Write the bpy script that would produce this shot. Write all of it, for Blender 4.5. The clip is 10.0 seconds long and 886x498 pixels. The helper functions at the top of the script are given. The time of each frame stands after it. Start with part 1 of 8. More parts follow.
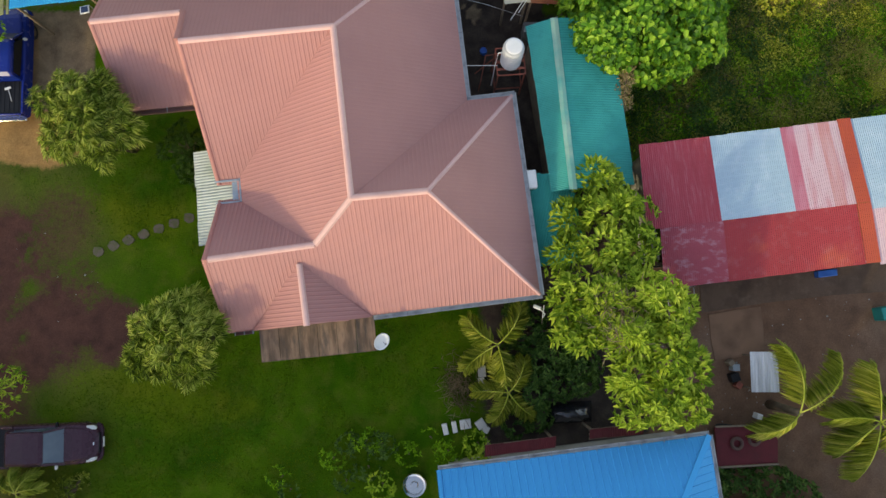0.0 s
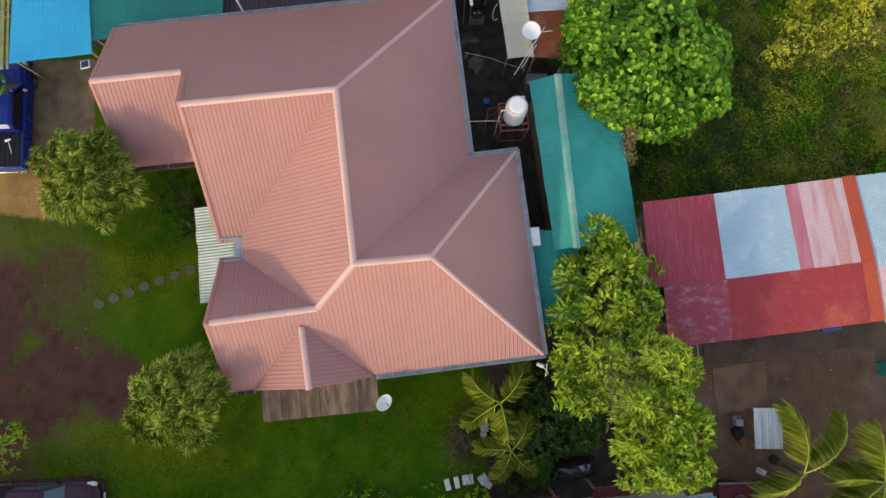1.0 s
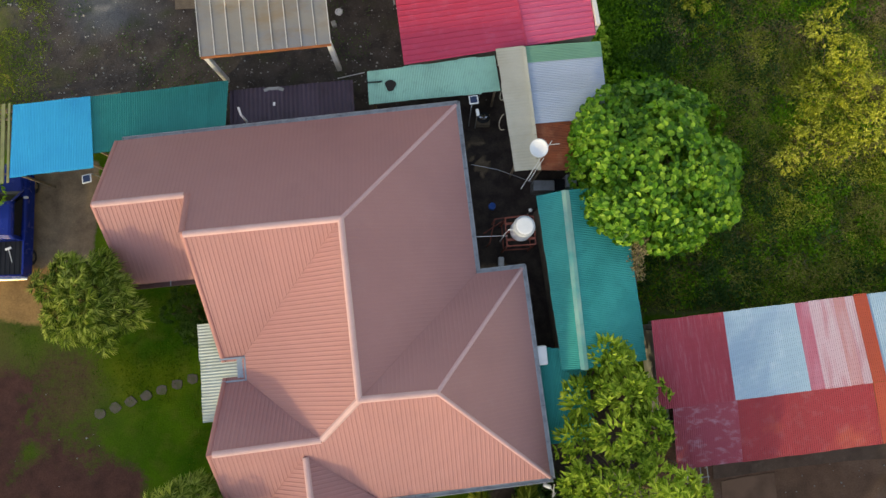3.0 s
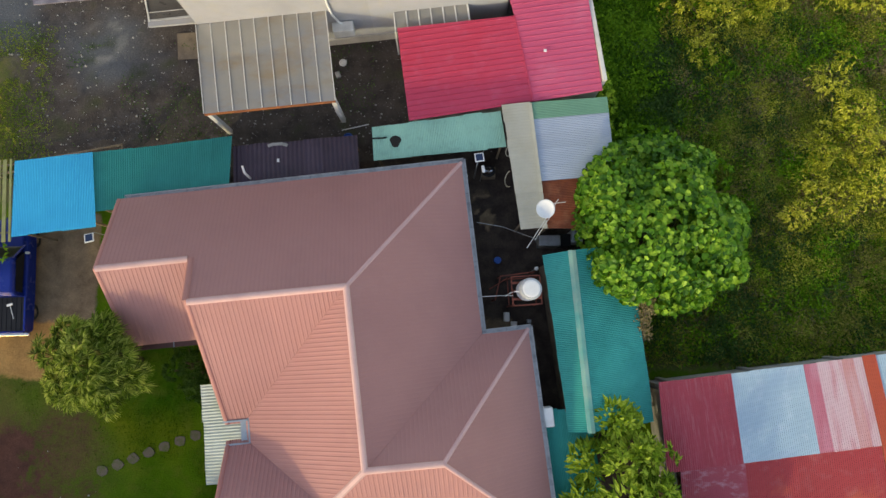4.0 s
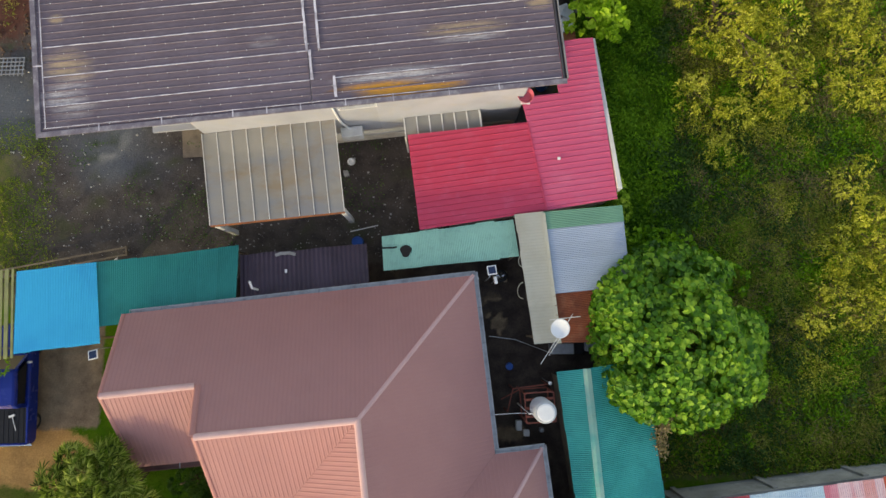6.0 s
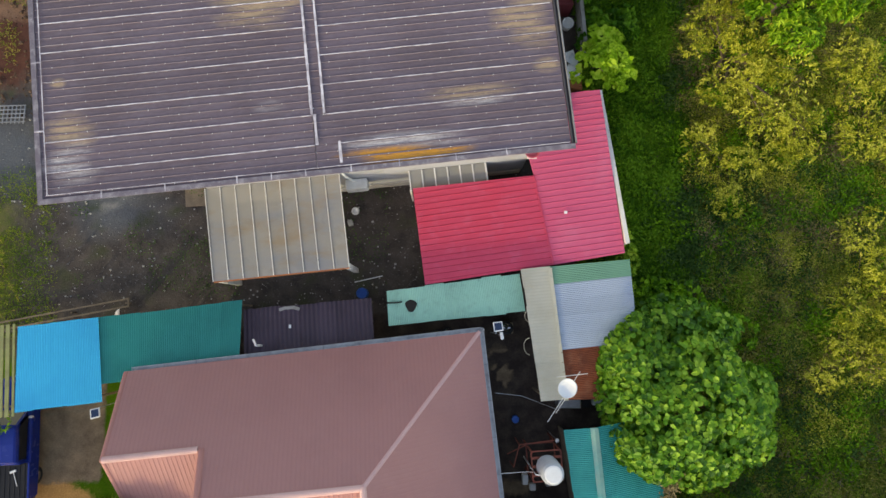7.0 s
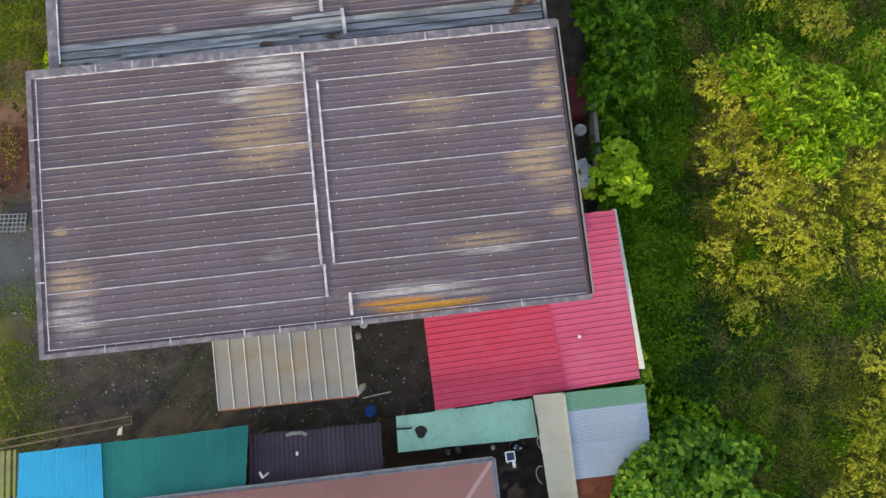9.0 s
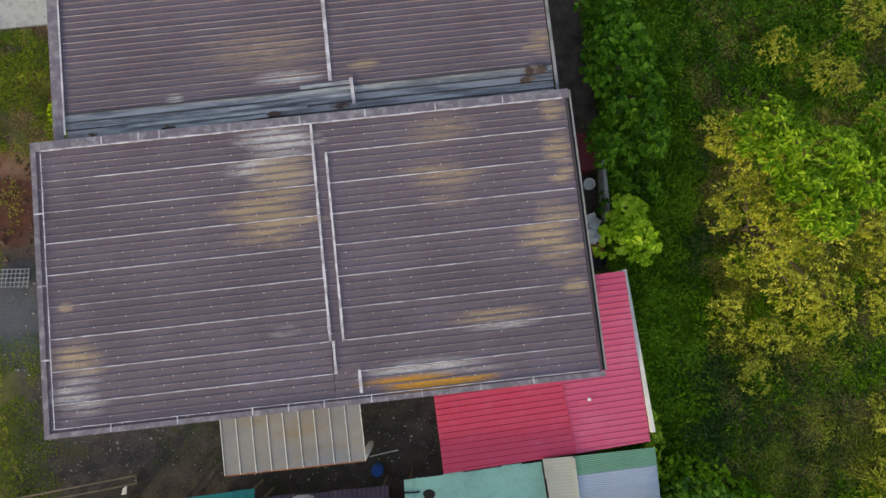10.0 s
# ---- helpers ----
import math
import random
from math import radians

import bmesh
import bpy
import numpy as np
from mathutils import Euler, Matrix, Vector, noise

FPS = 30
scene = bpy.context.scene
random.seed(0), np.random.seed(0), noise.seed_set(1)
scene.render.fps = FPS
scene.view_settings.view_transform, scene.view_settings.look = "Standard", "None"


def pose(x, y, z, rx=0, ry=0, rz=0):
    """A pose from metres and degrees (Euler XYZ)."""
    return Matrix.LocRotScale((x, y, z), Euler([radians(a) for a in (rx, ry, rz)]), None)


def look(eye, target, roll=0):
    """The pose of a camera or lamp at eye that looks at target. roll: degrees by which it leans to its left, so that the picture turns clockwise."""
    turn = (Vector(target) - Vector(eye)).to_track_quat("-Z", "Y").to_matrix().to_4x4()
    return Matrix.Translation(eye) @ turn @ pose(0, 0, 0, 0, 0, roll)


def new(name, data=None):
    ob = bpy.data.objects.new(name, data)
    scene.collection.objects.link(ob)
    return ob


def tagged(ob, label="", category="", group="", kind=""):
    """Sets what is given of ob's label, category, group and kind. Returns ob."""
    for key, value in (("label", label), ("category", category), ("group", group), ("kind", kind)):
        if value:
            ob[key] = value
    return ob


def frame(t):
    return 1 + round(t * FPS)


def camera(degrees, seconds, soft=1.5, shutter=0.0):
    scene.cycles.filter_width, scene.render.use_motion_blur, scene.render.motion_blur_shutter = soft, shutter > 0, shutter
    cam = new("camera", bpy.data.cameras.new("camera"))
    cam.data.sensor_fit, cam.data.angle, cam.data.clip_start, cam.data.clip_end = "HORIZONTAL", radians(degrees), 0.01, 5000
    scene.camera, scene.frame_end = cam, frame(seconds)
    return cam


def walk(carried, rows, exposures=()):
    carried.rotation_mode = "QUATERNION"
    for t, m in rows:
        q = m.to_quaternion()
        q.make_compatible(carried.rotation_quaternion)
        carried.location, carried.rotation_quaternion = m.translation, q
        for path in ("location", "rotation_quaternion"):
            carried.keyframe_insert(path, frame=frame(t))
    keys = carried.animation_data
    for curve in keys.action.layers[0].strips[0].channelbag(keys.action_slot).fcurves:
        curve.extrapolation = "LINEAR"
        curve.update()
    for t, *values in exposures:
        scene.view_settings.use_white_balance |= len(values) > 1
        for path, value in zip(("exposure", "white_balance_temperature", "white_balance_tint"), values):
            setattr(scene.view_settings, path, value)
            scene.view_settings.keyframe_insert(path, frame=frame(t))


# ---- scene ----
cam = camera(67.5, 10.0)
METRES, EYE, TILT, LEAN, TURN = 25.7, 31.0, -83.9, 0.0, 0.0
ROWS = [
    (0, 0, 0, 0, -0, 0, -0),
    (0.5, -0.0034, 0.0032, 0.0497, -0.04, -0.1, -0.03),
    (1, -0.006, 0.0059, 0.0999, -0.07, -0.18, -0.06),
    (1.5, -0.0071, 0.0096, 0.1484, -0.05, -0.14, -0.07),
    (2, -0.0083, 0.013, 0.198, -0.02, -0.13, -0.09),
    (2.5, -0.0114, 0.0167, 0.2452, -0.03, -0.05, -0.11),
    (4, -0.026, 0.0303, 0.3932, -0.09, -0.05, -0.17),
    (4.5, -0.0309, 0.0366, 0.4419, -0.11, -0.05, -0.17),
    (5, -0.0342, 0.0421, 0.4907, -0.09, -0.07, -0.18),
    (5.5, -0.0399, 0.0489, 0.5397, -0.09, -0.16, -0.18),
    (7, -0.0558, 0.0673, 0.6793, -0.1, -0.24, -0.16),
    (7.5, -0.0592, 0.0739, 0.7297, -0.12, -0.31, -0.18),
    (8, -0.0624, 0.0816, 0.7839, -0.12, -0.36, -0.21),
    (8.5, -0.0676, 0.0887, 0.8367, -0.11, -0.4, -0.23),
    (9, -0.0746, 0.0937, 0.8864, -0.12, -0.35, -0.22),
    (9.5, -0.0825, 0.1002, 0.9386, -0.16, -0.4, -0.23),
    (10, -0.0903, 0.1061, 0.9877, -0.2, -0.4, -0.24),
]
walk(cam, [(t, pose(0, 0, EYE, TILT, LEAN, TURN) @ pose(METRES * x, METRES * y, METRES * z, 90 + pitch, roll, yaw)) for t, x, y, z, yaw, pitch, roll in ROWS], [(t, stops, 8500, 18) for t, stops in ((0, 0.62), (2.5, 0.52), (5.7, 0.52), (7, 0.63), (8.5, 0.70), (9.5, 0.76), (9.9, 0.80), (10, 0.40))])

# ---------------------------------------------------------------- light
SUN_AZ, SUN_EL = 52.0, 17.0          # light travels towards north-east, low sun
sun_data = bpy.data.lights.new("sun", "SUN")
sun_data.energy, sun_data.angle, sun_data.color = 1.34, radians(1.5), (0.90, 0.95, 0.66)
sun_way = Vector((math.cos(radians(SUN_AZ)) * math.cos(radians(SUN_EL)), math.sin(radians(SUN_AZ)) * math.cos(radians(SUN_EL)), -math.sin(radians(SUN_EL))))
new("sun", sun_data).matrix_world = look(tuple(-60 * sun_way), (0, 0, 0))
world = bpy.data.worlds.new("sky")
world.use_nodes = True
scene.world = world
sky = world.node_tree.nodes.new("ShaderNodeTexSky")
sky.sky_type, sky.sun_disc = "NISHITA", False
sky.sun_elevation, sky.sun_rotation = radians(SUN_EL), radians(270 - SUN_AZ)
sky.air_density, sky.dust_density, sky.ozone_density = 1.0, 0.7, 1.0
world.node_tree.links.new(sky.outputs[0], world.node_tree.nodes["Background"].inputs[0])
world.node_tree.nodes["Background"].inputs[1].default_value = 0.285

# ---------------------------------------------------------------- materials


def nodes_of(name):
    m = bpy.data.materials.new(name)
    m.use_nodes = True
    n, l = m.node_tree.nodes, m.node_tree.links
    return m, n, l, n["Principled BSDF"]


def mix(n, l, fac, a, b, how="MIX"):
    x = n.new("ShaderNodeMix")
    x.data_type, x.blend_type = "RGBA", how
    for sock, val in ((x.inputs[0], fac), (x.inputs[6], a), (x.inputs[7], b)):
        if hasattr(val, "is_output"):
            l.new(val, sock)
        else:
            sock.default_value = (*val, 1) if isinstance(val, tuple) else val
    return x.outputs[2]


def ramp(n, l, src, lo, hi, top=1.0):
    r = n.new("ShaderNodeMapRange")
    r.inputs[1].default_value, r.inputs[2].default_value, r.inputs[4].default_value = lo, hi, top
    l.new(src, r.inputs[0])
    return r.outputs[0]


def noise_tex(n, l, scale, detail=4.0, stretch=(1, 1, 1), turn=0.0, rough=0.55, distort=0.0):
    geo = n.new("ShaderNodeNewGeometry")
    mp = n.new("ShaderNodeMapping")
    mp.inputs["Scale"].default_value = stretch
    mp.vector_type = "TEXTURE"
    mp.inputs["Rotation"].default_value = (0, 0, radians(turn))
    l.new(geo.outputs["Position"], mp.inputs[0])
    t = n.new("ShaderNodeTexNoise")
    t.inputs["Scale"].default_value, t.inputs["Detail"].default_value = scale, detail
    t.inputs["Roughness"].default_value, t.inputs["Distortion"].default_value = rough, distort
    l.new(mp.outputs[0], t.inputs["Vector"])
    return t.outputs["Fac"]


def surface(name, base, stain=None, amount=0.5, scale=0.6, grain=0.12, rough=0.6, metal=0.0, bump=0.15, bump_scale=40.0,
            vary=0.06, stretch=(1, 1, 1), turn=0.0, second=None, second_amount=0.4, second_scale=1.7, edge=(0.45, 0.7), spec=0.2):
    """A worn surface: base colour, stains at two scales, fine grain, bump, and a little change from piece to piece."""
    m, n, l, p = nodes_of(name)
    stain = stain or tuple(c * 0.6 for c in base)
    col = mix(n, l, ramp(n, l, noise_tex(n, l, scale, 5, stretch, turn), *edge, amount), base, stain)
    if second:
        col = mix(n, l, ramp(n, l, noise_tex(n, l, second_scale, 6, stretch, turn, 0.65), 0.52, 0.68, second_amount), col, second)
    fine = noise_tex(n, l, bump_scale, 3)
    col = mix(n, l, 1.0, col, mix(n, l, ramp(n, l, fine, 0.3, 0.7), (1 - grain,) * 3, (1 + grain,) * 3), "MULTIPLY")
    info = n.new("ShaderNodeObjectInfo")
    col = mix(n, l, 1.0, col, mix(n, l, info.outputs["Random"], (1 - vary,) * 3, (1 + vary,) * 3), "MULTIPLY")
    l.new(col, p.inputs["Base Color"])
    r = n.new("ShaderNodeMapRange")
    r.inputs[3].default_value, r.inputs[4].default_value = max(0.05, rough - 0.12), min(1, rough + 0.12)
    l.new(noise_tex(n, l, scale * 3, 4), r.inputs[0])
    l.new(r.outputs[0], p.inputs["Roughness"])
    p.inputs["Metallic"].default_value, p.inputs["Specular IOR Level"].default_value = metal, spec
    if bump:
        b = n.new("ShaderNodeBump")
        b.inputs["Strength"].default_value, b.inputs["Distance"].default_value = bump, 0.02
        l.new(fine, b.inputs["Height"])
        l.new(b.outputs[0], p.inputs["Normal"])
    return m


def leaf_material(name, dark, mid, light, rough=0.5, through_light=0.35, patch=0.35, patch_scale=0.9, gloss=0.14):
    """Leaves: each leaf its own shade, drifting in patches over the crown, a little light coming through."""
    m, n, l, p = nodes_of(name)
    geo = n.new("ShaderNodeNewGeometry")
    r = n.new("ShaderNodeValToRGB")
    r.color_ramp.elements[0].color, r.color_ramp.elements[1].color = (*dark, 1), (*light, 1)
    e = r.color_ramp.elements.new(0.5)
    e.color = (*mid, 1)
    add = n.new("ShaderNodeMath")
    add.operation = "ADD"
    sh = n.new("ShaderNodeMapRange")
    sh.inputs[1].default_value, sh.inputs[2].default_value = 0.3, 0.7
    sh.inputs[3].default_value, sh.inputs[4].default_value = -patch, patch
    l.new(noise_tex(n, l, patch_scale, 3), sh.inputs[0])
    l.new(geo.outputs["Random Per Island"], add.inputs[0])
    l.new(sh.outputs[0], add.inputs[1])
    l.new(add.outputs[0], r.inputs[0])
    l.new(r.outputs[0], p.inputs["Base Color"])
    p.inputs["Roughness"].default_value, p.inputs["Specular IOR Level"].default_value = rough, gloss
    tr = n.new("ShaderNodeBsdfTranslucent")
    l.new(r.outputs[0], tr.inputs[0])
    ms = n.new("ShaderNodeMixShader")
    ms.inputs[0].default_value = through_light
    l.new(p.outputs[0], ms.inputs[1])
    l.new(tr.outputs[0], ms.inputs[2])
    l.new(ms.outputs[0], n["Material Output"].inputs[0])
    return m


M = {}
M["terracotta"] = surface("terracotta_sheet", (0.425, 0.200, 0.179), (0.380, 0.178, 0.162), 0.7, 0.35, 0.05, 0.5, bump=0.05, vary=0.03,
                          second=(0.440, 0.224, 0.198), second_amount=0.3, second_scale=0.9, spec=0.16)
M["hip_cap"] = surface("pale_hip_cap_paint", (0.61, 0.37, 0.35), (0.50, 0.29, 0.27), 0.5, 1.2, 0.08, 0.5, vary=0.02)
M["ridge_cap"] = surface("ridge_cap_paint", (0.62, 0.39, 0.36), (0.48, 0.28, 0.26), 0.5, 1.2, 0.08, 0.5, vary=0.02)
M["verge"] = surface("verge_flashing", (0.46, 0.20, 0.17), None, 0.3, 1.5, 0.08, 0.5)
M["gutter"] = surface("grey_gutter_paint", (0.40, 0.42, 0.43), (0.20, 0.205, 0.21), 0.8, 2.6, 0.1, 0.5)
M["brown_gutter"] = surface("brown_gutter_paint", (0.16, 0.08, 0.07), None, 0.5, 2.0, 0.1, 0.5)
M["wall_cream"] = surface("cream_render", (0.60, 0.56, 0.48), (0.38, 0.35, 0.28), 0.6, 0.7, 0.08, 0.8, stretch=(1, 1, 3))
M["wall_white"] = surface("white_render", (0.41, 0.415, 0.44), (0.30, 0.31, 0.33), 0.6, 0.5, 0.05, 0.8, second=(0.46, 0.40, 0.25), second_amount=0.25)
M["parapet_paint"] = surface("white_parapet_paint", (0.74, 0.70, 0.63), (0.54, 0.50, 0.42), 0.6, 1.2, 0.06, 0.75)
M["concrete"] = surface("weathered_concrete", (0.33, 0.32, 0.30), (0.16, 0.16, 0.15), 0.7, 0.8, 0.12, 0.85, second=(0.10, 0.11, 0.08), second_amount=0.4)
# Near-black colour in place of unlit space behind openings and under the workshop roof.
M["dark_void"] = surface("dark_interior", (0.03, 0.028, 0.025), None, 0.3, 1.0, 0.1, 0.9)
M["canopy_board"] = surface("stained_canopy_board", (0.24, 0.155, 0.105), (0.09, 0.062, 0.045), 0.9, 1.1, 0.12, 0.85, stretch=(0.35, 1.6, 1), turn=6,
                            second=(0.06, 0.055, 0.05), second_amount=0.75, second_scale=1.2, edge=(0.4, 0.62))
M["pale_sheet"] = surface("pale_green_sheet", (0.50, 0.55, 0.50), (0.36, 0.40, 0.30), 0.7, 1.0, 0.06, 0.45, vary=0.08)
M["zinc"] = surface("zinc_flashing", (0.36, 0.42, 0.46), (0.24, 0.27, 0.30), 0.6, 2.0, 0.1, 0.4, metal=0.3)
M["blue_sheet"] = surface("sky_blue_sheet", (0.001, 0.52, 0.78), (0.001, 0.40, 0.68), 0.6, 0.35, 0.05, 0.55, vary=0.03, second=(0.004, 0.56, 0.8), second_amount=0.3, spec=0.05)
M["teal_sheet"] = surface("faded_teal_sheet", (0.006, 0.25, 0.225), (0.006, 0.17, 0.155), 0.6, 0.5, 0.06, 0.45, vary=0.08, spec=0.1)
M["turquoise_sheet"] = surface("turquoise_sheet", (0.006, 0.30, 0.27), (0.02, 0.40, 0.36), 0.7, 0.35, 0.05, 0.42, vary=0.05, spec=0.1, second=(0.01, 0.22, 0.20), second_amount=0.35)
M["turquoise_cap"] = surface("worn_turquoise_cap", (0.10, 0.40, 0.34), (0.30, 0.46, 0.36), 0.8, 0.9, 0.08, 0.5, edge=(0.35, 0.6))
M["purple_sheet"] = surface("dark_purple_sheet", (0.072, 0.050, 0.070), (0.042, 0.032, 0.042), 0.6, 0.8, 0.1, 0.5, vary=0.12)
M["mint_sheet"] = surface("mint_green_sheet", (0.30, 0.60, 0.47), (0.22, 0.46, 0.37), 0.5, 0.6, 0.05, 0.5, vary=0.05, second=(0.10, 0.18, 0.14), second_amount=0.25, second_scale=2.5)
M["cream_sheet"] = surface("cream_sheet", (0.52, 0.49, 0.38), (0.42, 0.38, 0.27), 0.6, 0.8, 0.05, 0.5, vary=0.05)
M["bluegrey_sheet"] = surface("blue_grey_zinc_sheet", (0.42, 0.48, 0.56), (0.30, 0.36, 0.44), 0.6, 0.5, 0.05, 0.45, metal=0.1, vary=0.05, stretch=(3, 1, 1))
M["seagreen_sheet"] = surface("sea_green_sheet", (0.16, 0.36, 0.24), (0.12, 0.27, 0.19), 0.5, 0.8, 0.05, 0.5)
M["rust_sheet"] = surface("rusty_sheet", (0.27, 0.075, 0.035), (0.13, 0.04, 0.025), 0.8, 1.2, 0.15, 0.75, vary=0.1, second=(0.38, 0.16, 0.09), second_amount=0.5)
M["magenta_sheet"] = surface("raspberry_red_sheet", (0.56, 0.062, 0.115), (0.55, 0.040, 0.075), 0.5, 0.3, 0.04, 0.5, vary=0.02, second=(0.60, 0.115, 0.19), second_amount=0.4)
M["faded_magenta_sheet"] = surface("faded_raspberry_sheet", (0.62, 0.105, 0.19), (0.58, 0.075, 0.15), 0.5, 0.4, 0.04, 0.5, vary=0.02, second=(0.64, 0.17, 0.26), second_amount=0.4, second_scale=0.6)
M["red_sheet"] = surface("faded_red_sheet", (0.43, 0.062, 0.085), (0.37, 0.048, 0.066), 0.6, 0.5, 0.06, 0.55, vary=0.06, second=(0.52, 0.19, 0.21), second_amount=0.55, stretch=(0.16, 2.2, 1), turn=7, second_scale=2.2)
M["red_orange_sheet"] = surface("patchy_red_orange_sheet", (0.36, 0.044, 0.052), (0.50, 0.105, 0.065), 0.9, 0.45, 0.06, 0.5, vary=0.05, edge=(0.53, 0.68),
                                second=(0.42, 0.15, 0.15), second_amount=0.35, second_scale=2.2)
M["orange_sheet"] = surface("bright_orange_red_sheet", (0.46, 0.085, 0.045), (0.40, 0.07, 0.05), 0.6, 0.7, 0.06, 0.5)
M["mottled_sheet"] = surface("mottled_red_grey_sheet", (0.40, 0.075, 0.10), (0.52, 0.29, 0.34), 0.8, 3.0, 0.08, 0.6, vary=0.05, edge=(0.52, 0.74), stretch=(1.2, 0.7, 1), second=(0.40, 0.085, 0.10), second_amount=0.6, second_scale=3.5)
M["lightblue_sheet"] = surface("pale_blue_sheet", (0.36, 0.50, 0.58), (0.30, 0.43, 0.53), 0.6, 0.6, 0.05, 0.42, vary=0.03, second=(0.50, 0.60, 0.66), second_amount=0.5)
M["pink_sheet"] = surface("faded_pink_sheet", (0.60, 0.41, 0.44), (0.52, 0.17, 0.19), 0.75, 0.9, 0.06, 0.5, vary=0.05, edge=(0.5, 0.70), stretch=(0.35, 2.4, 1), turn=7,
                          second=(0.62, 0.50, 0.52), second_amount=0.6, second_scale=1.2)
M["rose_sheet"] = surface("worn_rose_sheet", (0.50, 0.15, 0.20), (0.55, 0.28, 0.33), 0.7, 0.9, 0.06, 0.5, vary=0.03, stretch=(0.4, 2.0, 1), turn=7)
M["coral_sheet"] = surface("faded_coral_sheet", (0.55, 0.26, 0.25), (0.58, 0.38, 0.40), 0.8, 0.8, 0.06, 0.5, vary=0.03, stretch=(0.4, 2.2, 1), turn=7, second=(0.50, 0.12, 0.10), second_amount=0.5, second_scale=0.7)
M["cobalt_sheet"] = surface("cobalt_blue_sheet", (0.012, 0.33, 0.66), (0.010, 0.28, 0.58), 0.5, 0.4, 0.04, 0.4, vary=0.03, spec=0.1)
# Blue-grey bands put reflections into the colour; the brown bands are stains.
M["clear_sheet"] = surface("clouded_plastic_sheet", (0.37, 0.355, 0.32), (0.30, 0.315, 0.34), 0.85, 0.35, 0.05, 0.3, vary=0.04, bump=0.03, stretch=(2.2, 0.8, 1), turn=6, edge=(0.46, 0.58),
                           second=(0.36, 0.25, 0.14), second_amount=0.6, second_scale=0.6)
n_, l_ = M["clear_sheet"].node_tree.nodes, M["clear_sheet"].node_tree.links
see, both = n_.new("ShaderNodeBsdfTransparent"), n_.new("ShaderNodeMixShader")
both.inputs[0].default_value = 0.36
l_.new(n_["Principled BSDF"].outputs[0], both.inputs[1])
l_.new(see.outputs[0], both.inputs[2])
l_.new(both.outputs[0], n_["Material Output"].inputs[0])
M["white_metal"] = surface("white_painted_metal", (0.74, 0.73, 0.70), (0.52, 0.50, 0.46), 0.5, 2.0, 0.06, 0.45)
M["ac_grey"] = surface("pale_grey_metal", (0.46, 0.48, 0.50), (0.34, 0.35, 0.36), 0.5, 2.0, 0.06, 0.45)
M["grey_metal"] = surface("grey_metal", (0.32, 0.33, 0.34), (0.18, 0.18, 0.18), 0.5, 3.0, 0.1, 0.45, metal=0.5)
M["rust_steel"] = surface("rusty_steel", (0.26, 0.075, 0.05), (0.12, 0.05, 0.04), 0.7, 4.0, 0.15, 0.75)
M["orange_rust"] = surface("rusty_orange_edge", (0.42, 0.15, 0.06), (0.22, 0.08, 0.05), 0.6, 2.0, 0.15, 0.7)
M["sealant"] = surface("white_sealant", (0.64, 0.60, 0.63), (0.36, 0.32, 0.35), 0.9, 2.2, 0.1, 0.7, edge=(0.45, 0.6))
M["white_plastic"] = surface("white_plastic", (0.80, 0.79, 0.76), (0.66, 0.65, 0.62), 0.5, 2.0, 0.04, 0.4)
M["blue_plastic"] = surface("blue_plastic", (0.02, 0.12, 0.42), None, 0.4, 3.0, 0.08, 0.4)
M["black_plastic"] = surface("black_plastic", (0.015, 0.015, 0.017), None, 0.4, 3.0, 0.1, 0.4)
M["rubber"] = surface("tyre_rubber", (0.025, 0.025, 0.026), (0.05, 0.045, 0.04), 0.5, 4.0, 0.12, 0.85)
M["old_tyre"] = surface("dusty_tyre_rubber", (0.13, 0.075, 0.065), None, 0.5, 4.0, 0.12, 0.9)
M["solar"] = surface("solar_cell", (0.03, 0.05, 0.10), None, 0.3, 6.0, 0.1, 0.2)
# Bluish tone and paler blotches put reflected sky into the glass colour.
M["glass"] = surface("sky_toned_glass", (0.055, 0.085, 0.115), (0.11, 0.15, 0.18), 0.5, 1.6, 0.02, 0.08, bump=0, spec=0.6)
M["dark_glass"] = surface("dark_tinted_glass", (0.012, 0.014, 0.018), None, 0.3, 3.0, 0.02, 0.08, bump=0, spec=0.4)
M["chrome"] = surface("chrome", (0.62, 0.62, 0.62), None, 0.2, 3.0, 0.02, 0.15, metal=1.0, bump=0)
M["lamp_glass"] = surface("headlight_glass", (0.62, 0.62, 0.60), None, 0.2, 5.0, 0.03, 0.15, bump=0)
M["plum_paint"] = surface("dark_plum_car_paint", (0.058, 0.022, 0.034), (0.040, 0.018, 0.026), 0.4, 1.0, 0.03, 0.28, bump=0, spec=0.3)
M["blue_paint"] = surface("deep_blue_car_paint", (0.003, 0.022, 0.20), (0.002, 0.012, 0.12), 0.4, 1.0, 0.03, 0.25, bump=0, spec=0.3)
M["bark"] = surface("grey_brown_bark", (0.16, 0.12, 0.08), (0.08, 0.06, 0.045), 0.6, 3.0, 0.2, 0.9, bump=0.5)
M["wood"] = surface("weathered_wood", (0.22, 0.17, 0.12), (0.10, 0.08, 0.06), 0.6, 2.0, 0.2, 0.85)
M["bamboo"] = surface("dry_bamboo", (0.34, 0.33, 0.13), (0.20, 0.18, 0.09), 0.6, 2.0, 0.15, 0.7)
M["block"] = surface("concrete_block", (0.66, 0.65, 0.62), (0.44, 0.43, 0.40), 0.6, 2.5, 0.12, 0.9, vary=0.12)
M["stone"] = surface("pale_stone", (0.40, 0.39, 0.36), (0.22, 0.21, 0.20), 0.6, 4.0, 0.15, 0.9, vary=0.2)
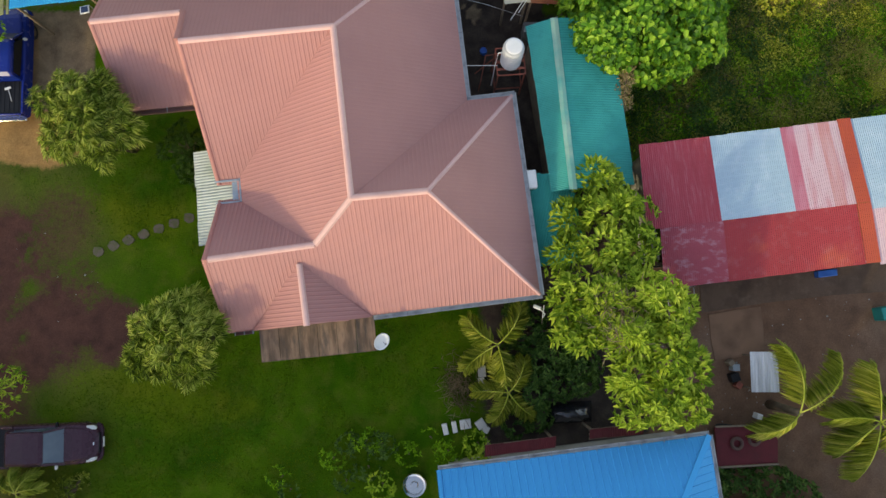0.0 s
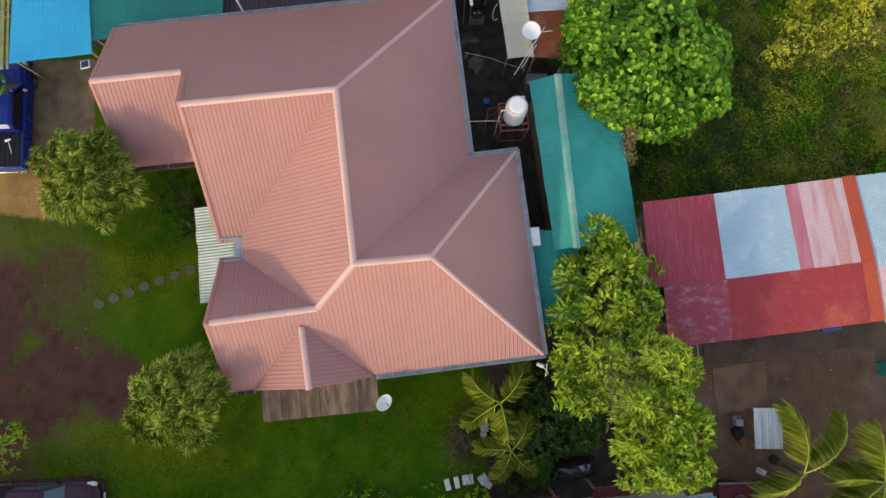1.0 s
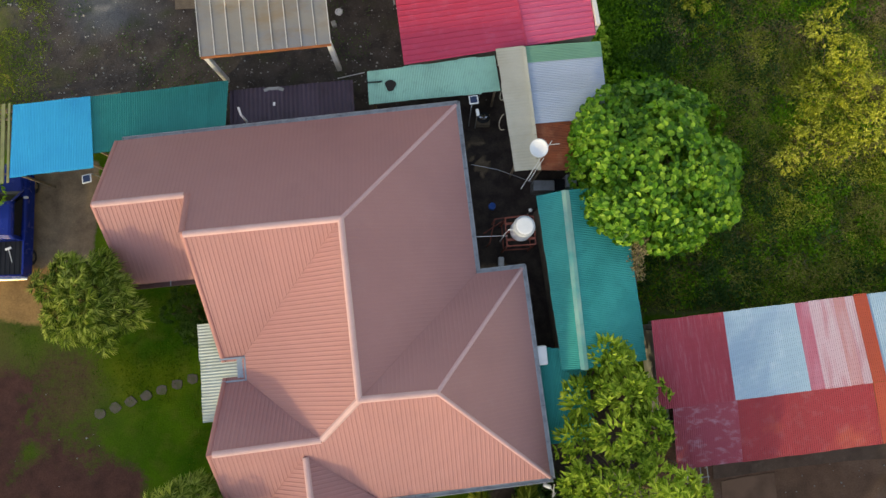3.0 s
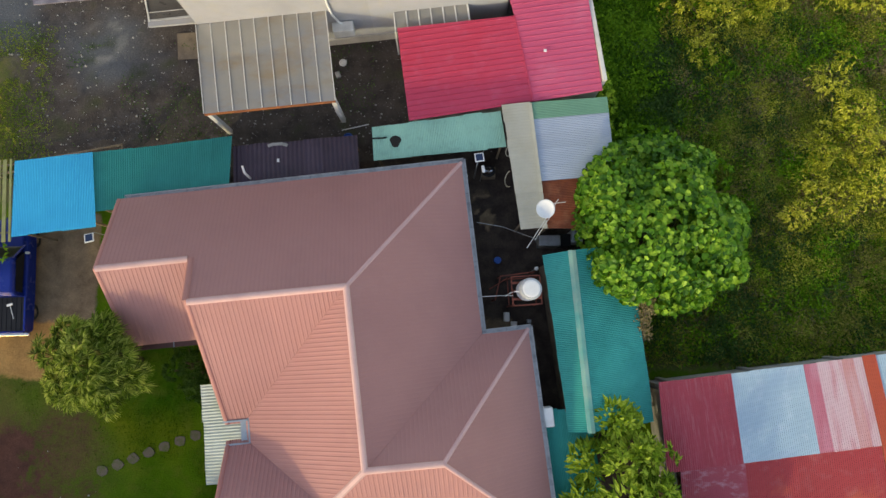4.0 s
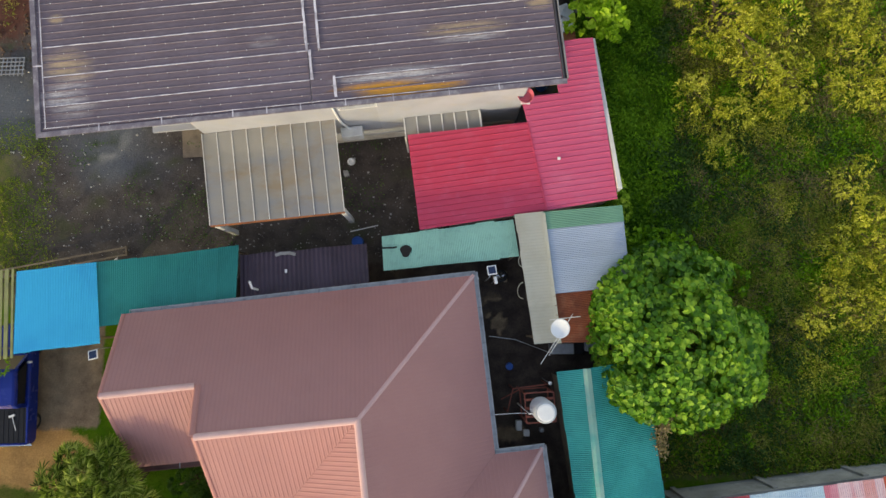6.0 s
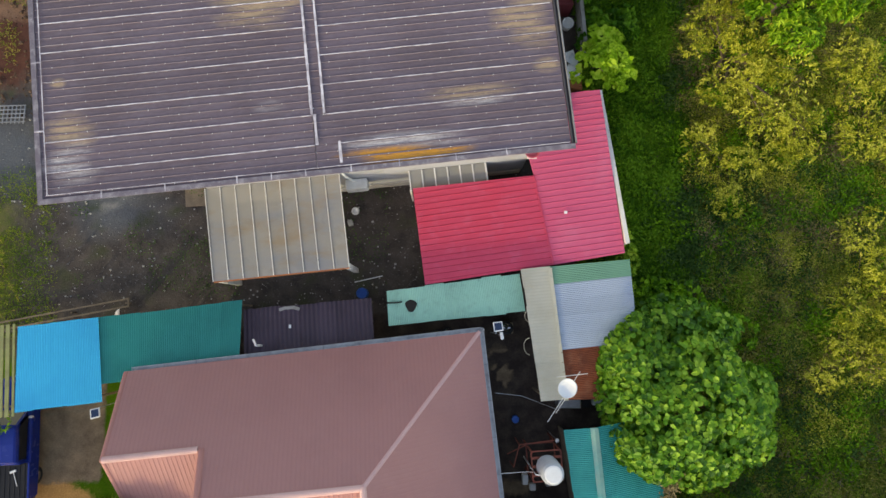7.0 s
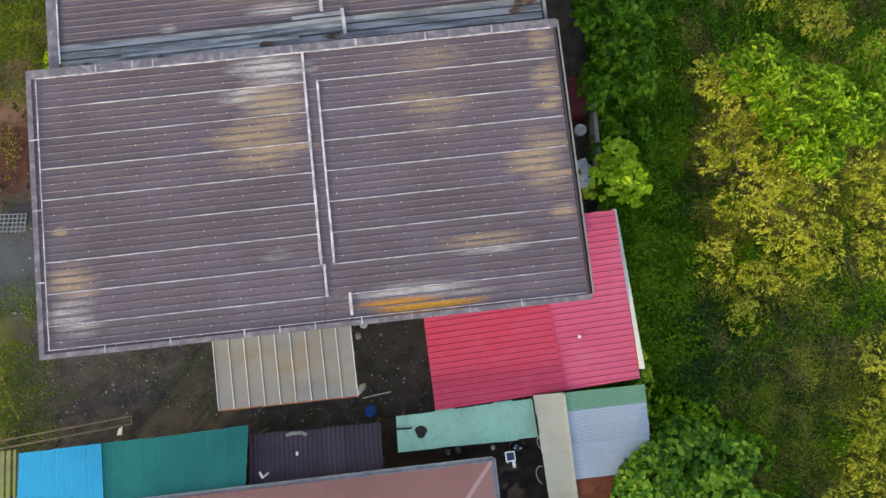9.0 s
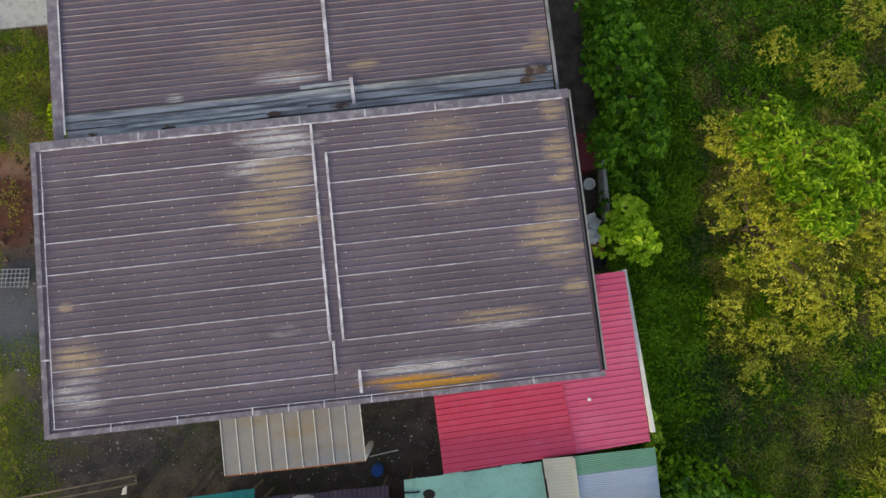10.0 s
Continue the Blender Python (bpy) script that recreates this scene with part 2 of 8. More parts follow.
M["tarp"] = surface("black_plastic_tarp", (0.02, 0.02, 0.024), None, 0.4, 2.0, 0.1, 0.18, bump=0.6, bump_scale=6, spec=0.7)
M["pink_plastic"] = surface("pink_plastic", (0.75, 0.16, 0.20), None, 0.3, 3.0, 0.05, 0.4)
M["brick_red"] = surface("oxide_red_sheet", (0.15, 0.025, 0.03), (0.09, 0.025, 0.025), 0.6, 1.5, 0.1, 0.7)

M["zinc_pale"] = surface("pale_weathered_zinc", (0.62, 0.64, 0.66), (0.34, 0.35, 0.37), 0.7, 1.2, 0.08, 0.5, metal=0.1, stretch=(0.3, 3, 1))
M["step_stone"] = surface("mossy_stepping_stone", (0.165, 0.128, 0.090), (0.090, 0.118, 0.026), 0.9, 3.0, 0.15, 0.9)
M["slab_brown"] = surface("dusty_brown_slab", (0.25, 0.140, 0.088), (0.14, 0.078, 0.050), 0.9, 0.8, 0.12, 0.9)

M["slab_dark"] = surface("earth_covered_slab", (0.145, 0.092, 0.064), (0.080, 0.050, 0.036), 0.9, 0.9, 0.15, 0.92, second=(0.20, 0.14, 0.10), second_amount=0.5)
# Brighter copy of leaf_lime; its colour offsets the building's shadow on one bush.
M["leaf_bright"] = leaf_material("bright_lime_leaf", (0.14, 0.30, 0.01), (0.34, 0.57, 0.03), (0.58, 0.75, 0.08), patch=0.35, gloss=0.1)
M["leaf_fan"] = leaf_material("fan_palm_leaf", (0.045, 0.085, 0.012), (0.24, 0.34, 0.038), (0.68, 0.70, 0.19), patch=0.40, patch_scale=0.55, gloss=0.2)
M["leaf_star"] = leaf_material("star_cluster_leaf", (0.065, 0.140, 0.011), (0.25, 0.385, 0.032), (0.52, 0.62, 0.085), patch=0.28, patch_scale=0.5, gloss=0.12)
M["leaf_tier"] = leaf_material("tiered_young_leaf", (0.05, 0.15, 0.006), (0.16, 0.34, 0.014), (0.38, 0.54, 0.04), patch=0.35, gloss=0.15)
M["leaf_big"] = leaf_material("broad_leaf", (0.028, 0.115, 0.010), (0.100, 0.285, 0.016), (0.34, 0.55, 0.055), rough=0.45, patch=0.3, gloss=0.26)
M["leaf_lime"] = leaf_material("yellow_green_leaf", (0.075, 0.19, 0.012), (0.24, 0.41, 0.026), (0.50, 0.62, 0.07), patch=0.3)
M["leaf_palm"] = leaf_material("palm_leaflet", (0.13, 0.20, 0.022), (0.38, 0.44, 0.060), (0.68, 0.66, 0.17), patch=0.3)
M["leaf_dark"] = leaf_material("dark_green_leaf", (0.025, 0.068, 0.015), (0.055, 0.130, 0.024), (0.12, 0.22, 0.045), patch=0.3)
# Darker copy of leaf_mid; its colour dims the growth beside the buildings.
M["leaf_deep"] = leaf_material("deep_green_leaf", (0.020, 0.090, 0.005), (0.068, 0.215, 0.009), (0.19, 0.40, 0.030), patch=0.3)
M["leaf_yellow"] = leaf_material("olive_yellow_leaf", (0.17, 0.21, 0.016), (0.45, 0.47, 0.042), (0.72, 0.67, 0.115), patch=0.40)
M["leaf_mid"] = leaf_material("mid_green_leaf", (0.042, 0.14, 0.005), (0.125, 0.31, 0.010), (0.27, 0.50, 0.025), patch=0.3)
M["weed"] = leaf_material("rough_grass_blade", (0.11, 0.18, 0.016), (0.27, 0.315, 0.040), (0.48, 0.39, 0.105), patch=0.5, patch_scale=0.45)
M["turf"] = leaf_material("lawn_blade", (0.029, 0.082, 0.002), (0.055, 0.115, 0.003), (0.112, 0.155, 0.005), patch=0.45, patch_scale=0.4, gloss=0.05)
M["lush"] = leaf_material("lush_grass_blade", (0.034, 0.11, 0.006), (0.088, 0.225, 0.010), (0.17, 0.33, 0.020), through_light=0.2, patch=0.45, patch_scale=0.6, gloss=0.1)
M["meadow"] = leaf_material("bright_meadow_blade", (0.075, 0.15, 0.012), (0.155, 0.26, 0.018), (0.33, 0.37, 0.04), through_light=0.2, patch=0.45, patch_scale=0.5, gloss=0.1)
M["dry"] = leaf_material("dry_twig", (0.10, 0.075, 0.05), (0.19, 0.14, 0.09), (0.30, 0.24, 0.15), through_light=0.1)

# ---------------------------------------------------------------- geometry kit


class Geo:
    """Gathers vertices and faces for one mesh."""

    def __init__(self):
        self.v, self.f = [], []

    def add(self, verts, faces):
        k = len(self.v)
        self.v += [tuple(p) for p in verts]
        self.f += [tuple(i + k for i in face) for face in faces]
        return self

    def box(self, lo, hi, m=None, chamfer=0.0):
        (x0, y0, z0), (x1, y1, z1) = lo, hi
        c = chamfer
        ring = [(x0 + c, y0), (x1 - c, y0), (x1, y0 + c), (x1, y1 - c), (x1 - c, y1), (x0 + c, y1), (x0, y1 - c), (x0, y0 + c)] if c else [(x0, y0), (x1, y0), (x1, y1), (x0, y1)]
        n = len(ring)
        if c:
            cx, cy = (x0 + x1) / 2, (y0 + y1) / 2
            inner = [(cx + (x - cx) * (1 - 2 * c / (x1 - x0)), cy + (y - cy) * (1 - 2 * c / (y1 - y0))) for x, y in ring]
            pts = [(x, y, z0) for x, y in ring] + [(x, y, z1 - c) for x, y in ring] + [(x, y, z1) for x, y in inner]
            rows = 3
        else:
            pts = [(x, y, z0) for x, y in ring] + [(x, y, z1) for x, y in ring]
            rows = 2
        if m is not None:
            pts = [m @ Vector(p) for p in pts]
        faces = [tuple(reversed(range(n))), tuple(range((rows - 1) * n, rows * n))]
        for r in range(rows - 1):
            faces += [(r * n + i, r * n + (i + 1) % n, (r + 1) * n + (i + 1) % n, (r + 1) * n + i) for i in range(n)]
        return self.add(pts, faces)

    def slab(self, poly, thick):
        """A flat piece with this upper outline (counter-clockwise from above), going down by thick."""
        n = len(poly)
        low = [(p[0], p[1], p[2] - thick) for p in poly]
        return self.add(list(poly) + low, [tuple(range(n)), tuple(range(2 * n - 1, n - 1, -1))] + [(i, n + i, n + (i + 1) % n, (i + 1) % n) for i in range(n)])

    def bar(self, p0, p1, w, h, up=(0, 0, 1)):
        p0, p1 = Vector(p0), Vector(p1)
        d = (p1 - p0).normalized()
        up = Vector(up)
        if abs(d.dot(up)) > 0.98:
            up = Vector((1, 0, 0))
        s = d.cross(up).normalized() * (w / 2)
        t = s.cross(d).normalized() * (h / 2)
        ring = [-s - t, s - t, s + t, -s + t]
        return self.add([p0 + r for r in ring] + [p1 + r for r in ring], [(0, 1, 2, 3)[::-1], (4, 5, 6, 7)] + [(i, (i + 1) % 4, 4 + (i + 1) % 4, 4 + i) for i in range(4)])

    def cyl(self, p0, p1, r0, r1=None, n=14):
        return self.lathe(p0, p1, [(0, r0), (1, r0 if r1 is None else r1)], n)

    def lathe(self, p0, p1, profile, n=16):
        """Turns a profile of (share of the way, radius) round the line from p0 to p1."""
        p0, p1 = Vector(p0), Vector(p1)
        d = (p1 - p0).normalized()
        a = d.orthogonal().normalized()
        b = d.cross(a)
        pts = [p0 + (p1 - p0) * s + (a * math.cos(2 * math.pi * i / n) + b * math.sin(2 * math.pi * i / n)) * r for s, r in profile for i in range(n)]
        k = len(profile)
        faces = [tuple(reversed(range(n))), tuple(range((k - 1) * n, k * n))]
        for j in range(k - 1):
            faces += [(j * n + i, j * n + (i + 1) % n, (j + 1) * n + (i + 1) % n, (j + 1) * n + i) for i in range(n)]
        return self.add(pts, faces)

    def tube(self, pts, r, n=6):
        radii = r if isinstance(r, (list, tuple)) else [r] * len(pts)
        pts = [Vector(p) for p in pts]
        rings = []
        for i, p in enumerate(pts):
            d = (pts[min(i + 1, len(pts) - 1)] - pts[max(i - 1, 0)]).normalized()
            a = d.cross(Vector((0, 0, 1)))
            a = a.normalized() if a.length > 0.05 else d.orthogonal().normalized()
            b = d.cross(a)
            rings += [p + (a * math.cos(2 * math.pi * k / n) + b * math.sin(2 * math.pi * k / n)) * radii[i] for k in range(n)]
        faces = [tuple(reversed(range(n))), tuple(range((len(pts) - 1) * n, len(pts) * n))]
        for j in range(len(pts) - 1):
            faces += [(j * n + i, j * n + (i + 1) % n, (j + 1) * n + (i + 1) % n, (j + 1) * n + i) for i in range(n)]
        return self.add(rings, faces)

    def torus(self, c, big, small, m=None, n=20, k=8):
        pts = []
        for i in range(n):
            a = 2 * math.pi * i / n
            for j in range(k):
                b = 2 * math.pi * j / k
                p = Vector(((big + small * math.cos(b)) * math.cos(a), (big + small * math.cos(b)) * math.sin(a), small * math.sin(b)))
                pts.append((m @ p if m is not None else p) + Vector(c))
        return self.add(pts, [(i * k + j, ((i + 1) % n) * k + j, ((i + 1) % n) * k + (j + 1) % k, i * k + (j + 1) % k) for i in range(n) for j in range(k)])

    def sheet(self, a, b, c, d, pitch=0.076, amp=0.011, thick=0.012):
        """A corrugated sheet: waves from a to b, running along a to d; a, b, c, d counter-clockwise from above."""
        a, b, c, d = (Vector(p) for p in (a, b, c, d))
        up = (b - a).cross(d - a).normalized()
        n = max(4, round((b - a).length / pitch) * 4)
        rows = []
        for lo, hi in ((a, b), (d, c)):
            for drop in (0, thick):
                rows.append([lo.lerp(hi, i / n) + up * (amp * math.cos(2 * math.pi * i / 4) - drop) for i in range(n + 1)])
        k = n + 1
        faces = []
        for i in range(n):
            faces += [(i, i + 1, 2 * k + i + 1, 2 * k + i), (k + i + 1, k + i, 3 * k + i, 3 * k + i + 1), (k + i, k + i + 1, i + 1, i), (2 * k + i, 2 * k + i + 1, 3 * k + i + 1, 3 * k + i)]
        faces += [(0, 2 * k, 3 * k, k), (n, k + n, 3 * k + n, 2 * k + n)]
        return self.add([p for r in rows for p in r], faces)

    def ribs(self, poly, way, pitch, width, height, first=0.5):
        """Raised ribs on a plane outline, running along way (a vector in the plane)."""
        poly = [Vector(p) for p in poly]
        up = (poly[1] - poly[0]).cross(poly[2] - poly[1]).normalized()
        if up.z < 0:
            up = -up
        way = Vector(way)
        way = (way - up * way.dot(up)).normalized()
        side = up.cross(way)
        o = poly[0]
        flat = [((p - o).dot(side), (p - o).dot(way)) for p in poly]
        lo, hi = min(s for s, _ in flat), max(s for s, _ in flat)
        s = lo + pitch * first
        while s < hi - 0.02:
            cuts = []
            for i in range(len(flat)):
                (s0, w0), (s1, w1) = flat[i], flat[(i + 1) % len(flat)]
                if (s0 - s) * (s1 - s) < 0:
                    cuts.append(w0 + (w1 - w0) * (s - s0) / (s1 - s0))
            cuts.sort()
            for w0, w1 in zip(cuts[::2], cuts[1::2]):
                if w1 - w0 > 0.08:
                    q = [o + side * (s + dx) + way * w + up * dz for w in (w0 + 0.01, w1 - 0.01) for dx, dz in ((-width, 0.0), (-width * 0.45, height), (width * 0.45, height), (width, 0.0))]
                    self.add(q, [(0, 1, 5, 4), (1, 2, 6, 5), (2, 3, 7, 6), (0, 3, 2, 1), (4, 5, 6, 7)])
            s += pitch
        return self

    def split(self, per):
        """The gathered pieces of per vertices each, one by one."""
        faces = {}
        for face in self.f:
            faces.setdefault(face[0] // per, []).append(tuple(i % per for i in face))
        return [Geo().add(self.v[k * per:(k + 1) * per], fs) for k, fs in sorted(faces.items())]

    def mesh(self, name, material, smooth=False):
        me = bpy.data.meshes.new(name)
        me.from_pydata(self.v, [], self.f)
        me.materials.append(material)
        if smooth:
            me.shade_smooth()
        return me


def part(name, geo, material, parent, label="", smooth=False):
    ob = new(name, geo.mesh(name, material, smooth))
    ob.parent = parent
    if parent is not None:
        ob.matrix_parent_inverse = parent.matrix_world.inverted()
    return tagged(ob, label)


def thing(name, label, category, at=(0, 0, 0), group="", kind="", turn=0.0):
    ob = new(name)
    ob.empty_display_size = 0.2
    ob.matrix_world = pose(*at, 0, 0, turn)
    bpy.context.view_layer.update()
    return tagged(ob, label, category, group, kind)


def single(name, geo, material, label, category, group="", kind="", smooth=False):
    return tagged(new(name, geo.mesh(name, material, smooth)), label, category, group, kind)


def lerp(a, b, s):
    return tuple(x + (y - x) * s for x, y in zip(a, b))


def sheeted(parent, a, b, c, d, material, width=0.8, name="roof_sheet", pitch=0.076, amp=0.011, ragged=0.03, label="", seed=1):
    """Lays corrugated sheets side by side from a to b, each running from edge a-b to edge d-c."""
    rnd = random.Random(seed)
    span = (Vector(b) - Vector(a)).length
    k = max(1, round(span / width))
    deep = (Vector(d) - Vector(a)).length
    for i in range(k):
        s0, s1 = i / k, (i + 1) / k
        e0, e1 = rnd.uniform(-ragged, ragged) / deep, rnd.uniform(-ragged, ragged) / deep
        lift = 0.004 if i % 2 else 0.0
        lo0, lo1, hi0, hi1 = lerp(a, b, s0), lerp(a, b, s1), lerp(d, c, s0), lerp(d, c, s1)
        q = [lerp(lo0, hi0, e0), lerp(lo1, hi1, e0), lerp(lo1, hi1, 1 + e1), lerp(lo0, hi0, 1 + e1)]
        part(name, Geo().sheet(*[(p[0], p[1], p[2] + lift) for p in q], pitch=pitch, amp=amp), material, parent, label)

# ---------------------------------------------------------------- ground


def value_noise(x, y, scale, seed):
    """Smooth noise from 0 to 1 over arrays of places."""
    rng = np.random.RandomState(seed)
    table = rng.rand(64, 64)
    fx, fy = x / scale, y / scale
    ix, iy = np.floor(fx).astype(int), np.floor(fy).astype(int)
    tx, ty = fx - ix, fy - iy
    tx, ty = tx * tx * (3 - 2 * tx), ty * ty * (3 - 2 * ty)
    g = lambda a, b: table[a % 64, b % 64]
    return (g(ix, iy) * (1 - tx) + g(ix + 1, iy) * tx) * (1 - ty) + (g(ix, iy + 1) * (1 - tx) + g(ix + 1, iy + 1) * tx) * ty


def fractal(x, y, scale, seed, octaves=4):
    total, weight, norm = 0, 1.0, 0
    for o in range(octaves):
        total = total + weight * value_noise(x, y, scale / 2 ** o, seed + o)
        norm += weight
        weight *= 0.55
    return total / norm


def zone(x, y, x0, y0, x1, y1, soft=0.5):
    """1 inside a box, 0 outside, soft at its edge."""
    d = np.minimum(np.minimum(x - x0, x1 - x), np.minimum(y - y0, y1 - y))
    return np.clip(d / soft + 0.5, 0, 1)


def spot(x, y, cx, cy, rx, ry, soft=0.4):
    return np.clip((1 - np.hypot((x - cx) / rx, (y - cy) / ry)) / soft + 0.3, 0, 1)


def ground_weights(x, y):
    """Shares of dirt, dark earth, gravel, concrete, sand and weeds at a place; lawn is what is left."""
    wx = x + 1.6 * (fractal(x, y, 2.5, 11) - 0.5)
    wy = y + 1.6 * (fractal(x, y, 2.5, 31) - 0.5)
    bx = x + 0.25 * (fractal(x, y, 1.0, 17) - 0.5)
    by = y + 0.25 * (fractal(x, y, 1.0, 37) - 0.5)
    n = fractal(x, y, 3.0, 51)
    lean = 0.105 * x                                             # the plots lie a little askew
    mx, my = x + 6.0 * (fractal(x, y, 3.0, 71) - 0.5), y + 6.0 * (fractal(x, y, 3.0, 91) - 0.5)
    maroon = spot(mx, my, -19.6, -0.2, 4.4, 4.6, 0.55) * np.clip(2.4 * fractal(x, y, 1.5, 53) - 0.25, 0, 1)
    maroon = np.maximum(maroon, 0.55 * spot(wx, wy, -18.2, 4.0, 3.0, 3.2, 0.8) * n * 1.5)
    maroon = np.maximum(maroon, spot(wx, wy, -20.3, 3.4, 1.7, 2.6, 0.7) * np.clip(2.2 * fractal(x, y, 1.3, 57) - 0.3, 0, 1))
    dirt = zone(wx, wy, 8.8, -12, 26, 3.6, 0.8)
    maroon = np.maximum(maroon, spot(wx, wy, -23.2, 31.0, 3.2, 3.2, 0.6) * np.clip(0.2 + 1.3 * n, 0, 1))
    dirt = np.maximum(dirt, zone(wx, wy, -28, 31.5, -16, 40.5, 0.8) * np.clip(1.7 * fractal(x, y, 1.8, 61) - 0.1, 0, 1))
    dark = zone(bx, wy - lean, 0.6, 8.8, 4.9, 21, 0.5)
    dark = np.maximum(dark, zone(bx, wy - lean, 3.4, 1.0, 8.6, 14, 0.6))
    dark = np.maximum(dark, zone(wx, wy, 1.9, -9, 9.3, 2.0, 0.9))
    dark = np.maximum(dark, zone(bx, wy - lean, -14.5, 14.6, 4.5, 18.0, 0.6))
    gravel = zone(wx, by - lean, -22.2, 17.4, 4.2, 26.5, 1.0) * np.clip(0.35 + (x + 22.5) / 5.0, 0, 1)
    gravel = np.maximum(gravel, zone(wx, wy, -23, 22.5, -14.0, 31.5, 1.2))
    concrete = zone(bx, by, -20.6, 10.0, -16.9, 15.0, 0.25)
    sand = spot(wx, wy, -20.2, 8.7, 3.6, 1.7, 0.3)
    concrete = np.maximum(concrete, 0.8 * zone(bx, by, 1.2, 9.5, 2.7, 10.25, 0.3))
    concrete = np.maximum(concrete, 1.0 * spot(wx, wy, 1.0, 15.1, 0.9, 1.2, 0.7) * (fractal(x, y, 0.6, 77) > 0.42))
    weeds = zone(wx, wy, 6.0, 8.0 + 0.0 * x, 60, 70, 1.0) * (wy > 7.2 + 0.12 * (x - 9))
    weeds = np.maximum(weeds, zone(wx, wy, 3.8, 26, 60, 70, 0.8))
    weeds = np.maximum(weeds, zone(wx, wy, -40, 33.0, -15.5, 70, 1.0))
    weeds = np.maximum(weeds, 0.9 * zone(wx, wy, -40, 15.5, -19.4, 24.5, 1.6))
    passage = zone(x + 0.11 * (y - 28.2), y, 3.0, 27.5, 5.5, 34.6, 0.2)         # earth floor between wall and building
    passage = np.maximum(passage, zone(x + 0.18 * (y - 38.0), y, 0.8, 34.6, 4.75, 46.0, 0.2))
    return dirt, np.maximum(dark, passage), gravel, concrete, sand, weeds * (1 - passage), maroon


def ground_tints(x, y):
    """Sun flecks painted pale on the lawn, worn grass, damp bluish gravel and a ring of spilt cement."""
    wx = x + 2.4 * (fractal(x, y, 2.0, 131) - 0.5)
    wy = y + 2.4 * (fractal(x, y, 2.0, 151) - 0.5)
    # pale: bright lawn spots painted for dappled sun
    pale = np.maximum(spot(wx, wy, -9.2, -3.9, 1.3, 0.9, 0.9), 0.8 * spot(wx, wy, -14.3, 4.6, 2.6, 1.5, 0.9))
    pale = np.maximum(pale, 0.85 * spot(wx, wy, -13.6, -2.9, 4.2, 2.0, 1.2)) * np.clip(fractal(x, y, 1.2, 171) * 2 - 0.2, 0, 1)
    wet = np.maximum(spot(wx, wy, -17.2, 23.4, 2.6, 1.7, 0.8), spot(wx, wy, -21.8, 25.4, 1.8, 2.4, 0.8))
    arc = np.hypot(x + 17.3, y - 23.6)
    ring = np.exp(-((arc - 0.95) / 0.16) ** 2) * ((x > -17.6) | (y > 24.0)) * np.clip(fractal(x, y, 0.5, 191) * 2.4 - 0.7, 0, 1)
    worn = np.clip((-13.8 - wx) / 4.0, 0, 1) * np.clip(fractal(x, y, 2.2, 211) * 2.2 - 0.45, 0, 1) * (y < 9)
    return np.clip(pale, 0, 1), np.clip(wet, 0, 1), ring, 0.85 * worn


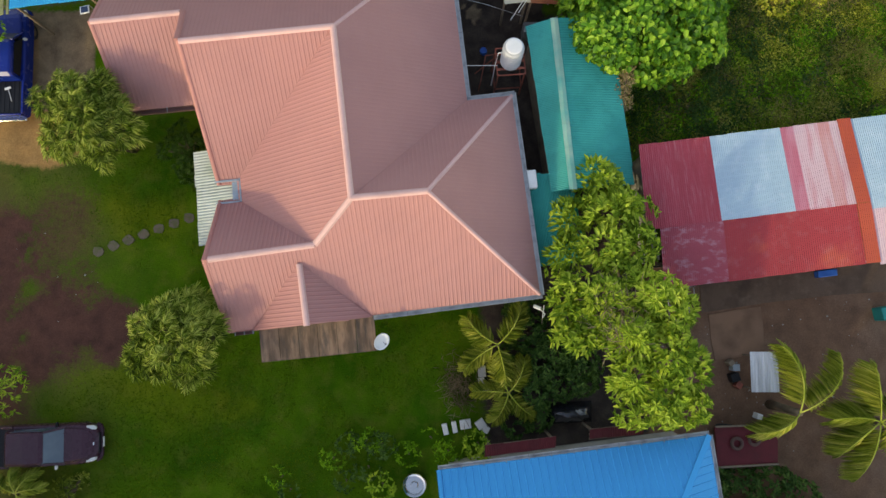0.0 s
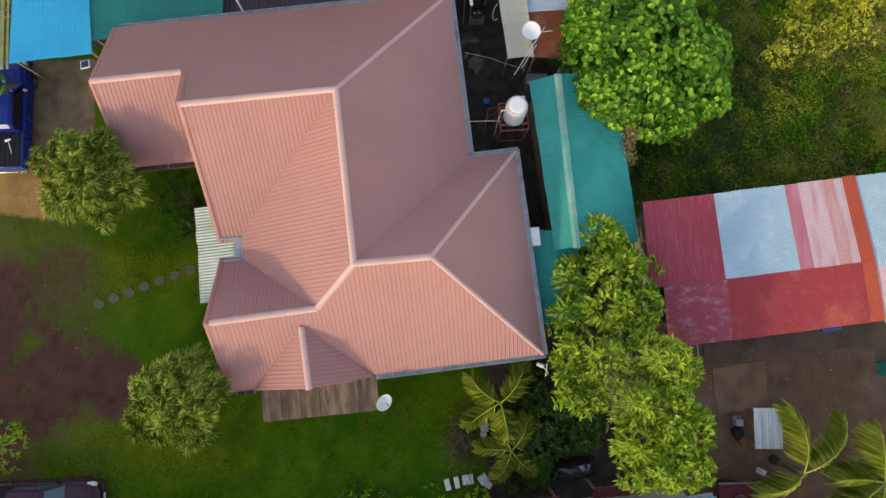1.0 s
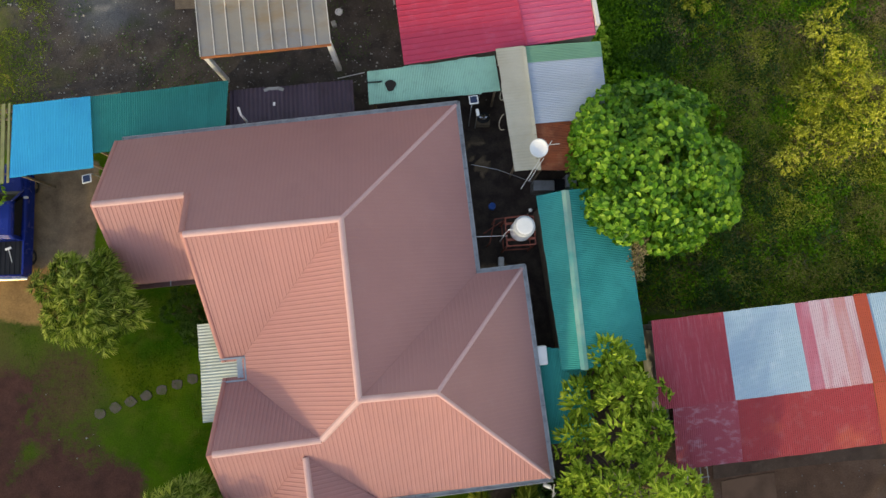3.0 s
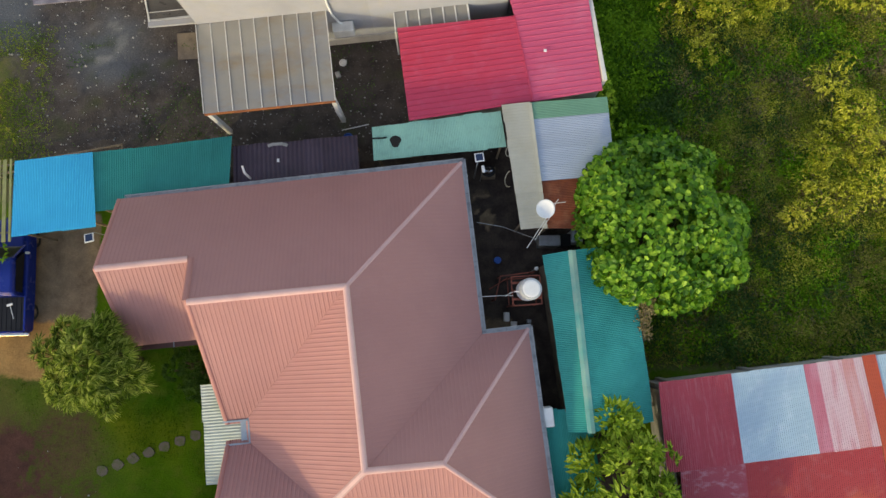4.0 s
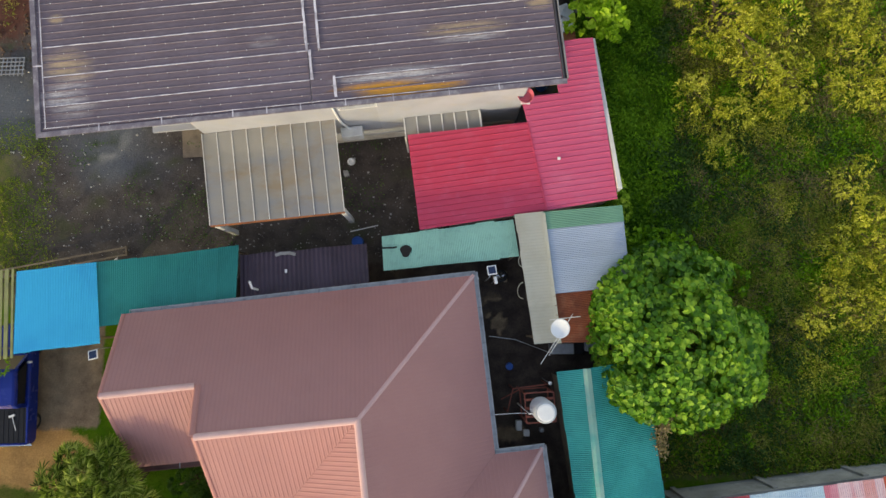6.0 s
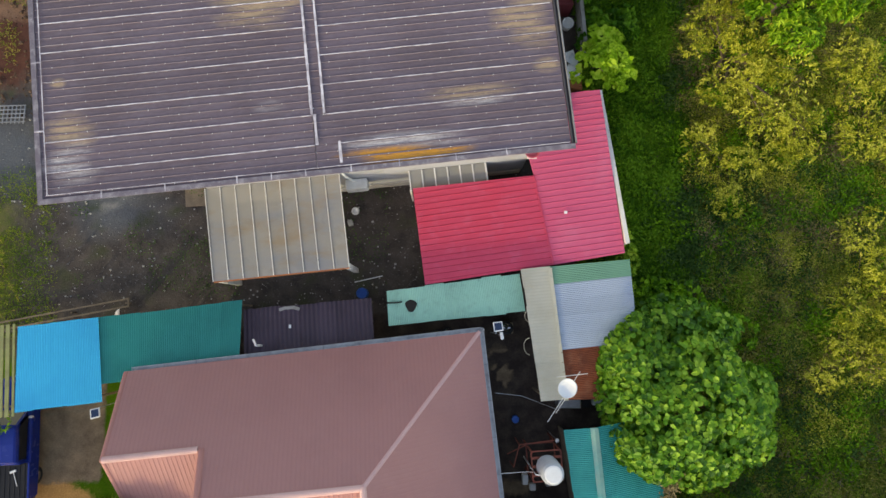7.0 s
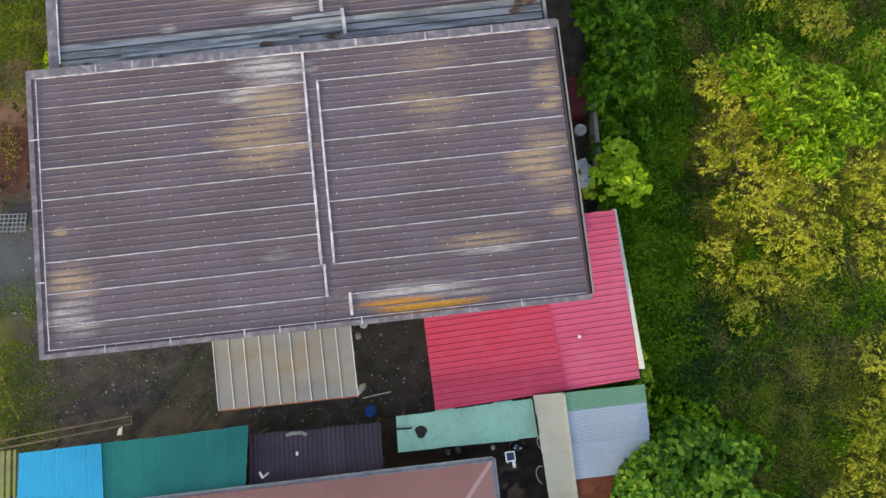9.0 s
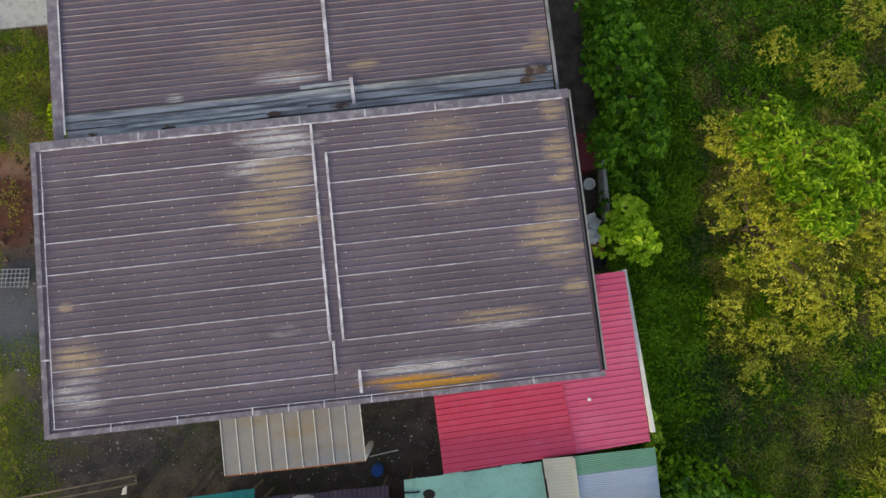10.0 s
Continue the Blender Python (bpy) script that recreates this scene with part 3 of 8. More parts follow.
def build_ground():
    x0, x1, y0, y1, step = -30.0, 32.0, -16.0, 52.0, 0.25
    xs, ys = np.arange(x0, x1 + 0.01, step), np.arange(y0, y1 + 0.01, step)
    gx, gy = np.meshgrid(xs, ys)
    x, y = gx.ravel(), gy.ravel()
    z = 0.10 * (fractal(x, y, 4.0, 5) - 0.5) + 0.05 * (fractal(x, y, 0.8, 9) - 0.5)
    w = ground_weights(x, y)
    z = z * (1 - np.maximum(w[3], 0)) + 0.02 * w[3]
    edge = (x < x0 + 0.1) | (x > x1 - 0.1) | (y < y0 + 0.1) | (y > y1 - 0.1)
    z[edge] = 0
    nx, ny = len(xs), len(ys)
    idx = np.arange(nx * ny).reshape(ny, nx)
    faces = np.stack([idx[:-1, :-1], idx[:-1, 1:], idx[1:, 1:], idx[1:, :-1]], -1).reshape(-1, 4).tolist()
    verts = np.stack([x, y, z], 1).tolist()
    far = 1500.0
    k = len(verts)
    verts += [(-far, -far, 0), (far, -far, 0), (far, far, 0), (-far, far, 0)]
    c = [int(idx[0, 0]), int(idx[0, -1]), int(idx[-1, -1]), int(idx[-1, 0])]
    faces += [(k, k + 1, c[1]) + tuple(int(i) for i in idx[0, -2::-1]), (k + 1, k + 2, c[2]) + tuple(int(i) for i in idx[-2::-1, -1]),
              (k + 2, k + 3, c[3]) + tuple(int(i) for i in idx[-1, 1:]), (k + 3, k, c[0]) + tuple(int(i) for i in idx[1:, 0])]
    me = bpy.data.meshes.new("ground")
    me.from_pydata(verts, [], faces)
    for name, val in zip(("dirt", "dark", "gravel", "concrete", "sand", "weeds", "maroon"), w):
        at = me.attributes.new(name, "FLOAT", "POINT")
        at.data.foreach_set("value", np.concatenate([val, np.zeros(4)]).astype(np.float32))
    for name, val in zip(("pale", "wet", "ring", "worn"), ground_tints(x, y)):
        at = me.attributes.new(name, "FLOAT", "POINT")
        at.data.foreach_set("value", np.concatenate([val, np.zeros(4)]).astype(np.float32))
    m, n, l, p = nodes_of("earth_and_lawn")

    def share(name):
        a = n.new("ShaderNodeAttribute")
        a.attribute_name = name
        mth = n.new("ShaderNodeMath")                          # break the edge of each zone with fine noise
        mth.operation = "MULTIPLY_ADD"
        l.new(noise_tex(n, l, 5.0, 5, rough=0.7), mth.inputs[0])
        mth.inputs[1].default_value = 0.9
        sub = n.new("ShaderNodeMath")
        sub.operation = "SUBTRACT"
        l.new(a.outputs["Fac"], sub.inputs[0])
        sub.inputs[1].default_value = 0.45
        l.new(sub.outputs[0], mth.inputs[2])
        return ramp(n, l, mth.outputs[0], 0.3, 0.7)

    def whole(name):
        a = n.new("ShaderNodeAttribute")
        a.attribute_name = name
        return a.outputs["Fac"]

    big, mid, fine = noise_tex(n, l, 0.28, 4), noise_tex(n, l, 1.4, 5), noise_tex(n, l, 14, 4, rough=0.7)
    lawn = mix(n, l, ramp(n, l, big, 0.38, 0.62), (0.0250, 0.0880, 0.0024), (0.0680, 0.1400, 0.0055))
    lawn = mix(n, l, ramp(n, l, mid, 0.48, 0.74, 0.5), lawn, (0.125, 0.128, 0.020))
    lawn = mix(n, l, whole("worn"), lawn, (0.120, 0.108, 0.028))
    # sun flecks mixed into the grass colour
    lawn = mix(n, l, ramp(n, l, whole("pale"), 0.0, 1.0, 0.8), lawn, (0.165, 0.185, 0.010))
    dirt = mix(n, l, ramp(n, l, mid, 0.35, 0.7), (0.215, 0.118, 0.074), (0.145, 0.080, 0.052))
    dirt = mix(n, l, ramp(n, l, big, 0.5, 0.66, 0.6), dirt, (0.255, 0.160, 0.112))
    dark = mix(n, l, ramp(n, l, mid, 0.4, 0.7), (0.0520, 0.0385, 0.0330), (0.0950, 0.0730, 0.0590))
    gravel = mix(n, l, ramp(n, l, mid, 0.35, 0.65), (0.064, 0.053, 0.047), (0.112, 0.093, 0.080))
    gravel = mix(n, l, whole("wet"), gravel, (0.105, 0.113, 0.122))
    gravel = mix(n, l, ramp(n, l, noise_tex(n, l, 7.0, 2), 0.62, 0.70, 0.8), gravel, (0.1400, 0.1330, 0.1225))
    gravel = mix(n, l, ramp(n, l, noise_tex(n, l, 0.7, 5), 0.54, 0.68, 0.6), gravel, (0.0420, 0.0560, 0.0170))
    gravel = mix(n, l, whole("ring"), gravel, (0.30, 0.285, 0.26))
    conc = mix(n, l, ramp(n, l, mid, 0.35, 0.7), (0.26, 0.188, 0.122), (0.15, 0.108, 0.072))
    sand = mix(n, l, ramp(n, l, mid, 0.35, 0.7), (0.50, 0.265, 0.09), (0.36, 0.19, 0.068))
    weeds = mix(n, l, ramp(n, l, mid, 0.35, 0.65), (0.080, 0.110, 0.026), (0.150, 0.128, 0.062))
    maroon = mix(n, l, ramp(n, l, mid, 0.35, 0.7), (0.130, 0.056, 0.039), (0.082, 0.036, 0.027))
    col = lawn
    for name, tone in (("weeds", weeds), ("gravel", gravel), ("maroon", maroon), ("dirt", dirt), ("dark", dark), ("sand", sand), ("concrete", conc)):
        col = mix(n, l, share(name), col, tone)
    col = mix(n, l, 1.0, col, mix(n, l, ramp(n, l, fine, 0.3, 0.7), (0.80,) * 3, (1.20,) * 3), "MULTIPLY")
    l.new(col, p.inputs["Base Color"])
    p.inputs["Roughness"].default_value, p.inputs["Specular IOR Level"].default_value = 0.95, 0.06
    b = n.new("ShaderNodeBump")
    b.inputs["Strength"].default_value, b.inputs["Distance"].default_value = 0.6, 0.06
    l.new(fine, b.inputs["Height"])
    l.new(b.outputs[0], p.inputs["Normal"])
    me.materials.append(m)
    tagged(new("ground", me), "lawn, bare earth, gravel and concrete drive round the houses", "ground", kind="structure")


build_ground()

# ---------------------------------------------------------------- the red-roofed house

TURN_H = radians(5.8)
EAST, NORTH = Vector((math.cos(TURN_H), math.sin(TURN_H), 0)), Vector((-math.sin(TURN_H), math.cos(TURN_H), 0))
HOME = Vector((-4.38, 11.34, 0))


def H(u, v, z):
    """A place by metres east and north along the house's own walls."""
    return HOME + EAST * u + NORTH * v + Vector((0, 0, z))


def build_house():
    house = thing("house", "single-storey house with a many-hipped terracotta metal roof", "house", H(0, -3, 0))
    zr, ze = 6.33, 3.0
    s_slope = lambda v: zr - 0.755 * (-6.82 - v)
    zs = s_slope(-8.35)                                              # the south-west wing's ridge
    zse = s_slope(-11.2)
    zg = s_slope(-8.87)                                              # the small gable's ridge
    wz = zr - 0.66 * 1.76                                            # the west wing's ridge
    A, S, R = (0.10, 0, zr), (0.22, -6.81, zr), (3.12, -6.84, zr)    # the main ridge's corners
    VW, SWG, SW = (-1.5, -8.3, zs + 0.03), (-5.88, -8.46, zs - 0.06), (-5.76, -11.38, zse - 0.05)
    NWG, GW, GE = (-5.90, 0, zr), (-9.86, 1.74, wz), (-6.05, 1.77, wz)
    NW, NE = (-9.76, 4.92, ze + 0.08), (5.10, 5.12, ze - 0.05)
    NIN, NOUT, SE = (5.23, -2.36, ze - 0.06), (7.20, -2.32, ze - 0.06), (7.40, -11.08, ze + 0.05)
    slopes = [
        ("north", [NW, GW, GE, NWG, A, NE], NORTH),
        ("east", [A, S, NIN, NE], EAST),
        ("wing north", [S, R, NOUT, NIN], NORTH),
        ("wing east", [R, SE, NOUT], EAST),
        ("south", [S, VW, SWG, SW, SE, R], NORTH),
        ("west", [A, (-5.05, -5.05, 3.0), (-5.05, -5.7, 3.0), VW, S], EAST),
        ("north-west south", [A, NWG, (-5.72, -5.05, 3.0), (-5.05, -5.05, 3.0)], NORTH),
        ("south-west north", [VW, (-5.05, -5.7, 3.0), (-5.72, -5.7, 3.0), SWG], NORTH),
        ("garage south", [GE, GW, (-9.56, -1.42, ze + 0.1), (-5.85, -1.42, ze + 0.1)], NORTH),
        ("gable west", [(-2.25, -8.87, zg), (-4.75, -11.38, zse), (-2.14, -11.38, zg)], EAST),
        ("gable east", [(-2.25, -8.87, zg), (-2.14, -11.38, zg), (0.28, -11.3, zse)], EAST),
    ]
    for label, outline, way in slopes:
        flat = np.linalg.lstsq(np.array([(u, v, 1) for u, v, z in outline]), np.array([z for u, v, z in outline]), rcond=None)[0]
        poly = [H(u, v, flat[0] * u + flat[1] * v + flat[2]) for u, v, z in outline]
        if sum((poly[i].x * poly[(i + 1) % len(poly)].y - poly[(i + 1) % len(poly)].x * poly[i].y) for i in range(len(poly))) < 0:
            poly.reverse()
        slope = part("roof_slope", Geo().slab(poly, 0.09), M["terracotta"], house)
        ribs = Geo().ribs(poly, way, 0.172, 0.040, 0.011)
        if label in ("south", "west", "north-west south", "garage south", "gable west", "south-west north", "gable east"):
            for one in ribs.split(8):
                part("rib", one, M["terracotta"], slope)
        else:
            tagged(part("rib_field", Geo().ribs(poly, way, 0.172, 0.036, 0.006), M["terracotta"], slope), kind="stuff")

    def cap(p, q, wide=0.26, high=0.07, material="ridge_cap", name="ridge_cap"):
        a, b = H(*p), H(*q)
        d = (b - a).normalized()
        s = d.cross(Vector((0, 0, 1))).normalized() * (wide / 2)
        up = Vector((0, 0, 1))
        ring = [(-1.0, -0.03), (-0.55, high * 0.75), (0, high), (0.55, high * 0.75), (1.0, -0.03)]
        pts = [e + s * k + up * z for e in (a, b) for k, z in ring]
        g = Geo().add(pts, [(i, i + 1, 6 + i, 5 + i) for i in range(4)] + [(4, 3, 2, 1, 0), (5, 6, 7, 8, 9), (0, 5, 9, 4)])
        part(name, g, M[material], house, smooth=False)

    up = lambda p, dz=0.0: (p[0], p[1], p[2] + dz)
    for p, q in ((NWG, A), ((0.10, 0.05, zr), (0.22, -6.86, zr)), (S, R), (S, VW), (VW, (-5.72, -8.455, zs - 0.055)), (GW, (-6.2, 1.77, wz)), ((-2.25, -8.95, zg), (-2.14, -11.42, zg))):
        cap(p, q)
    for p, q in ((A, NE), (R, NOUT), (R, SE)):
        cap(p, q, 0.17, 0.05, "hip_cap", "hip_cap")
    for p, q in ((up(NWG), (-5.75, -5.05, 3.02)), (SWG, SW), (SWG, (-5.74, -5.7, 3.02)), (GW, (-9.56, -1.42, ze + 0.1)), (GW, NW)):
        cap(p, q, 0.22, 0.05, "verge", "verge_flashing")
    cap((-6.08, 1.80, wz), (-5.98, 0.08, zr), 0.26, 0.05, "verge", "verge_flashing")

    def gutter(p, q, material="gutter", wide=0.16):
        a, b = H(*p), H(*q)
        d = (b - a).normalized()
        s = d.cross(Vector((0, 0, 1))).normalized()
        g = Geo()
        g.bar(a + s * 0.0 - Vector((0, 0, 0.09)), b - Vector((0, 0, 0.09)), wide, 0.02)
        for k in (-1, 1):
            g.bar(a + s * k * wide / 2 - Vector((0, 0, 0.04)), b + s * k * wide / 2 - Vector((0, 0, 0.04)), 0.022, 0.12)
        gut = part("gutter", g, M[material], house)
        k = max(2, int((b - a).length / 1.3))
        for i in range(k + 1):
            c = a.lerp(b, i / k)
            part("bracket", Geo().bar(c - s * wide * 0.6 + Vector((0, 0, 0.03)), c + s * wide * 0.6 + Vector((0, 0, 0.03)), 0.035, 0.02), M["grey_metal"], gut)

    for p, q in (((-9.5, 4.98, ze + 0.05), (5.16, 5.20, ze - 0.05)), ((5.18, 5.22, ze - 0.05), (5.31, -2.28, ze - 0.06)), ((5.24, -2.28, ze - 0.06), (7.3, -2.24, ze - 0.06)), ((7.28, -2.24, ze - 0.06), (7.48, -11.10, ze + 0.04)),
                 ((0.34, -11.34, zse), (7.46, -11.16, ze + 0.04))):
        gutter(p, q)
    gutter((-9.55, -1.52, ze + 0.08), (-5.95, -1.52, ze + 0.08), "brown_gutter", 0.2)
    gutter((-5.5, -11.43, zse - 0.03), (-4.75, -11.43, zse - 0.03), "brown_gutter", 0.12)

    # walls under the eaves, set back
    def wall(points, top, name="wall"):
        for p, q in zip(points[:-1], points[1:]):
            part(name, Geo().bar(H(*p, top / 2), H(*q, top / 2), 0.18, top), M["wall_cream"], house)

    wall([(-9.3, 4.4), (4.5, 4.4)], 3.2)
    wall([(4.5, 4.4), (4.5, -3.0)], 3.2)
    wall([(4.5, -3.0), (6.6, -3.0)], 3.2)
    wall([(6.6, -3.0), (6.7, -10.6)], 3.2)
    wall([(6.7, -10.6), (-5.4, -10.7)], 3.2)
    wall([(-5.4, -10.7), (-5.4, -6.2)], 2.9)
    wall([(-5.4, -6.2), (-4.6, -6.2)], 2.9)
    wall([(-4.6, -6.2), (-4.6, -4.5)], 2.9)
    wall([(-4.6, -4.5), (-5.4, -4.5)], 2.9)
    wall([(-5.4, -4.5), (-5.4, -0.2)], 2.9)
    wall([(-5.4, -0.2), (-9.3, -0.2)], 3.1)
    wall([(-9.3, -0.2), (-9.3, 4.4)], 3.1)
    # gable ends
    for tri in ([(-5.6, -0.3, 5.9), (-5.6, -4.6, 3.05), (-5.6, -0.3, 3.0)], [(-5.4, -8.4, zs - 0.3), (-5.4, -10.9, 3.1), (-5.4, -6.2, 3.0)],
                [(-9.5, 1.7, wz - 0.25), (-9.5, -1.0, 3.1), (-9.5, 4.5, 3.1)], [(-2.2, -11.25, zg - 0.3), (-0.3, -11.25, 2.9), (-4.2, -11.25, 2.9)]):
        a = [H(*p) for p in tri]
        w = (EAST if tri[0][0] < -5 else NORTH) * 0.12
        b = [p + w for p in a]
        part("gable_wall", Geo().add(a + b, [(0, 1, 2), (5, 4, 3), (0, 3, 4, 1), (1, 4, 5, 2), (2, 5, 3, 0)]), M["wall_cream"], house)
    # air conditioner on the east wall, bracket below
    ac = part("air_conditioner", Geo().box((-0.14, -0.4, 2.35), (0.30, 0.4, 2.9), Matrix.Translation(H(7.55, -6.1, 0)) @ pose(0, 0, 0, 0, 0, 5.8), 0.03), M["white_metal"], house, "white outdoor air-conditioner box")
    part("bracket", Geo().bar(H(6.7, -6.1, 2.3), H(7.85, -6.1, 2.3), 0.5, 0.04), M["grey_metal"], ac)
    # zinc box gutter where three slopes meet
    part("box_gutter", Geo().slab([H(-5.2, -5.85, 3.06), H(-4.85, -5.85, 3.06), H(-4.85, -4.9, 3.06), H(-5.2, -4.9, 3.06)], 0.08).bar(H(-4.83, -5.9, 3.1), H(-4.83, -4.85, 3.1), 0.07, 0.14)
         .bar(H(-5.9, -5.86, 3.1), H(-4.83, -5.86, 3.1), 0.07, 0.14).bar(H(-5.9, -4.92, 3.1), H(-4.83, -4.92, 3.1), 0.07, 0.14), M["zinc"], house, "zinc box gutter in the valley")
    return house


build_house()


def lean_to(name, label, quad, material, posts, width=0.8, pitch=0.076, amp=0.011, category="shed", sheet_label="", seed=1, rails=True, ragged=0.03):
    """A sheet roof on posts and rails: quad a, b along one edge, c, d along the other, sheets running a to d."""
    c0 = [sum(p[i] for p in quad) / 4 for i in range(2)]
    t = thing(name, label, category, (c0[0], c0[1], 0))
    a, b, c, d = quad
    sheeted(t, a, b, c, d, material, width, pitch=pitch, amp=amp, label=sheet_label, seed=seed, ragged=ragged)
    if rails:
        for s in (0.06, 0.5, 0.94):
            p, q = lerp(a, d, s), lerp(b, c, s)
            part("rafter", Geo().bar((p[0], p[1], p[2] - 0.07), (q[0], q[1], q[2] - 0.07), 0.07, 0.09), M["wood"], t)
    for s, r in posts:
        p = lerp(lerp(a, b, s), lerp(d, c, s), r)
        part("post", Geo().bar((p[0], p[1], -0.05), (p[0], p[1], p[2] - 0.1), 0.09, 0.09), M["wood"], t)
    return t


CORNERS = ((0.04, 0.06), (0.96, 0.06), (0.96, 0.94), (0.04, 0.94))
# pale sheet awning in the notch of the west side
t = lean_to("awning", "pale green corrugated awning in the notch of the house", [tuple(H(-6.95, -3.35, 2.5)), tuple(H(-6.95, -7.5, 2.5)), tuple(H(-5.0, -7.5, 2.8)), tuple(H(-5.0, -3.35, 2.8))], M["pale_sheet"], ((0.04, 0.06), (0.96, 0.06)), 0.55, 0.14, 0.016, "awning", seed=4)
# porch canopy on the south side
canopy = thing("porch_canopy", "stained flat porch canopy boards below the south eave", "canopy", H(-2.1, -12.1, 0))
for i in range(6):
    u0 = -4.52 + i * 0.81
    part("board", Geo().slab([H(u0, -12.72, 2.86), H(u0 + 0.795, -12.72, 2.86), H(u0 + 0.795, -11.15, 2.94), H(u0, -11.15, 2.94)], 0.08), M["canopy_board"], canopy)
part("edge_beam", Geo().bar(H(-4.5, -12.68, 2.72), H(0.32, -12.68, 2.72), 0.09, 0.12), M["wood"], canopy)
for u in (-4.4, 0.22):
    part("post", Geo().bar(H(u, -12.6, -0.05), H(u, -12.6, 2.7), 0.11, 0.11), M["wood"], canopy)


def dish(name, label, at, aim, r, mast_foot, arm=True):
    t = thing(name, label, "satellite dish", mast_foot)
    d = Vector(aim).normalized()
    c = Vector(at)
    prof = [(0.0, 0.02), (0.06, r * 0.35), (0.2, r * 0.65), (0.5, r * 0.9), (0.75, r), (0.85, r), (0.62, r * 0.88), (0.34, r * 0.6), (0.22, r * 0.3), (0.18, 0.01)]
    part("bowl", Geo().lathe(c, c + d * r * 0.45, prof, 28), M["white_plastic"], t, "white dish bowl", smooth=True)
    part("mast", Geo().tube([mast_foot, (mast_foot[0], mast_foot[1], c.z - 0.12), c - d * 0.03], 0.025, 8), M["grey_metal"], t)
    side = d.cross(Vector((0, 0, 1))).normalized()
    if arm:
        low = c - side.cross(d).normalized() * 0 + Vector((0, 0, -r * 0.8))
        part("feed_arm", Geo().tube([low, c + d * r * 1.1 + Vector((0, 0, -r * 0.4))], 0.014, 6).box((-0.04, -0.04, -0.05), (0.04, 0.04, 0.06), Matrix.Translation(c + d * r * 1.1 + Vector((0, 0, -r * 0.4)))), M["grey_metal"], t)


dish("satellite_dish", "white satellite dish at the corner of the porch canopy", (-2.60, -0.85, 3.35), (0.62, -0.35, 0.75), 0.37, (-2.72, -0.80, 2.93))

# ---------------------------------------------------------------- north row of sheds

t = lean_to("shed_roof", "bright sky-blue corrugated carport roof on wooden posts", [(-19.68, 17.1, 2.35), (-16.25, 17.5, 2.35), (-15.46, 14.05, 3.2), (-19.04, 13.58, 3.2)][::-1], M["blue_sheet"], CORNERS, category="carport", seed=7)
t = lean_to("shed_roof", "dark teal corrugated lean-to roof beside the blue one", [(-15.75, 14.72, 2.96), (-9.95, 15.45, 2.9), (-10.08, 18.25, 2.3), (-16.27, 17.47, 2.3)], M["teal_sheet"], CORNERS, category="shed", seed=8)
t = lean_to("shed_roof", "dark purple ribbed lean-to roof against the house", [(-9.85, 15.75, 2.5), (-4.3, 16.35, 2.5), (-4.50, 18.37, 2.15), (-10.05, 17.84, 2.15)], M["purple_sheet"], CORNERS, 0.8, 0.2, 0.022, seed=9)
mint = lean_to("shed_roof", "mint green corrugated shed roof with a dark hole", [(-3.72, 17.15, 2.3), (2.2, 17.78, 2.3), (1.93, 19.45, 2.4), (-3.82, 18.66, 2.4)], M["mint_sheet"], CORNERS, seed=10)
# near-black slab laid on the sheet to read as a hole
part("stain_hole", Geo().slab([(-2.76 + 0.24 * math.cos(a) * (1 + 0.2 * math.sin(3 * a)), 18.02 + 0.27 * math.sin(a), 2.38) for a in [i * math.pi / 8 for i in range(16)]], 0.03), M["dark_void"], mint, "ragged rusted hole")
part("pipe", Geo().tube([(-3.8, 18.14, 2.42), (-3.3, 18.16, 2.43), (-3.15, 18.19, 2.42)], 0.035, 8), M["black_plastic"], mint, "black plastic pipe")
cream = lean_to("shed_roof", "cream corrugated strip of the shed roof along the yard", [(3.86, 14.12, 2.78), (3.18, 19.72, 2.78), (1.97, 19.6, 2.72), (2.76, 14.02, 2.72)], M["cream_sheet"], ((0.05, 0.06), (0.95, 0.06), (0.05, 0.94), (0.95, 0.94)), 0.8, 0.13, 0.005, seed=11)
t = lean_to("shed_roof", "blue-grey zinc roof with a sea-green top sheet", [(6.95, 16.5, 2.5), (6.75, 19.35, 2.5), (3.22, 18.95, 2.72), (3.58, 16.16, 2.72)], M["bluegrey_sheet"], CORNERS, seed=12)
sheeted(t, (6.75, 19.33, 2.52), (6.68, 20.05, 2.52), (3.17, 19.70, 2.74), (3.22, 18.93, 2.74), M["seagreen_sheet"], 0.8, label="sea-green sheet")
rust = lean_to("shed_roof", "rust-brown corrugated roof end below the tree", [(5.6, 14.1, 2.5), (5.55, 16.45, 2.5), (3.60, 16.17, 2.70), (3.83, 14.08, 2.70)], M["rust_sheet"], CORNERS, seed=13)
for i in range(14):
    s = (i + 0.5) / 14
    p = lerp((3.83, 14.05, 2.80), (3.20, 19.66, 2.80), s)
    part("capping", Geo().bar((p[0] + 0.02, p[1] - 0.19, p[2]), (p[0] - 0.02, p[1] + 0.19, p[2]), 0.16, 0.03), M["cream_sheet"], cream)
dish("satellite_dish", "white satellite dish on a mast at the rusty roof", (3.62, 14.72, 3.95), (0.1, -0.1, 1.0), 0.40, (3.72, 14.55, 2.75), False)
ant = thing("aerial", "bent white aerial rods beside the dish", "aerial", (3.5, 13.9, 2.7))
for a, b in (((4.35, 15.3, 3.1), (3.0, 13.2, 2.9)), ((4.0, 14.55, 3.0), (3.35, 13.55, 2.85)), ((3.4, 15.05, 2.95), (4.7, 15.2, 2.95))):
    part("rod", Geo().tube([a, lerp(a, b, 0.5), b], 0.016, 6), M["white_metal"], ant)

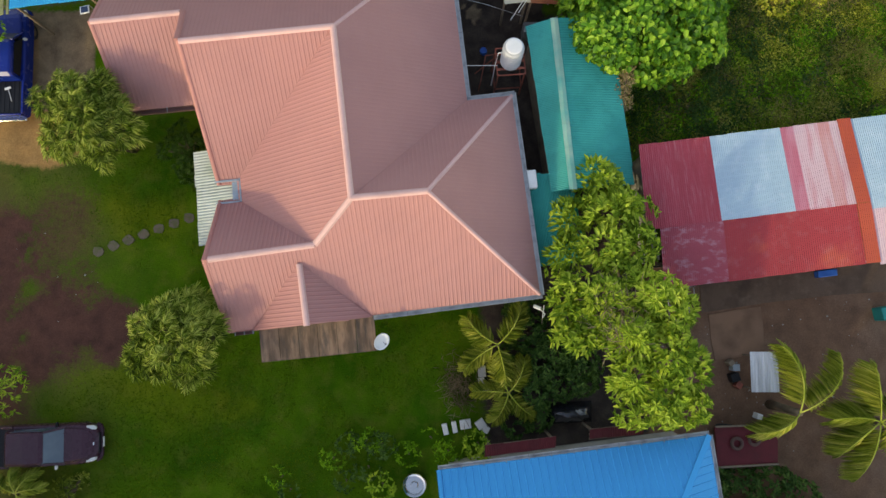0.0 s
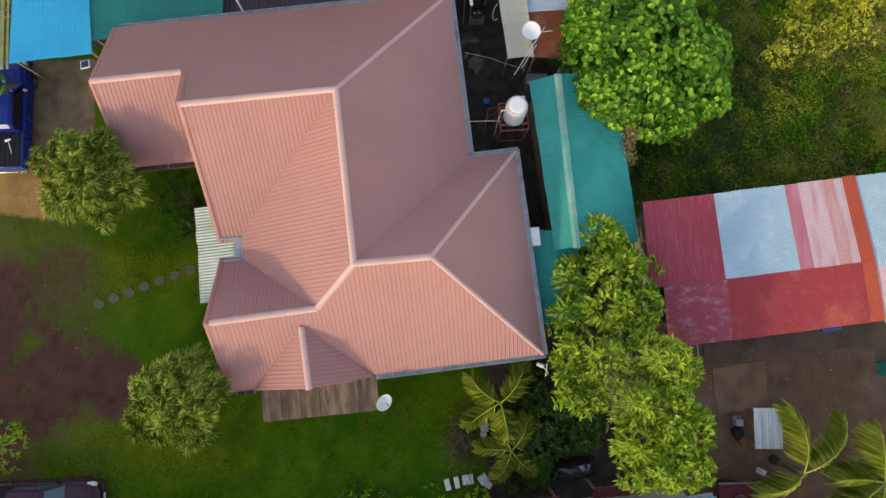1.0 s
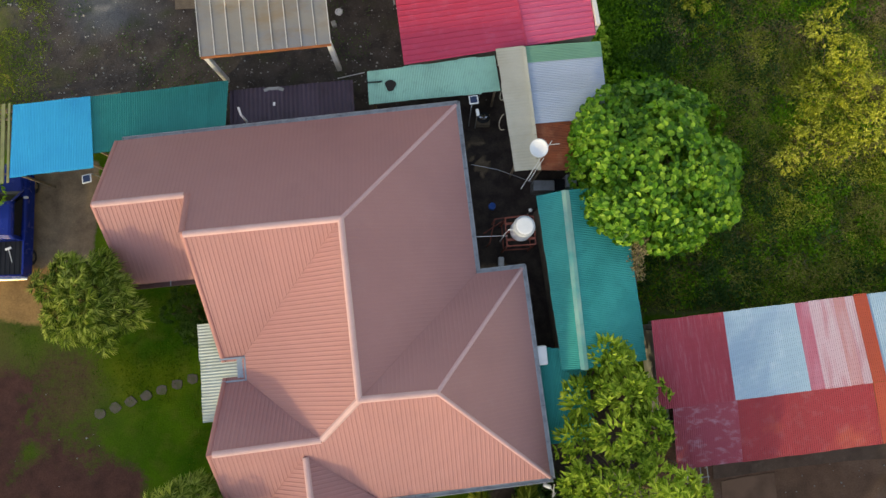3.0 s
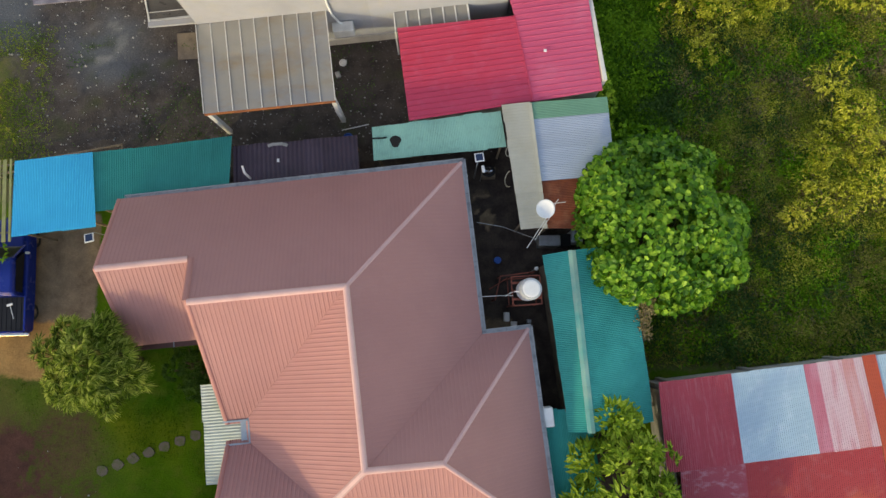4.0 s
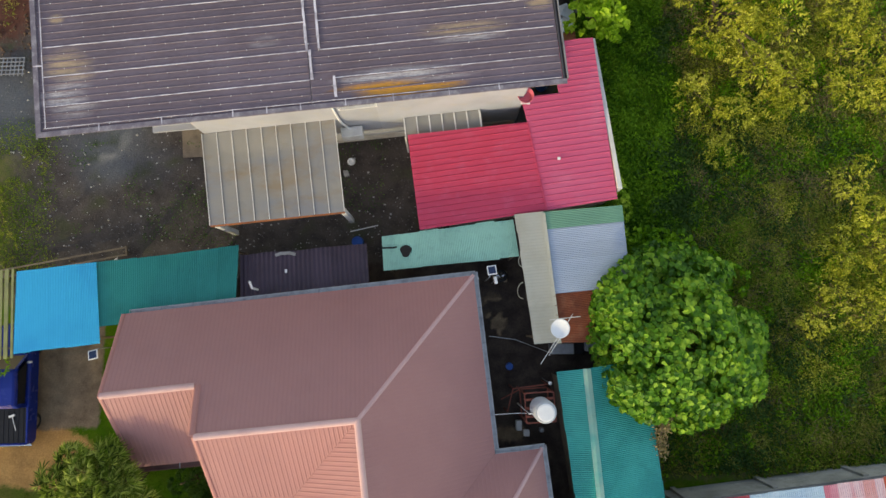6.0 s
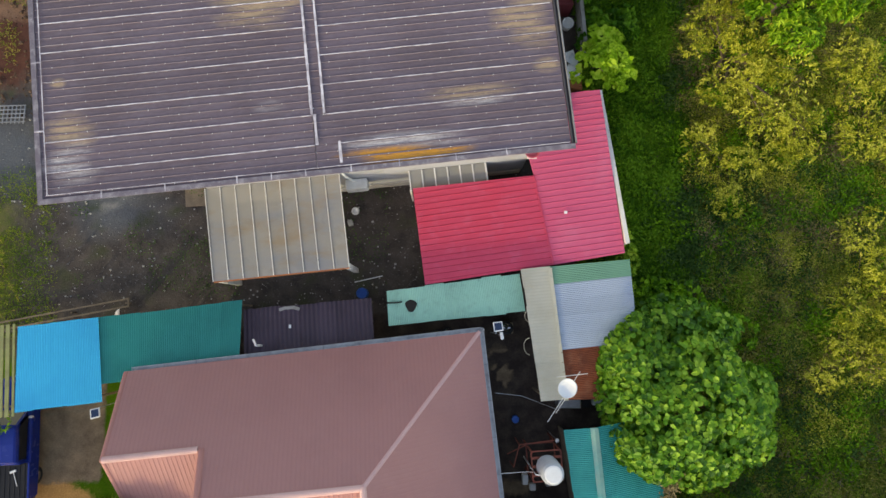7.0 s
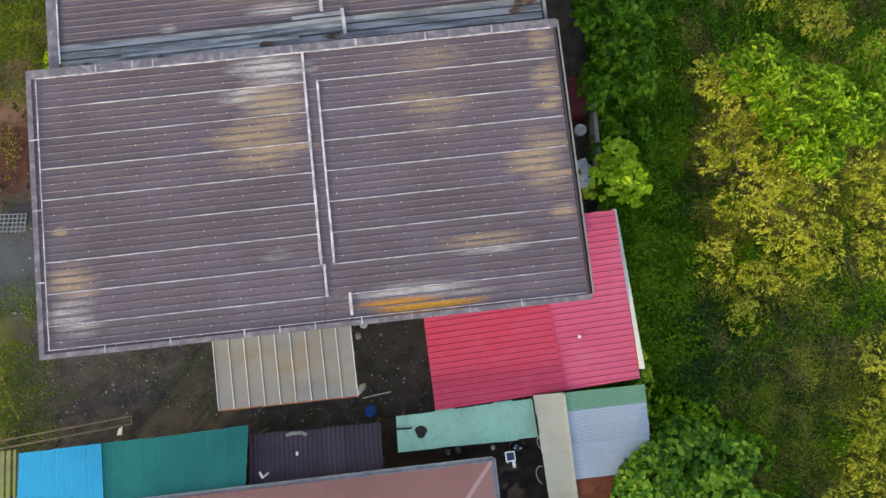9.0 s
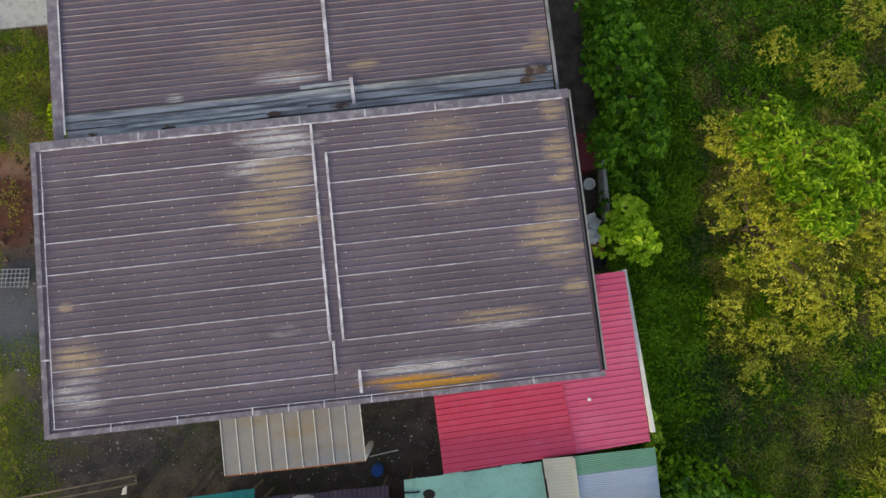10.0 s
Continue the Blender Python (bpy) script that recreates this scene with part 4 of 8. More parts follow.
# raspberry roof: two big planes with standing seams and a white east parapet
mag = thing("annex", "annex with a raspberry-red seamed metal roof", "annex", (2.5, 22, 0))
annex_z = lambda x, y: 2.55 + 0.075 * (y - 19.2)
MA = [[(-2.15, 18.93), (3.40, 19.80), (2.55, 23.66), (-2.70, 23.08)], [(3.40, 19.80), (6.48, 20.32), (5.42, 27.4), (3.6, 27.2), (3.92, 24.95), (2.25, 24.74), (2.55, 23.66)]]
MA = [[(x, y, annex_z(x, y)) for x, y in poly] for poly in MA]
for poly, tone in zip(MA, ("magenta_sheet", "faded_magenta_sheet")):
    sl = part("roof_slope", Geo().slab(poly, 0.05), M[tone], mag)
    for one in Geo().ribs(poly, (0.9895, 0.1444, 0), 0.255, 0.020, 0.030).split(8):
        part("seam", one, M[tone], sl)
part("overlap", Geo().bar((3.40, 19.80, annex_z(0, 19.80) + 0.02), (2.55, 23.66, annex_z(0, 23.66) + 0.02), 0.07, 0.03), M["magenta_sheet"], mag)
part("parapet", Geo().bar((6.56, 20.72, 1.42), (5.50, 27.5, 1.42), 0.18, 2.84), M["parapet_paint"], mag, "white parapet wall")
part("wall", Geo().bar((-2.0, 19.3, 1.2), (6.4, 20.55, 1.2), 0.12, 2.4), M["wall_cream"], mag)
part("wall", Geo().bar((-1.95, 19.5, 1.2), (-2.5, 22.9, 1.2), 0.12, 2.4), M["wall_cream"], mag)
part("wall", Geo().bar((-2.5, 22.9, 1.2), (2.0, 23.4, 1.2), 0.12, 2.4), M["wall_cream"], mag)

# ---------------------------------------------------------------- the big grey-roofed building


def stained_roof_material():
    """Grey-brown paint with ochre and pale worn fields streaked along the sheets."""
    m, n, l, p = nodes_of("worn_grey_brown_sheet")
    geo = n.new("ShaderNodeNewGeometry")
    sep = n.new("ShaderNodeSeparateXYZ")
    l.new(geo.outputs["Position"], sep.inputs[0])
    col = mix(n, l, ramp(n, l, noise_tex(n, l, 0.4, 4), 0.35, 0.65), (0.168, 0.126, 0.147), (0.136, 0.100, 0.113))
    col = mix(n, l, ramp(n, l, noise_tex(n, l, 3.0, 5, (3.0, 0.5, 1), 6), 0.45, 0.75, 0.35), col, (0.20, 0.17, 0.19))

    def calc(op, a, b):
        k = n.new("ShaderNodeMath")
        k.operation = op
        for sock, val in zip(k.inputs, (a, b)):
            if hasattr(val, "is_output"):
                l.new(val, sock)
            else:
                sock.default_value = val
        return k.outputs[0]

    mp = n.new("ShaderNodeMapping")                             # metres along and across the sheets
    mp.vector_type = "TEXTURE"
    mp.inputs["Location"].default_value = (-15.43, 21.36, 0)
    mp.inputs["Rotation"].default_value = (0, 0, radians(6.5))
    l.new(geo.outputs["Position"], mp.inputs[0])
    across = n.new("ShaderNodeSeparateXYZ")
    l.new(mp.outputs[0], across.inputs[0])
    pan = calc("DIVIDE", across.outputs[1], 0.272)
    index = calc("FLOOR", pan, 0.0)
    inside = calc("ABSOLUTE", calc("SUBTRACT", calc("SUBTRACT", pan, index), 0.5), 0.0)
    valley = ramp(n, l, calc("SUBTRACT", 0.5, inside), 0.08, 0.16)     # worn in the pans, not on the ribs
    streak = ramp(n, l, noise_tex(n, l, 1.9, 6, (1.3, 0.12, 1), 6.5, 0.75), 0.40, 0.56)
    grain = ramp(n, l, noise_tex(n, l, 7.0, 4, (0.5, 0.5, 1), 6.5, 0.7), 0.25, 0.6)

    def field(k, u, v, ru, rv, tone, strength):
        nonlocal col
        toss = n.new("ShaderNodeTexWhiteNoise")
        toss.noise_dimensions = "1D"
        l.new(calc("ADD", index, 17.3 * k), toss.inputs["W"])
        du = calc("DIVIDE", calc("ADD", calc("SUBTRACT", across.outputs[0], u), calc("MULTIPLY", calc("SUBTRACT", toss.outputs["Value"], 0.5), 0.7 * ru)), ru)
        dv = calc("DIVIDE", calc("SUBTRACT", across.outputs[1], v), rv)
        far = calc("SQRT", calc("ADD", calc("MULTIPLY", du, du), calc("MULTIPLY", dv, dv)), 0.0)
        inv = n.new("ShaderNodeMapRange")
        inv.inputs[1].default_value, inv.inputs[2].default_value = 1.15, 0.35
        l.new(far, inv.inputs[0])
        worn = calc("MULTIPLY", calc("MULTIPLY", inv.outputs[0], calc("ADD", calc("MULTIPLY", streak, 0.65), 0.35)), calc("MULTIPLY", valley, strength))
        worn = calc("MULTIPLY", worn, calc("ADD", calc("MULTIPLY", grain, 0.5), 0.6))
        col = mix(n, l, ramp(n, l, worn, 0.05, 0.80), col, tone)

    ochre, pale, orange = (0.41, 0.285, 0.18), (0.55, 0.50, 0.47), (0.60, 0.26, 0.04)
    for k, args in enumerate(STAINS):
        field(k, *args[:4], {"o": ochre, "p": pale, "r": orange}[args[4]], args[5])
    grime = ramp(n, l, noise_tex(n, l, 9.0, 5, (2.0, 0.6, 1), 6), 0.3, 0.7)
    col = mix(n, l, 1.0, col, mix(n, l, grime, (0.88,) * 3, (1.10,) * 3), "MULTIPLY")
    info = n.new("ShaderNodeObjectInfo")
    col = mix(n, l, 1.0, col, mix(n, l, info.outputs["Random"], (0.95,) * 3, (1.05,) * 3), "MULTIPLY")
    l.new(col, p.inputs["Base Color"])
    p.inputs["Roughness"].default_value, p.inputs["Specular IOR Level"].default_value = 0.5, 0.22
    return m


STAINS = [(8.4, 9.35, 1.5, 0.50, "p", 1.1), (8.3, 8.35, 1.3, 0.75, "p", 0.9), (8.2, 8.2, 1.2, 0.7, "o", 1.0), (8.0, 6.75, 1.6, 1.25, "o", 1.2), (14.0, 9.1, 1.4, 0.7, "o", 0.6), (14.0, 7.5, 1.4, 0.65, "o", 0.75), (14.1, 6.6, 1.1, 0.4, "o", 0.45),
          (18.2, 9.4, 0.5, 0.4, "o", 1.1), (18.25, 8.0, 0.55, 0.6, "o", 1.2), (18.3, 7.05, 0.45, 0.35, "o", 1.1), (17.75, 5.0, 1.05, 1.25, "o", 1.2), (18.3, 3.15, 0.55, 0.30, "o", 1.2), (15.9, 2.45, 1.8, 0.30, "o", 0.9), (15.6, 2.1, 1.4, 0.2, "p", 0.6),
          (13.4, 0.95, 2.3, 0.35, "p", 0.75), (12.7, 0.45, 2.0, 0.34, "r", 1.6), (1.3, 2.5, 0.95, 0.7, "o", 1.0), (1.1, 1.3, 0.95, 0.9, "p", 0.6), (0.95, 4.3, 0.3, 0.2, "o", 1.1), (8.4, 2.65, 0.7, 0.35, "p", 0.25),
          (18.1, 12.0, 0.55, 0.55, "o", 1.2), (11.9, 11.85, 0.6, 0.25, "o", 1.2), (8.7, 11.65, 1.3, 0.28, "p", 1.2), (8.6, 12.7, 2.3, 1.2, "o", 0.55), (5.0, 11.25, 0.35, 0.3, "p", 0.9)]
M["grey_roof"] = stained_roof_material()
M["worn_rib"] = surface("worn_roof_rib", (0.205, 0.163, 0.182), (0.30, 0.262, 0.278), 0.7, 1.1, 0.1, 0.55, vary=0.10, stretch=(1.6, 1, 1), turn=6.5, edge=(0.50, 0.70))
M["grey_roof_edge"] = surface("worn_edge_flashing", (0.165, 0.140, 0.165), (0.30, 0.275, 0.29), 0.8, 2.6, 0.16, 0.55, second=(0.42, 0.40, 0.40), second_amount=0.5, second_scale=4.0)
M["valley_metal"] = surface("weathered_valley_sheet", (0.35, 0.36, 0.37), (0.135, 0.145, 0.158), 0.9, 1.3, 0.12, 0.5, stretch=(2.6, 0.22, 1), turn=6.5, edge=(0.42, 0.6),
                            second=(0.46, 0.48, 0.48), second_amount=0.8, second_scale=1.9)
# Dark colour standing in for shadow lines at valley ribs and the gutter gap.
M["shade_dark"] = surface("shade_dark_metal", (0.075, 0.070, 0.075), None, 0.5, 2.0, 0.1, 0.8)
M["rust_patch"] = surface("rusted_through_metal", (0.10, 0.062, 0.048), (0.035, 0.024, 0.02), 0.8, 3.0, 0.15, 0.85, second=(0.36, 0.33, 0.29), second_amount=0.5, second_scale=2.5)
M["old_gutter"] = surface("dirty_grey_gutter", (0.25, 0.25, 0.25), (0.10, 0.10, 0.10), 0.7, 1.5, 0.12, 0.6)
M["dark_pane"] = surface("flat_grey_pane", (0.115, 0.115, 0.125), (0.16, 0.16, 0.165), 0.6, 1.5, 0.05, 0.3)

T2 = radians(6.5)
E2, N2 = Vector((math.cos(T2), math.sin(T2), 0)), Vector((-math.sin(T2), math.cos(T2), 0))
B0 = Vector((-15.43, 21.36, 0))


def B(u, v, z):
    return B0 + E2 * u + N2 * v + Vector((0, 0, z))


def build_big():
    big = thing("apartment_house", "white two-storey building under a low worn grey-brown sheet roof", "building", B(9, 5, 0))
    wide, deep, mid = 18.85, 10.05, 9.7
    z = lambda u: 8.38 - 0.012 * u
    edge = 0.18
    sheet_w = 1.088
    k = 9
    rnd = random.Random(5)
    for i in range(k):
        v0, v1 = max(edge, i * sheet_w), (i + 1) * sheet_w - 0.008
        for u0, u1 in ((edge, mid), (mid + 0.02, wide - 0.14)):
            lift = 0.006 * (i % 2)
            poly = [B(u0, v0, z(u0) + lift), B(u1, v0, z(u1) + lift), B(u1, v1, z(u1) + lift), B(u0, v1, z(u0) + lift)]
            sh = part("roof_sheet", Geo().slab(poly, 0.035), M["grey_roof"], big)
            for one in Geo().ribs(poly, E2, 0.272, 0.014, 0.027, 1.0 if i else 0.34).split(8):
                part("rib", one, M["worn_rib"], sh)
    # edge flashings
    g = Geo().bar(B(0, edge / 2, z(0) + 0.03), B(wide, edge / 2, z(wide) + 0.03), edge, 0.05)
    part("edge_flashing", g, M["grey_roof_edge"], big)
    part("edge_flashing", Geo().bar(B(edge / 2, edge, z(0) + 0.03), B(edge / 2, deep, z(0) + 0.03), edge, 0.05), M["grey_roof_edge"], big)
    part("edge_flashing", Geo().bar(B(0, deep - 0.10, z(0) + 0.032), B(wide, deep - 0.10, z(wide) + 0.032), 0.32, 0.05), M["grey_roof_edge"], big)
    part("gutter", Geo().bar(B(wide - 0.09, 0.2, z(wide) - 0.02), B(wide - 0.09, deep, z(wide) - 0.02), 0.05, 0.12)
         .bar(B(wide - 0.03, 0.2, z(wide) - 0.07), B(wide - 0.03, deep, z(wide) - 0.07), 0.12, 0.02), M["shade_dark"], big)
    part("gutter_lip", Geo().bar(B(wide + 0.045, 0.2, z(wide) - 0.01), B(wide + 0.045, deep, z(wide) - 0.01), 0.05, 0.14), M["old_gutter"], big)

    # white sealant lines: along sheet laps and the middle joint, broken and uneven
    def smear(p, q, w, name="sealant_strip"):
        g = Geo()
        a, b = Vector(p), Vector(q)
        steps = max(2, int((b - a).length / 0.22))
        d = (b - a).normalized()
        s = d.cross(Vector((0, 0, 1)))
        pts = []
        for j in range(steps + 1):
            c = a.lerp(b, j / steps) + s * rnd.uniform(-0.005, 0.005)
            ww = w * rnd.uniform(0.6, 1.15) / 2
            pts += [c - s * ww, c + s * ww, c + s * ww - Vector((0, 0, 0.02)), c - s * ww - Vector((0, 0, 0.02))]
        faces = []
        for j in range(steps):
            o = 4 * j
            faces += [(o, o + 1, o + 5, o + 4)[::-1], (o + 1, o + 2, o + 6, o + 5)[::-1], (o + 3, o, o + 4, o + 7)[::-1]]
        part(name, Geo().add(pts, faces), M["sealant"], big)

    for i in range(1, k + 1):
        v = i * sheet_w
        for u0, u1 in ((edge + 0.15, mid), (10.15 if 1 < i < k else mid if i == k else mid + 0.9, wide - edge - 0.05)):
            share = 1.0 if i in (2, 5, 6, 9) else rnd.choice((0.55, 0.8, 1.0))
            lo = u0 if u0 > mid else u1 - (u1 - u0) * share
            hi = lo + (u1 - u0) * share
            up = 0.042 if i != k else 0.066
            smear(B(lo, v, z(lo) + up), B(hi, v, z(hi) + up), 0.032 if i != k else 0.055)
            if share < 1:
                smear(B(u0, v, z(u0) + 0.040), B(u1, v, z(u1) + 0.040), 0.014)
    smear(B(mid, 2.2, z(mid) + 0.06), B(mid, 9.8, z(mid) + 0.06), 0.10)
    smear(B(mid + 0.09, 1.08, z(mid) + 0.062), B(mid + 0.09, 2.2, z(mid) + 0.062), 0.12)
    smear(B(10.14, 2.2, z(mid) + 0.06), B(10.14, 8.72, z(mid) + 0.06), 0.085)
    smear(B(10.58, 0.36, z(mid) + 0.07), B(10.58, 1.15, z(mid) + 0.07), 0.11)
    smear(B(0.34, 0.3, z(0) + 0.06), B(0.34, 9.75, z(0) + 0.06), 0.03)
    smear(B(0.3, 0.30, z(0) + 0.064), B(wide - 0.2, 0.24, z(wide) + 0.064), 0.022)
    for u in (2.2, 4.4, 6.9, 8.1, 9.3, 10.9, 12.6, 14.6, 16.4):
        smear(B(u, 0.02, z(u) + 0.062), B(u, 0.28, z(u) + 0.062), 0.045)
    for u in (2.45, 3.73, 4.45, 6.87, 9.34, 11.63, 14.11, 16.5):
        smear(B(u, 9.8, z(u) + 0.064), B(u, 10.1, z(u) + 0.064), 0.05)
    for v in (2.6, 5.1, 7.6):
        smear(B(0.02, v, z(0) + 0.064), B(0.34, v, z(0) + 0.064), 0.05)
    # roofing screws along the ribs
    g = Geo()
    for j in range(1, 36):
        v = j * 0.272
        for u in np.arange(0.75 + 0.36 * (j % 2), 18.3, 0.72):
            if rnd.random() < 0.93:
                u_ = u + rnd.uniform(-0.03, 0.03)
                s = rnd.uniform(0.009, 0.017)
                c = B(u_, v - 0.012, z(u_) + 0.032)
                g.add([c + Vector((-s, -s, 0)), c + Vector((s, -s, 0)), c + Vector((s, s, 0)), c + Vector((-s, s, 0)), c + Vector((0, 0, 0.016))], [(0, 1, 4), (1, 2, 4), (2, 3, 4), (3, 0, 4)])
    screws = part("roof_screws", g, M["white_metal"], big, "pale screw heads in rows")
    tagged(screws, kind="stuff")

    # walls, set back under the eaves, with an upper window strip and a lower shuttered window
    vs = 1.2
    top = 7.9

    def wall_with_holes(p, q, holes, thick=0.2):
        """Wall from p to q (u, v), with holes (along0, along1, z0, z1)."""
        a, b = Vector((*p, 0)), Vector((*q, 0))
        length = (b - a).length
        at = lambda s: a.lerp(b, s / length)
        cuts = sorted({0, length, *[h[0] for h in holes], *[h[1] for h in holes]})
        for s0, s1 in zip(cuts[:-1], cuts[1:]):
            hz = [(h[2], h[3]) for h in holes if h[0] <= s0 + 1e-6 and h[1] >= s1 - 1e-6]
            spans, low = [], 0.0
            for z0, z1 in sorted(hz):
                spans.append((low, z0))
                low = z1
            spans.append((low, top))
            for z0, z1 in spans:
                if z1 - z0 > 0.01:
                    m0, m1 = at(s0), at(s1)
                    part("wall", Geo().bar(B(m0.x, m0.y, (z0 + z1) / 2), B(m1.x, m1.y, (z0 + z1) / 2), thick, z1 - z0), M["wall_white"], big)

    wall_with_holes((4.2, vs), (17.95, vs), [(6.05, 7.5, 4.8, 5.7)])
    wall_with_holes((17.95, vs), (17.95, 9.6), [])
    wall_with_holes((4.2, 4.2), (4.2, vs), [])
    wall_with_holes((1.3, 4.2), (4.2, 4.2), [])
    wall_with_holes((1.3, 9.6), (1.3, 4.2), [])
    part("soffit", Geo().slab([B(0.3, 0.2, 8.2), B(wide - 0.3, 0.2, 7.97), B(wide - 0.3, deep - 0.2, 7.97), B(0.3, deep - 0.2, 8.2)], 0.06), M["wall_white"], big)
    # near-black bar stands for the unlit room behind the opening
    win = part("window", Geo().bar(B(10.2, vs + 0.06, 5.25), B(11.75, vs + 0.06, 5.25), 0.04, 0.9), M["dark_void"], big, "long dark upper window")
    part("frame", Geo().bar(B(10.18, vs - 0.1, 4.78), B(11.78, vs - 0.1, 4.78), 0.12, 0.07).bar(B(10.2, vs - 0.08, 5.72), B(11.75, vs - 0.08, 5.72), 0.08, 0.05).bar(B(11.74, vs - 0.08, 4.8), B(11.74, vs - 0.08, 5.7), 0.05, 0.06), M["white_metal"], win)
    for k in range(3):
        part("louvre", Geo().bar(B(10.25, vs + 0.02, 4.98 + 0.22 * k), B(11.7, vs + 0.02, 4.98 + 0.22 * k), 0.08, 0.015), M["grey_metal"], win)
    # jutting bay with a grey pane over a white ledge
    bay = part("bay_window", Geo().slab([B(1.66, 1.70, 2.55), B(4.1, 1.66, 2.55), B(4.1, 4.1, 2.55), B(1.66, 4.1, 2.55)], 0.14), M["wall_white"], big, "white ledge of the bay window")
    slant = [B(1.74, 2.0, 2.56), B(4.09, 2.0, 2.56), B(4.09, 2.0, 5.6), B(2.78, 2.0, 5.6)]
    part("pane", Geo().slab(slant, 0.05), M["dark_pane"], bay, "flat grey pane")
    part("frame", Geo().bar(slant[0] - N2 * 0.04, slant[3] - N2 * 0.04, 0.07, 0.07), M["ac_grey"], bay)
    part("frame", Geo().bar(slant[0] - N2 * 0.04 + Vector((0, 0, 0.04)), slant[1] - N2 * 0.04 + Vector((0, 0, 0.04)), 0.06, 0.06), M["ac_grey"], bay)
    part("frame", Geo().bar(B(1.98, 1.96, 3.3), B(4.09, 1.96, 3.3), 0.03, 0.03), M["ac_grey"], bay)
    part("plinth", Geo().bar(B(4.2, vs - 0.13, 0.3), B(17.9, vs - 0.13, 0.3), 0.08, 0.6), M["wall_cream"], big, "yellowish damp plinth")
    ac = part("air_conditioner", Geo().box((-0.48, -0.46, 0), (0.48, 0.0, 0.66), Matrix.Translation(B(10.38, vs - 0.14, 1.75)) @ pose(0, 0, 0, 0, 0, 6.5), 0.03), M["white_metal"], big, "grey-white air-conditioner box on the wall")
    part("bracket", Geo().bar(B(10.05, vs - 0.35, 1.72), B(10.7, vs - 0.35, 1.72), 0.5, 0.05), M["grey_metal"], ac)
    part("pipe", Geo().tube([B(10.0, vs - 0.16, 7.8), B(10.0, vs - 0.16, 4.2), B(10.05, vs - 0.18, 3.2), B(10.25, vs - 0.22, 2.5), B(10.45, vs - 0.25, 2.3)], 0.05, 8), M["white_plastic"], big, "white drain pipe")
    # second roof to the north, lower along the joint, with a weathered valley
    r2 = thing("apartment_house", "rear building with a brown worn sheet roof", "building", B(9, 14, 0))
    zz = 8.0
    for i in range(9):
        v0, v1 = 11.14 + i * 1.0, 12.13 + i * 1.0
        for u0, u1 in ((1.0, 10.5), (10.52, 18.45)):
            poly = [B(u0, v0, zz), B(u1, v0, zz - 0.05), B(u1, v1, zz - 0.05), B(u0, v1, zz)]
            sh = part("roof_sheet", Geo().slab(poly, 0.035), M["grey_roof"], r2)
            for one in Geo().ribs(poly, E2, 0.25, 0.017, 0.034, 0.5).split(8):
                part("rib", one, M["worn_rib"], sh)
    part("sealant_strip", Geo().bar(B(10.5, 11.37, zz + 0.04), B(10.5, 20.1, zz + 0.04), 0.13, 0.03), M["sealant"], r2)
    part("edge_flashing", Geo().bar(B(0.8, 10.2, zz + 0.03), B(0.8, 20.4, zz + 0.03), 0.36, 0.06), M["grey_roof_edge"], r2)
    part("sealant_strip", Geo().bar(B(1.02, 10.4, zz + 0.06), B(1.02, 20.4, zz + 0.06), 0.05, 0.03), M["sealant"], r2)
    for i, (v0, v1, dz) in enumerate(((10.08, 10.34, -0.16), (10.34, 10.60, -0.11), (10.60, 10.87, -0.06), (10.87, 11.15, -0.02))):
        poly = [B(1.0, v0, zz + dz), B(18.45, v0, zz + dz - 0.05), B(18.45, v1 - 0.02, zz + dz - 0.03), B(1.0, v1 - 0.02, zz + dz + 0.02)]
        part("valley_sheet", Geo().slab(poly, 0.04), M["valley_metal"], r2, "weathered zinc valley sheet")
        # bar coloured dark to draw the rib's shadow line
        part("valley_rib", Geo().bar(B(1.0, v1 - 0.02, zz + dz + 0.03), B(18.45, v1 - 0.02, zz + dz), 0.03, 0.05), M["shade_dark"], r2)
    for a, b in (((1.0, 10.22), (4.4, 10.24)), ((4.9, 10.26), (8.2, 10.34)), ((3.2, 10.48), (9.6, 10.52)), ((6.8, 10.72), (11.2, 10.80)), ((8.6, 11.0), (11.2, 11.06)), ((9.4, 11.22), (11.2, 11.26))):
        part("flashing", Geo().bar(B(*a, zz + 0.0), B(*b, zz + 0.0), 0.13, 0.035), M["valley_metal"], r2, "pale zinc flashing strip")
    for u, v, a, b in ((1.98, 10.32, 0.16, 0.07), (8.4, 10.38, 0.28, 0.08), (10.8, 10.42, 0.36, 0.10), (17.85, 10.95, 0.40, 0.18), (17.5, 10.65, 0.30, 0.12), (4.6, 10.33, 0.12, 0.06)):
        ring = [B(u + a * math.cos(q) * rnd.uniform(0.7, 1.25), v + b * math.sin(q) * rnd.uniform(0.6, 1.3), zz + 0.045) for q in [k_ * math.pi / 5 for k_ in range(10)]]
        part("rust_patch", Geo().slab(ring, 0.02), M["rust_patch"], r2, "rusted dark patch")
    part("flashing", Geo().bar(B(11.27, 10.4, zz + 0.07), B(11.24, 11.38, zz + 0.07), 0.12, 0.05), M["sealant"], r2)
    part("gutter", Geo().bar(B(18.55, 10.1, zz - 0.05), B(18.55, 20.4, zz - 0.05), 0.10, 0.1), M["old_gutter"], r2)
    for p, q in (((1.2, 10.2), (17.6, 10.2)), ((17.6, 10.2), (17.6, 20.2)), ((1.2, 10.2), (1.2, 20.2)), ((1.2, 20.2), (17.6, 20.2))):
        part("wall", Geo().bar(B(*p, 3.8), B(*q, 3.8), 0.2, 7.6), M["wall_white"], r2)


build_big()

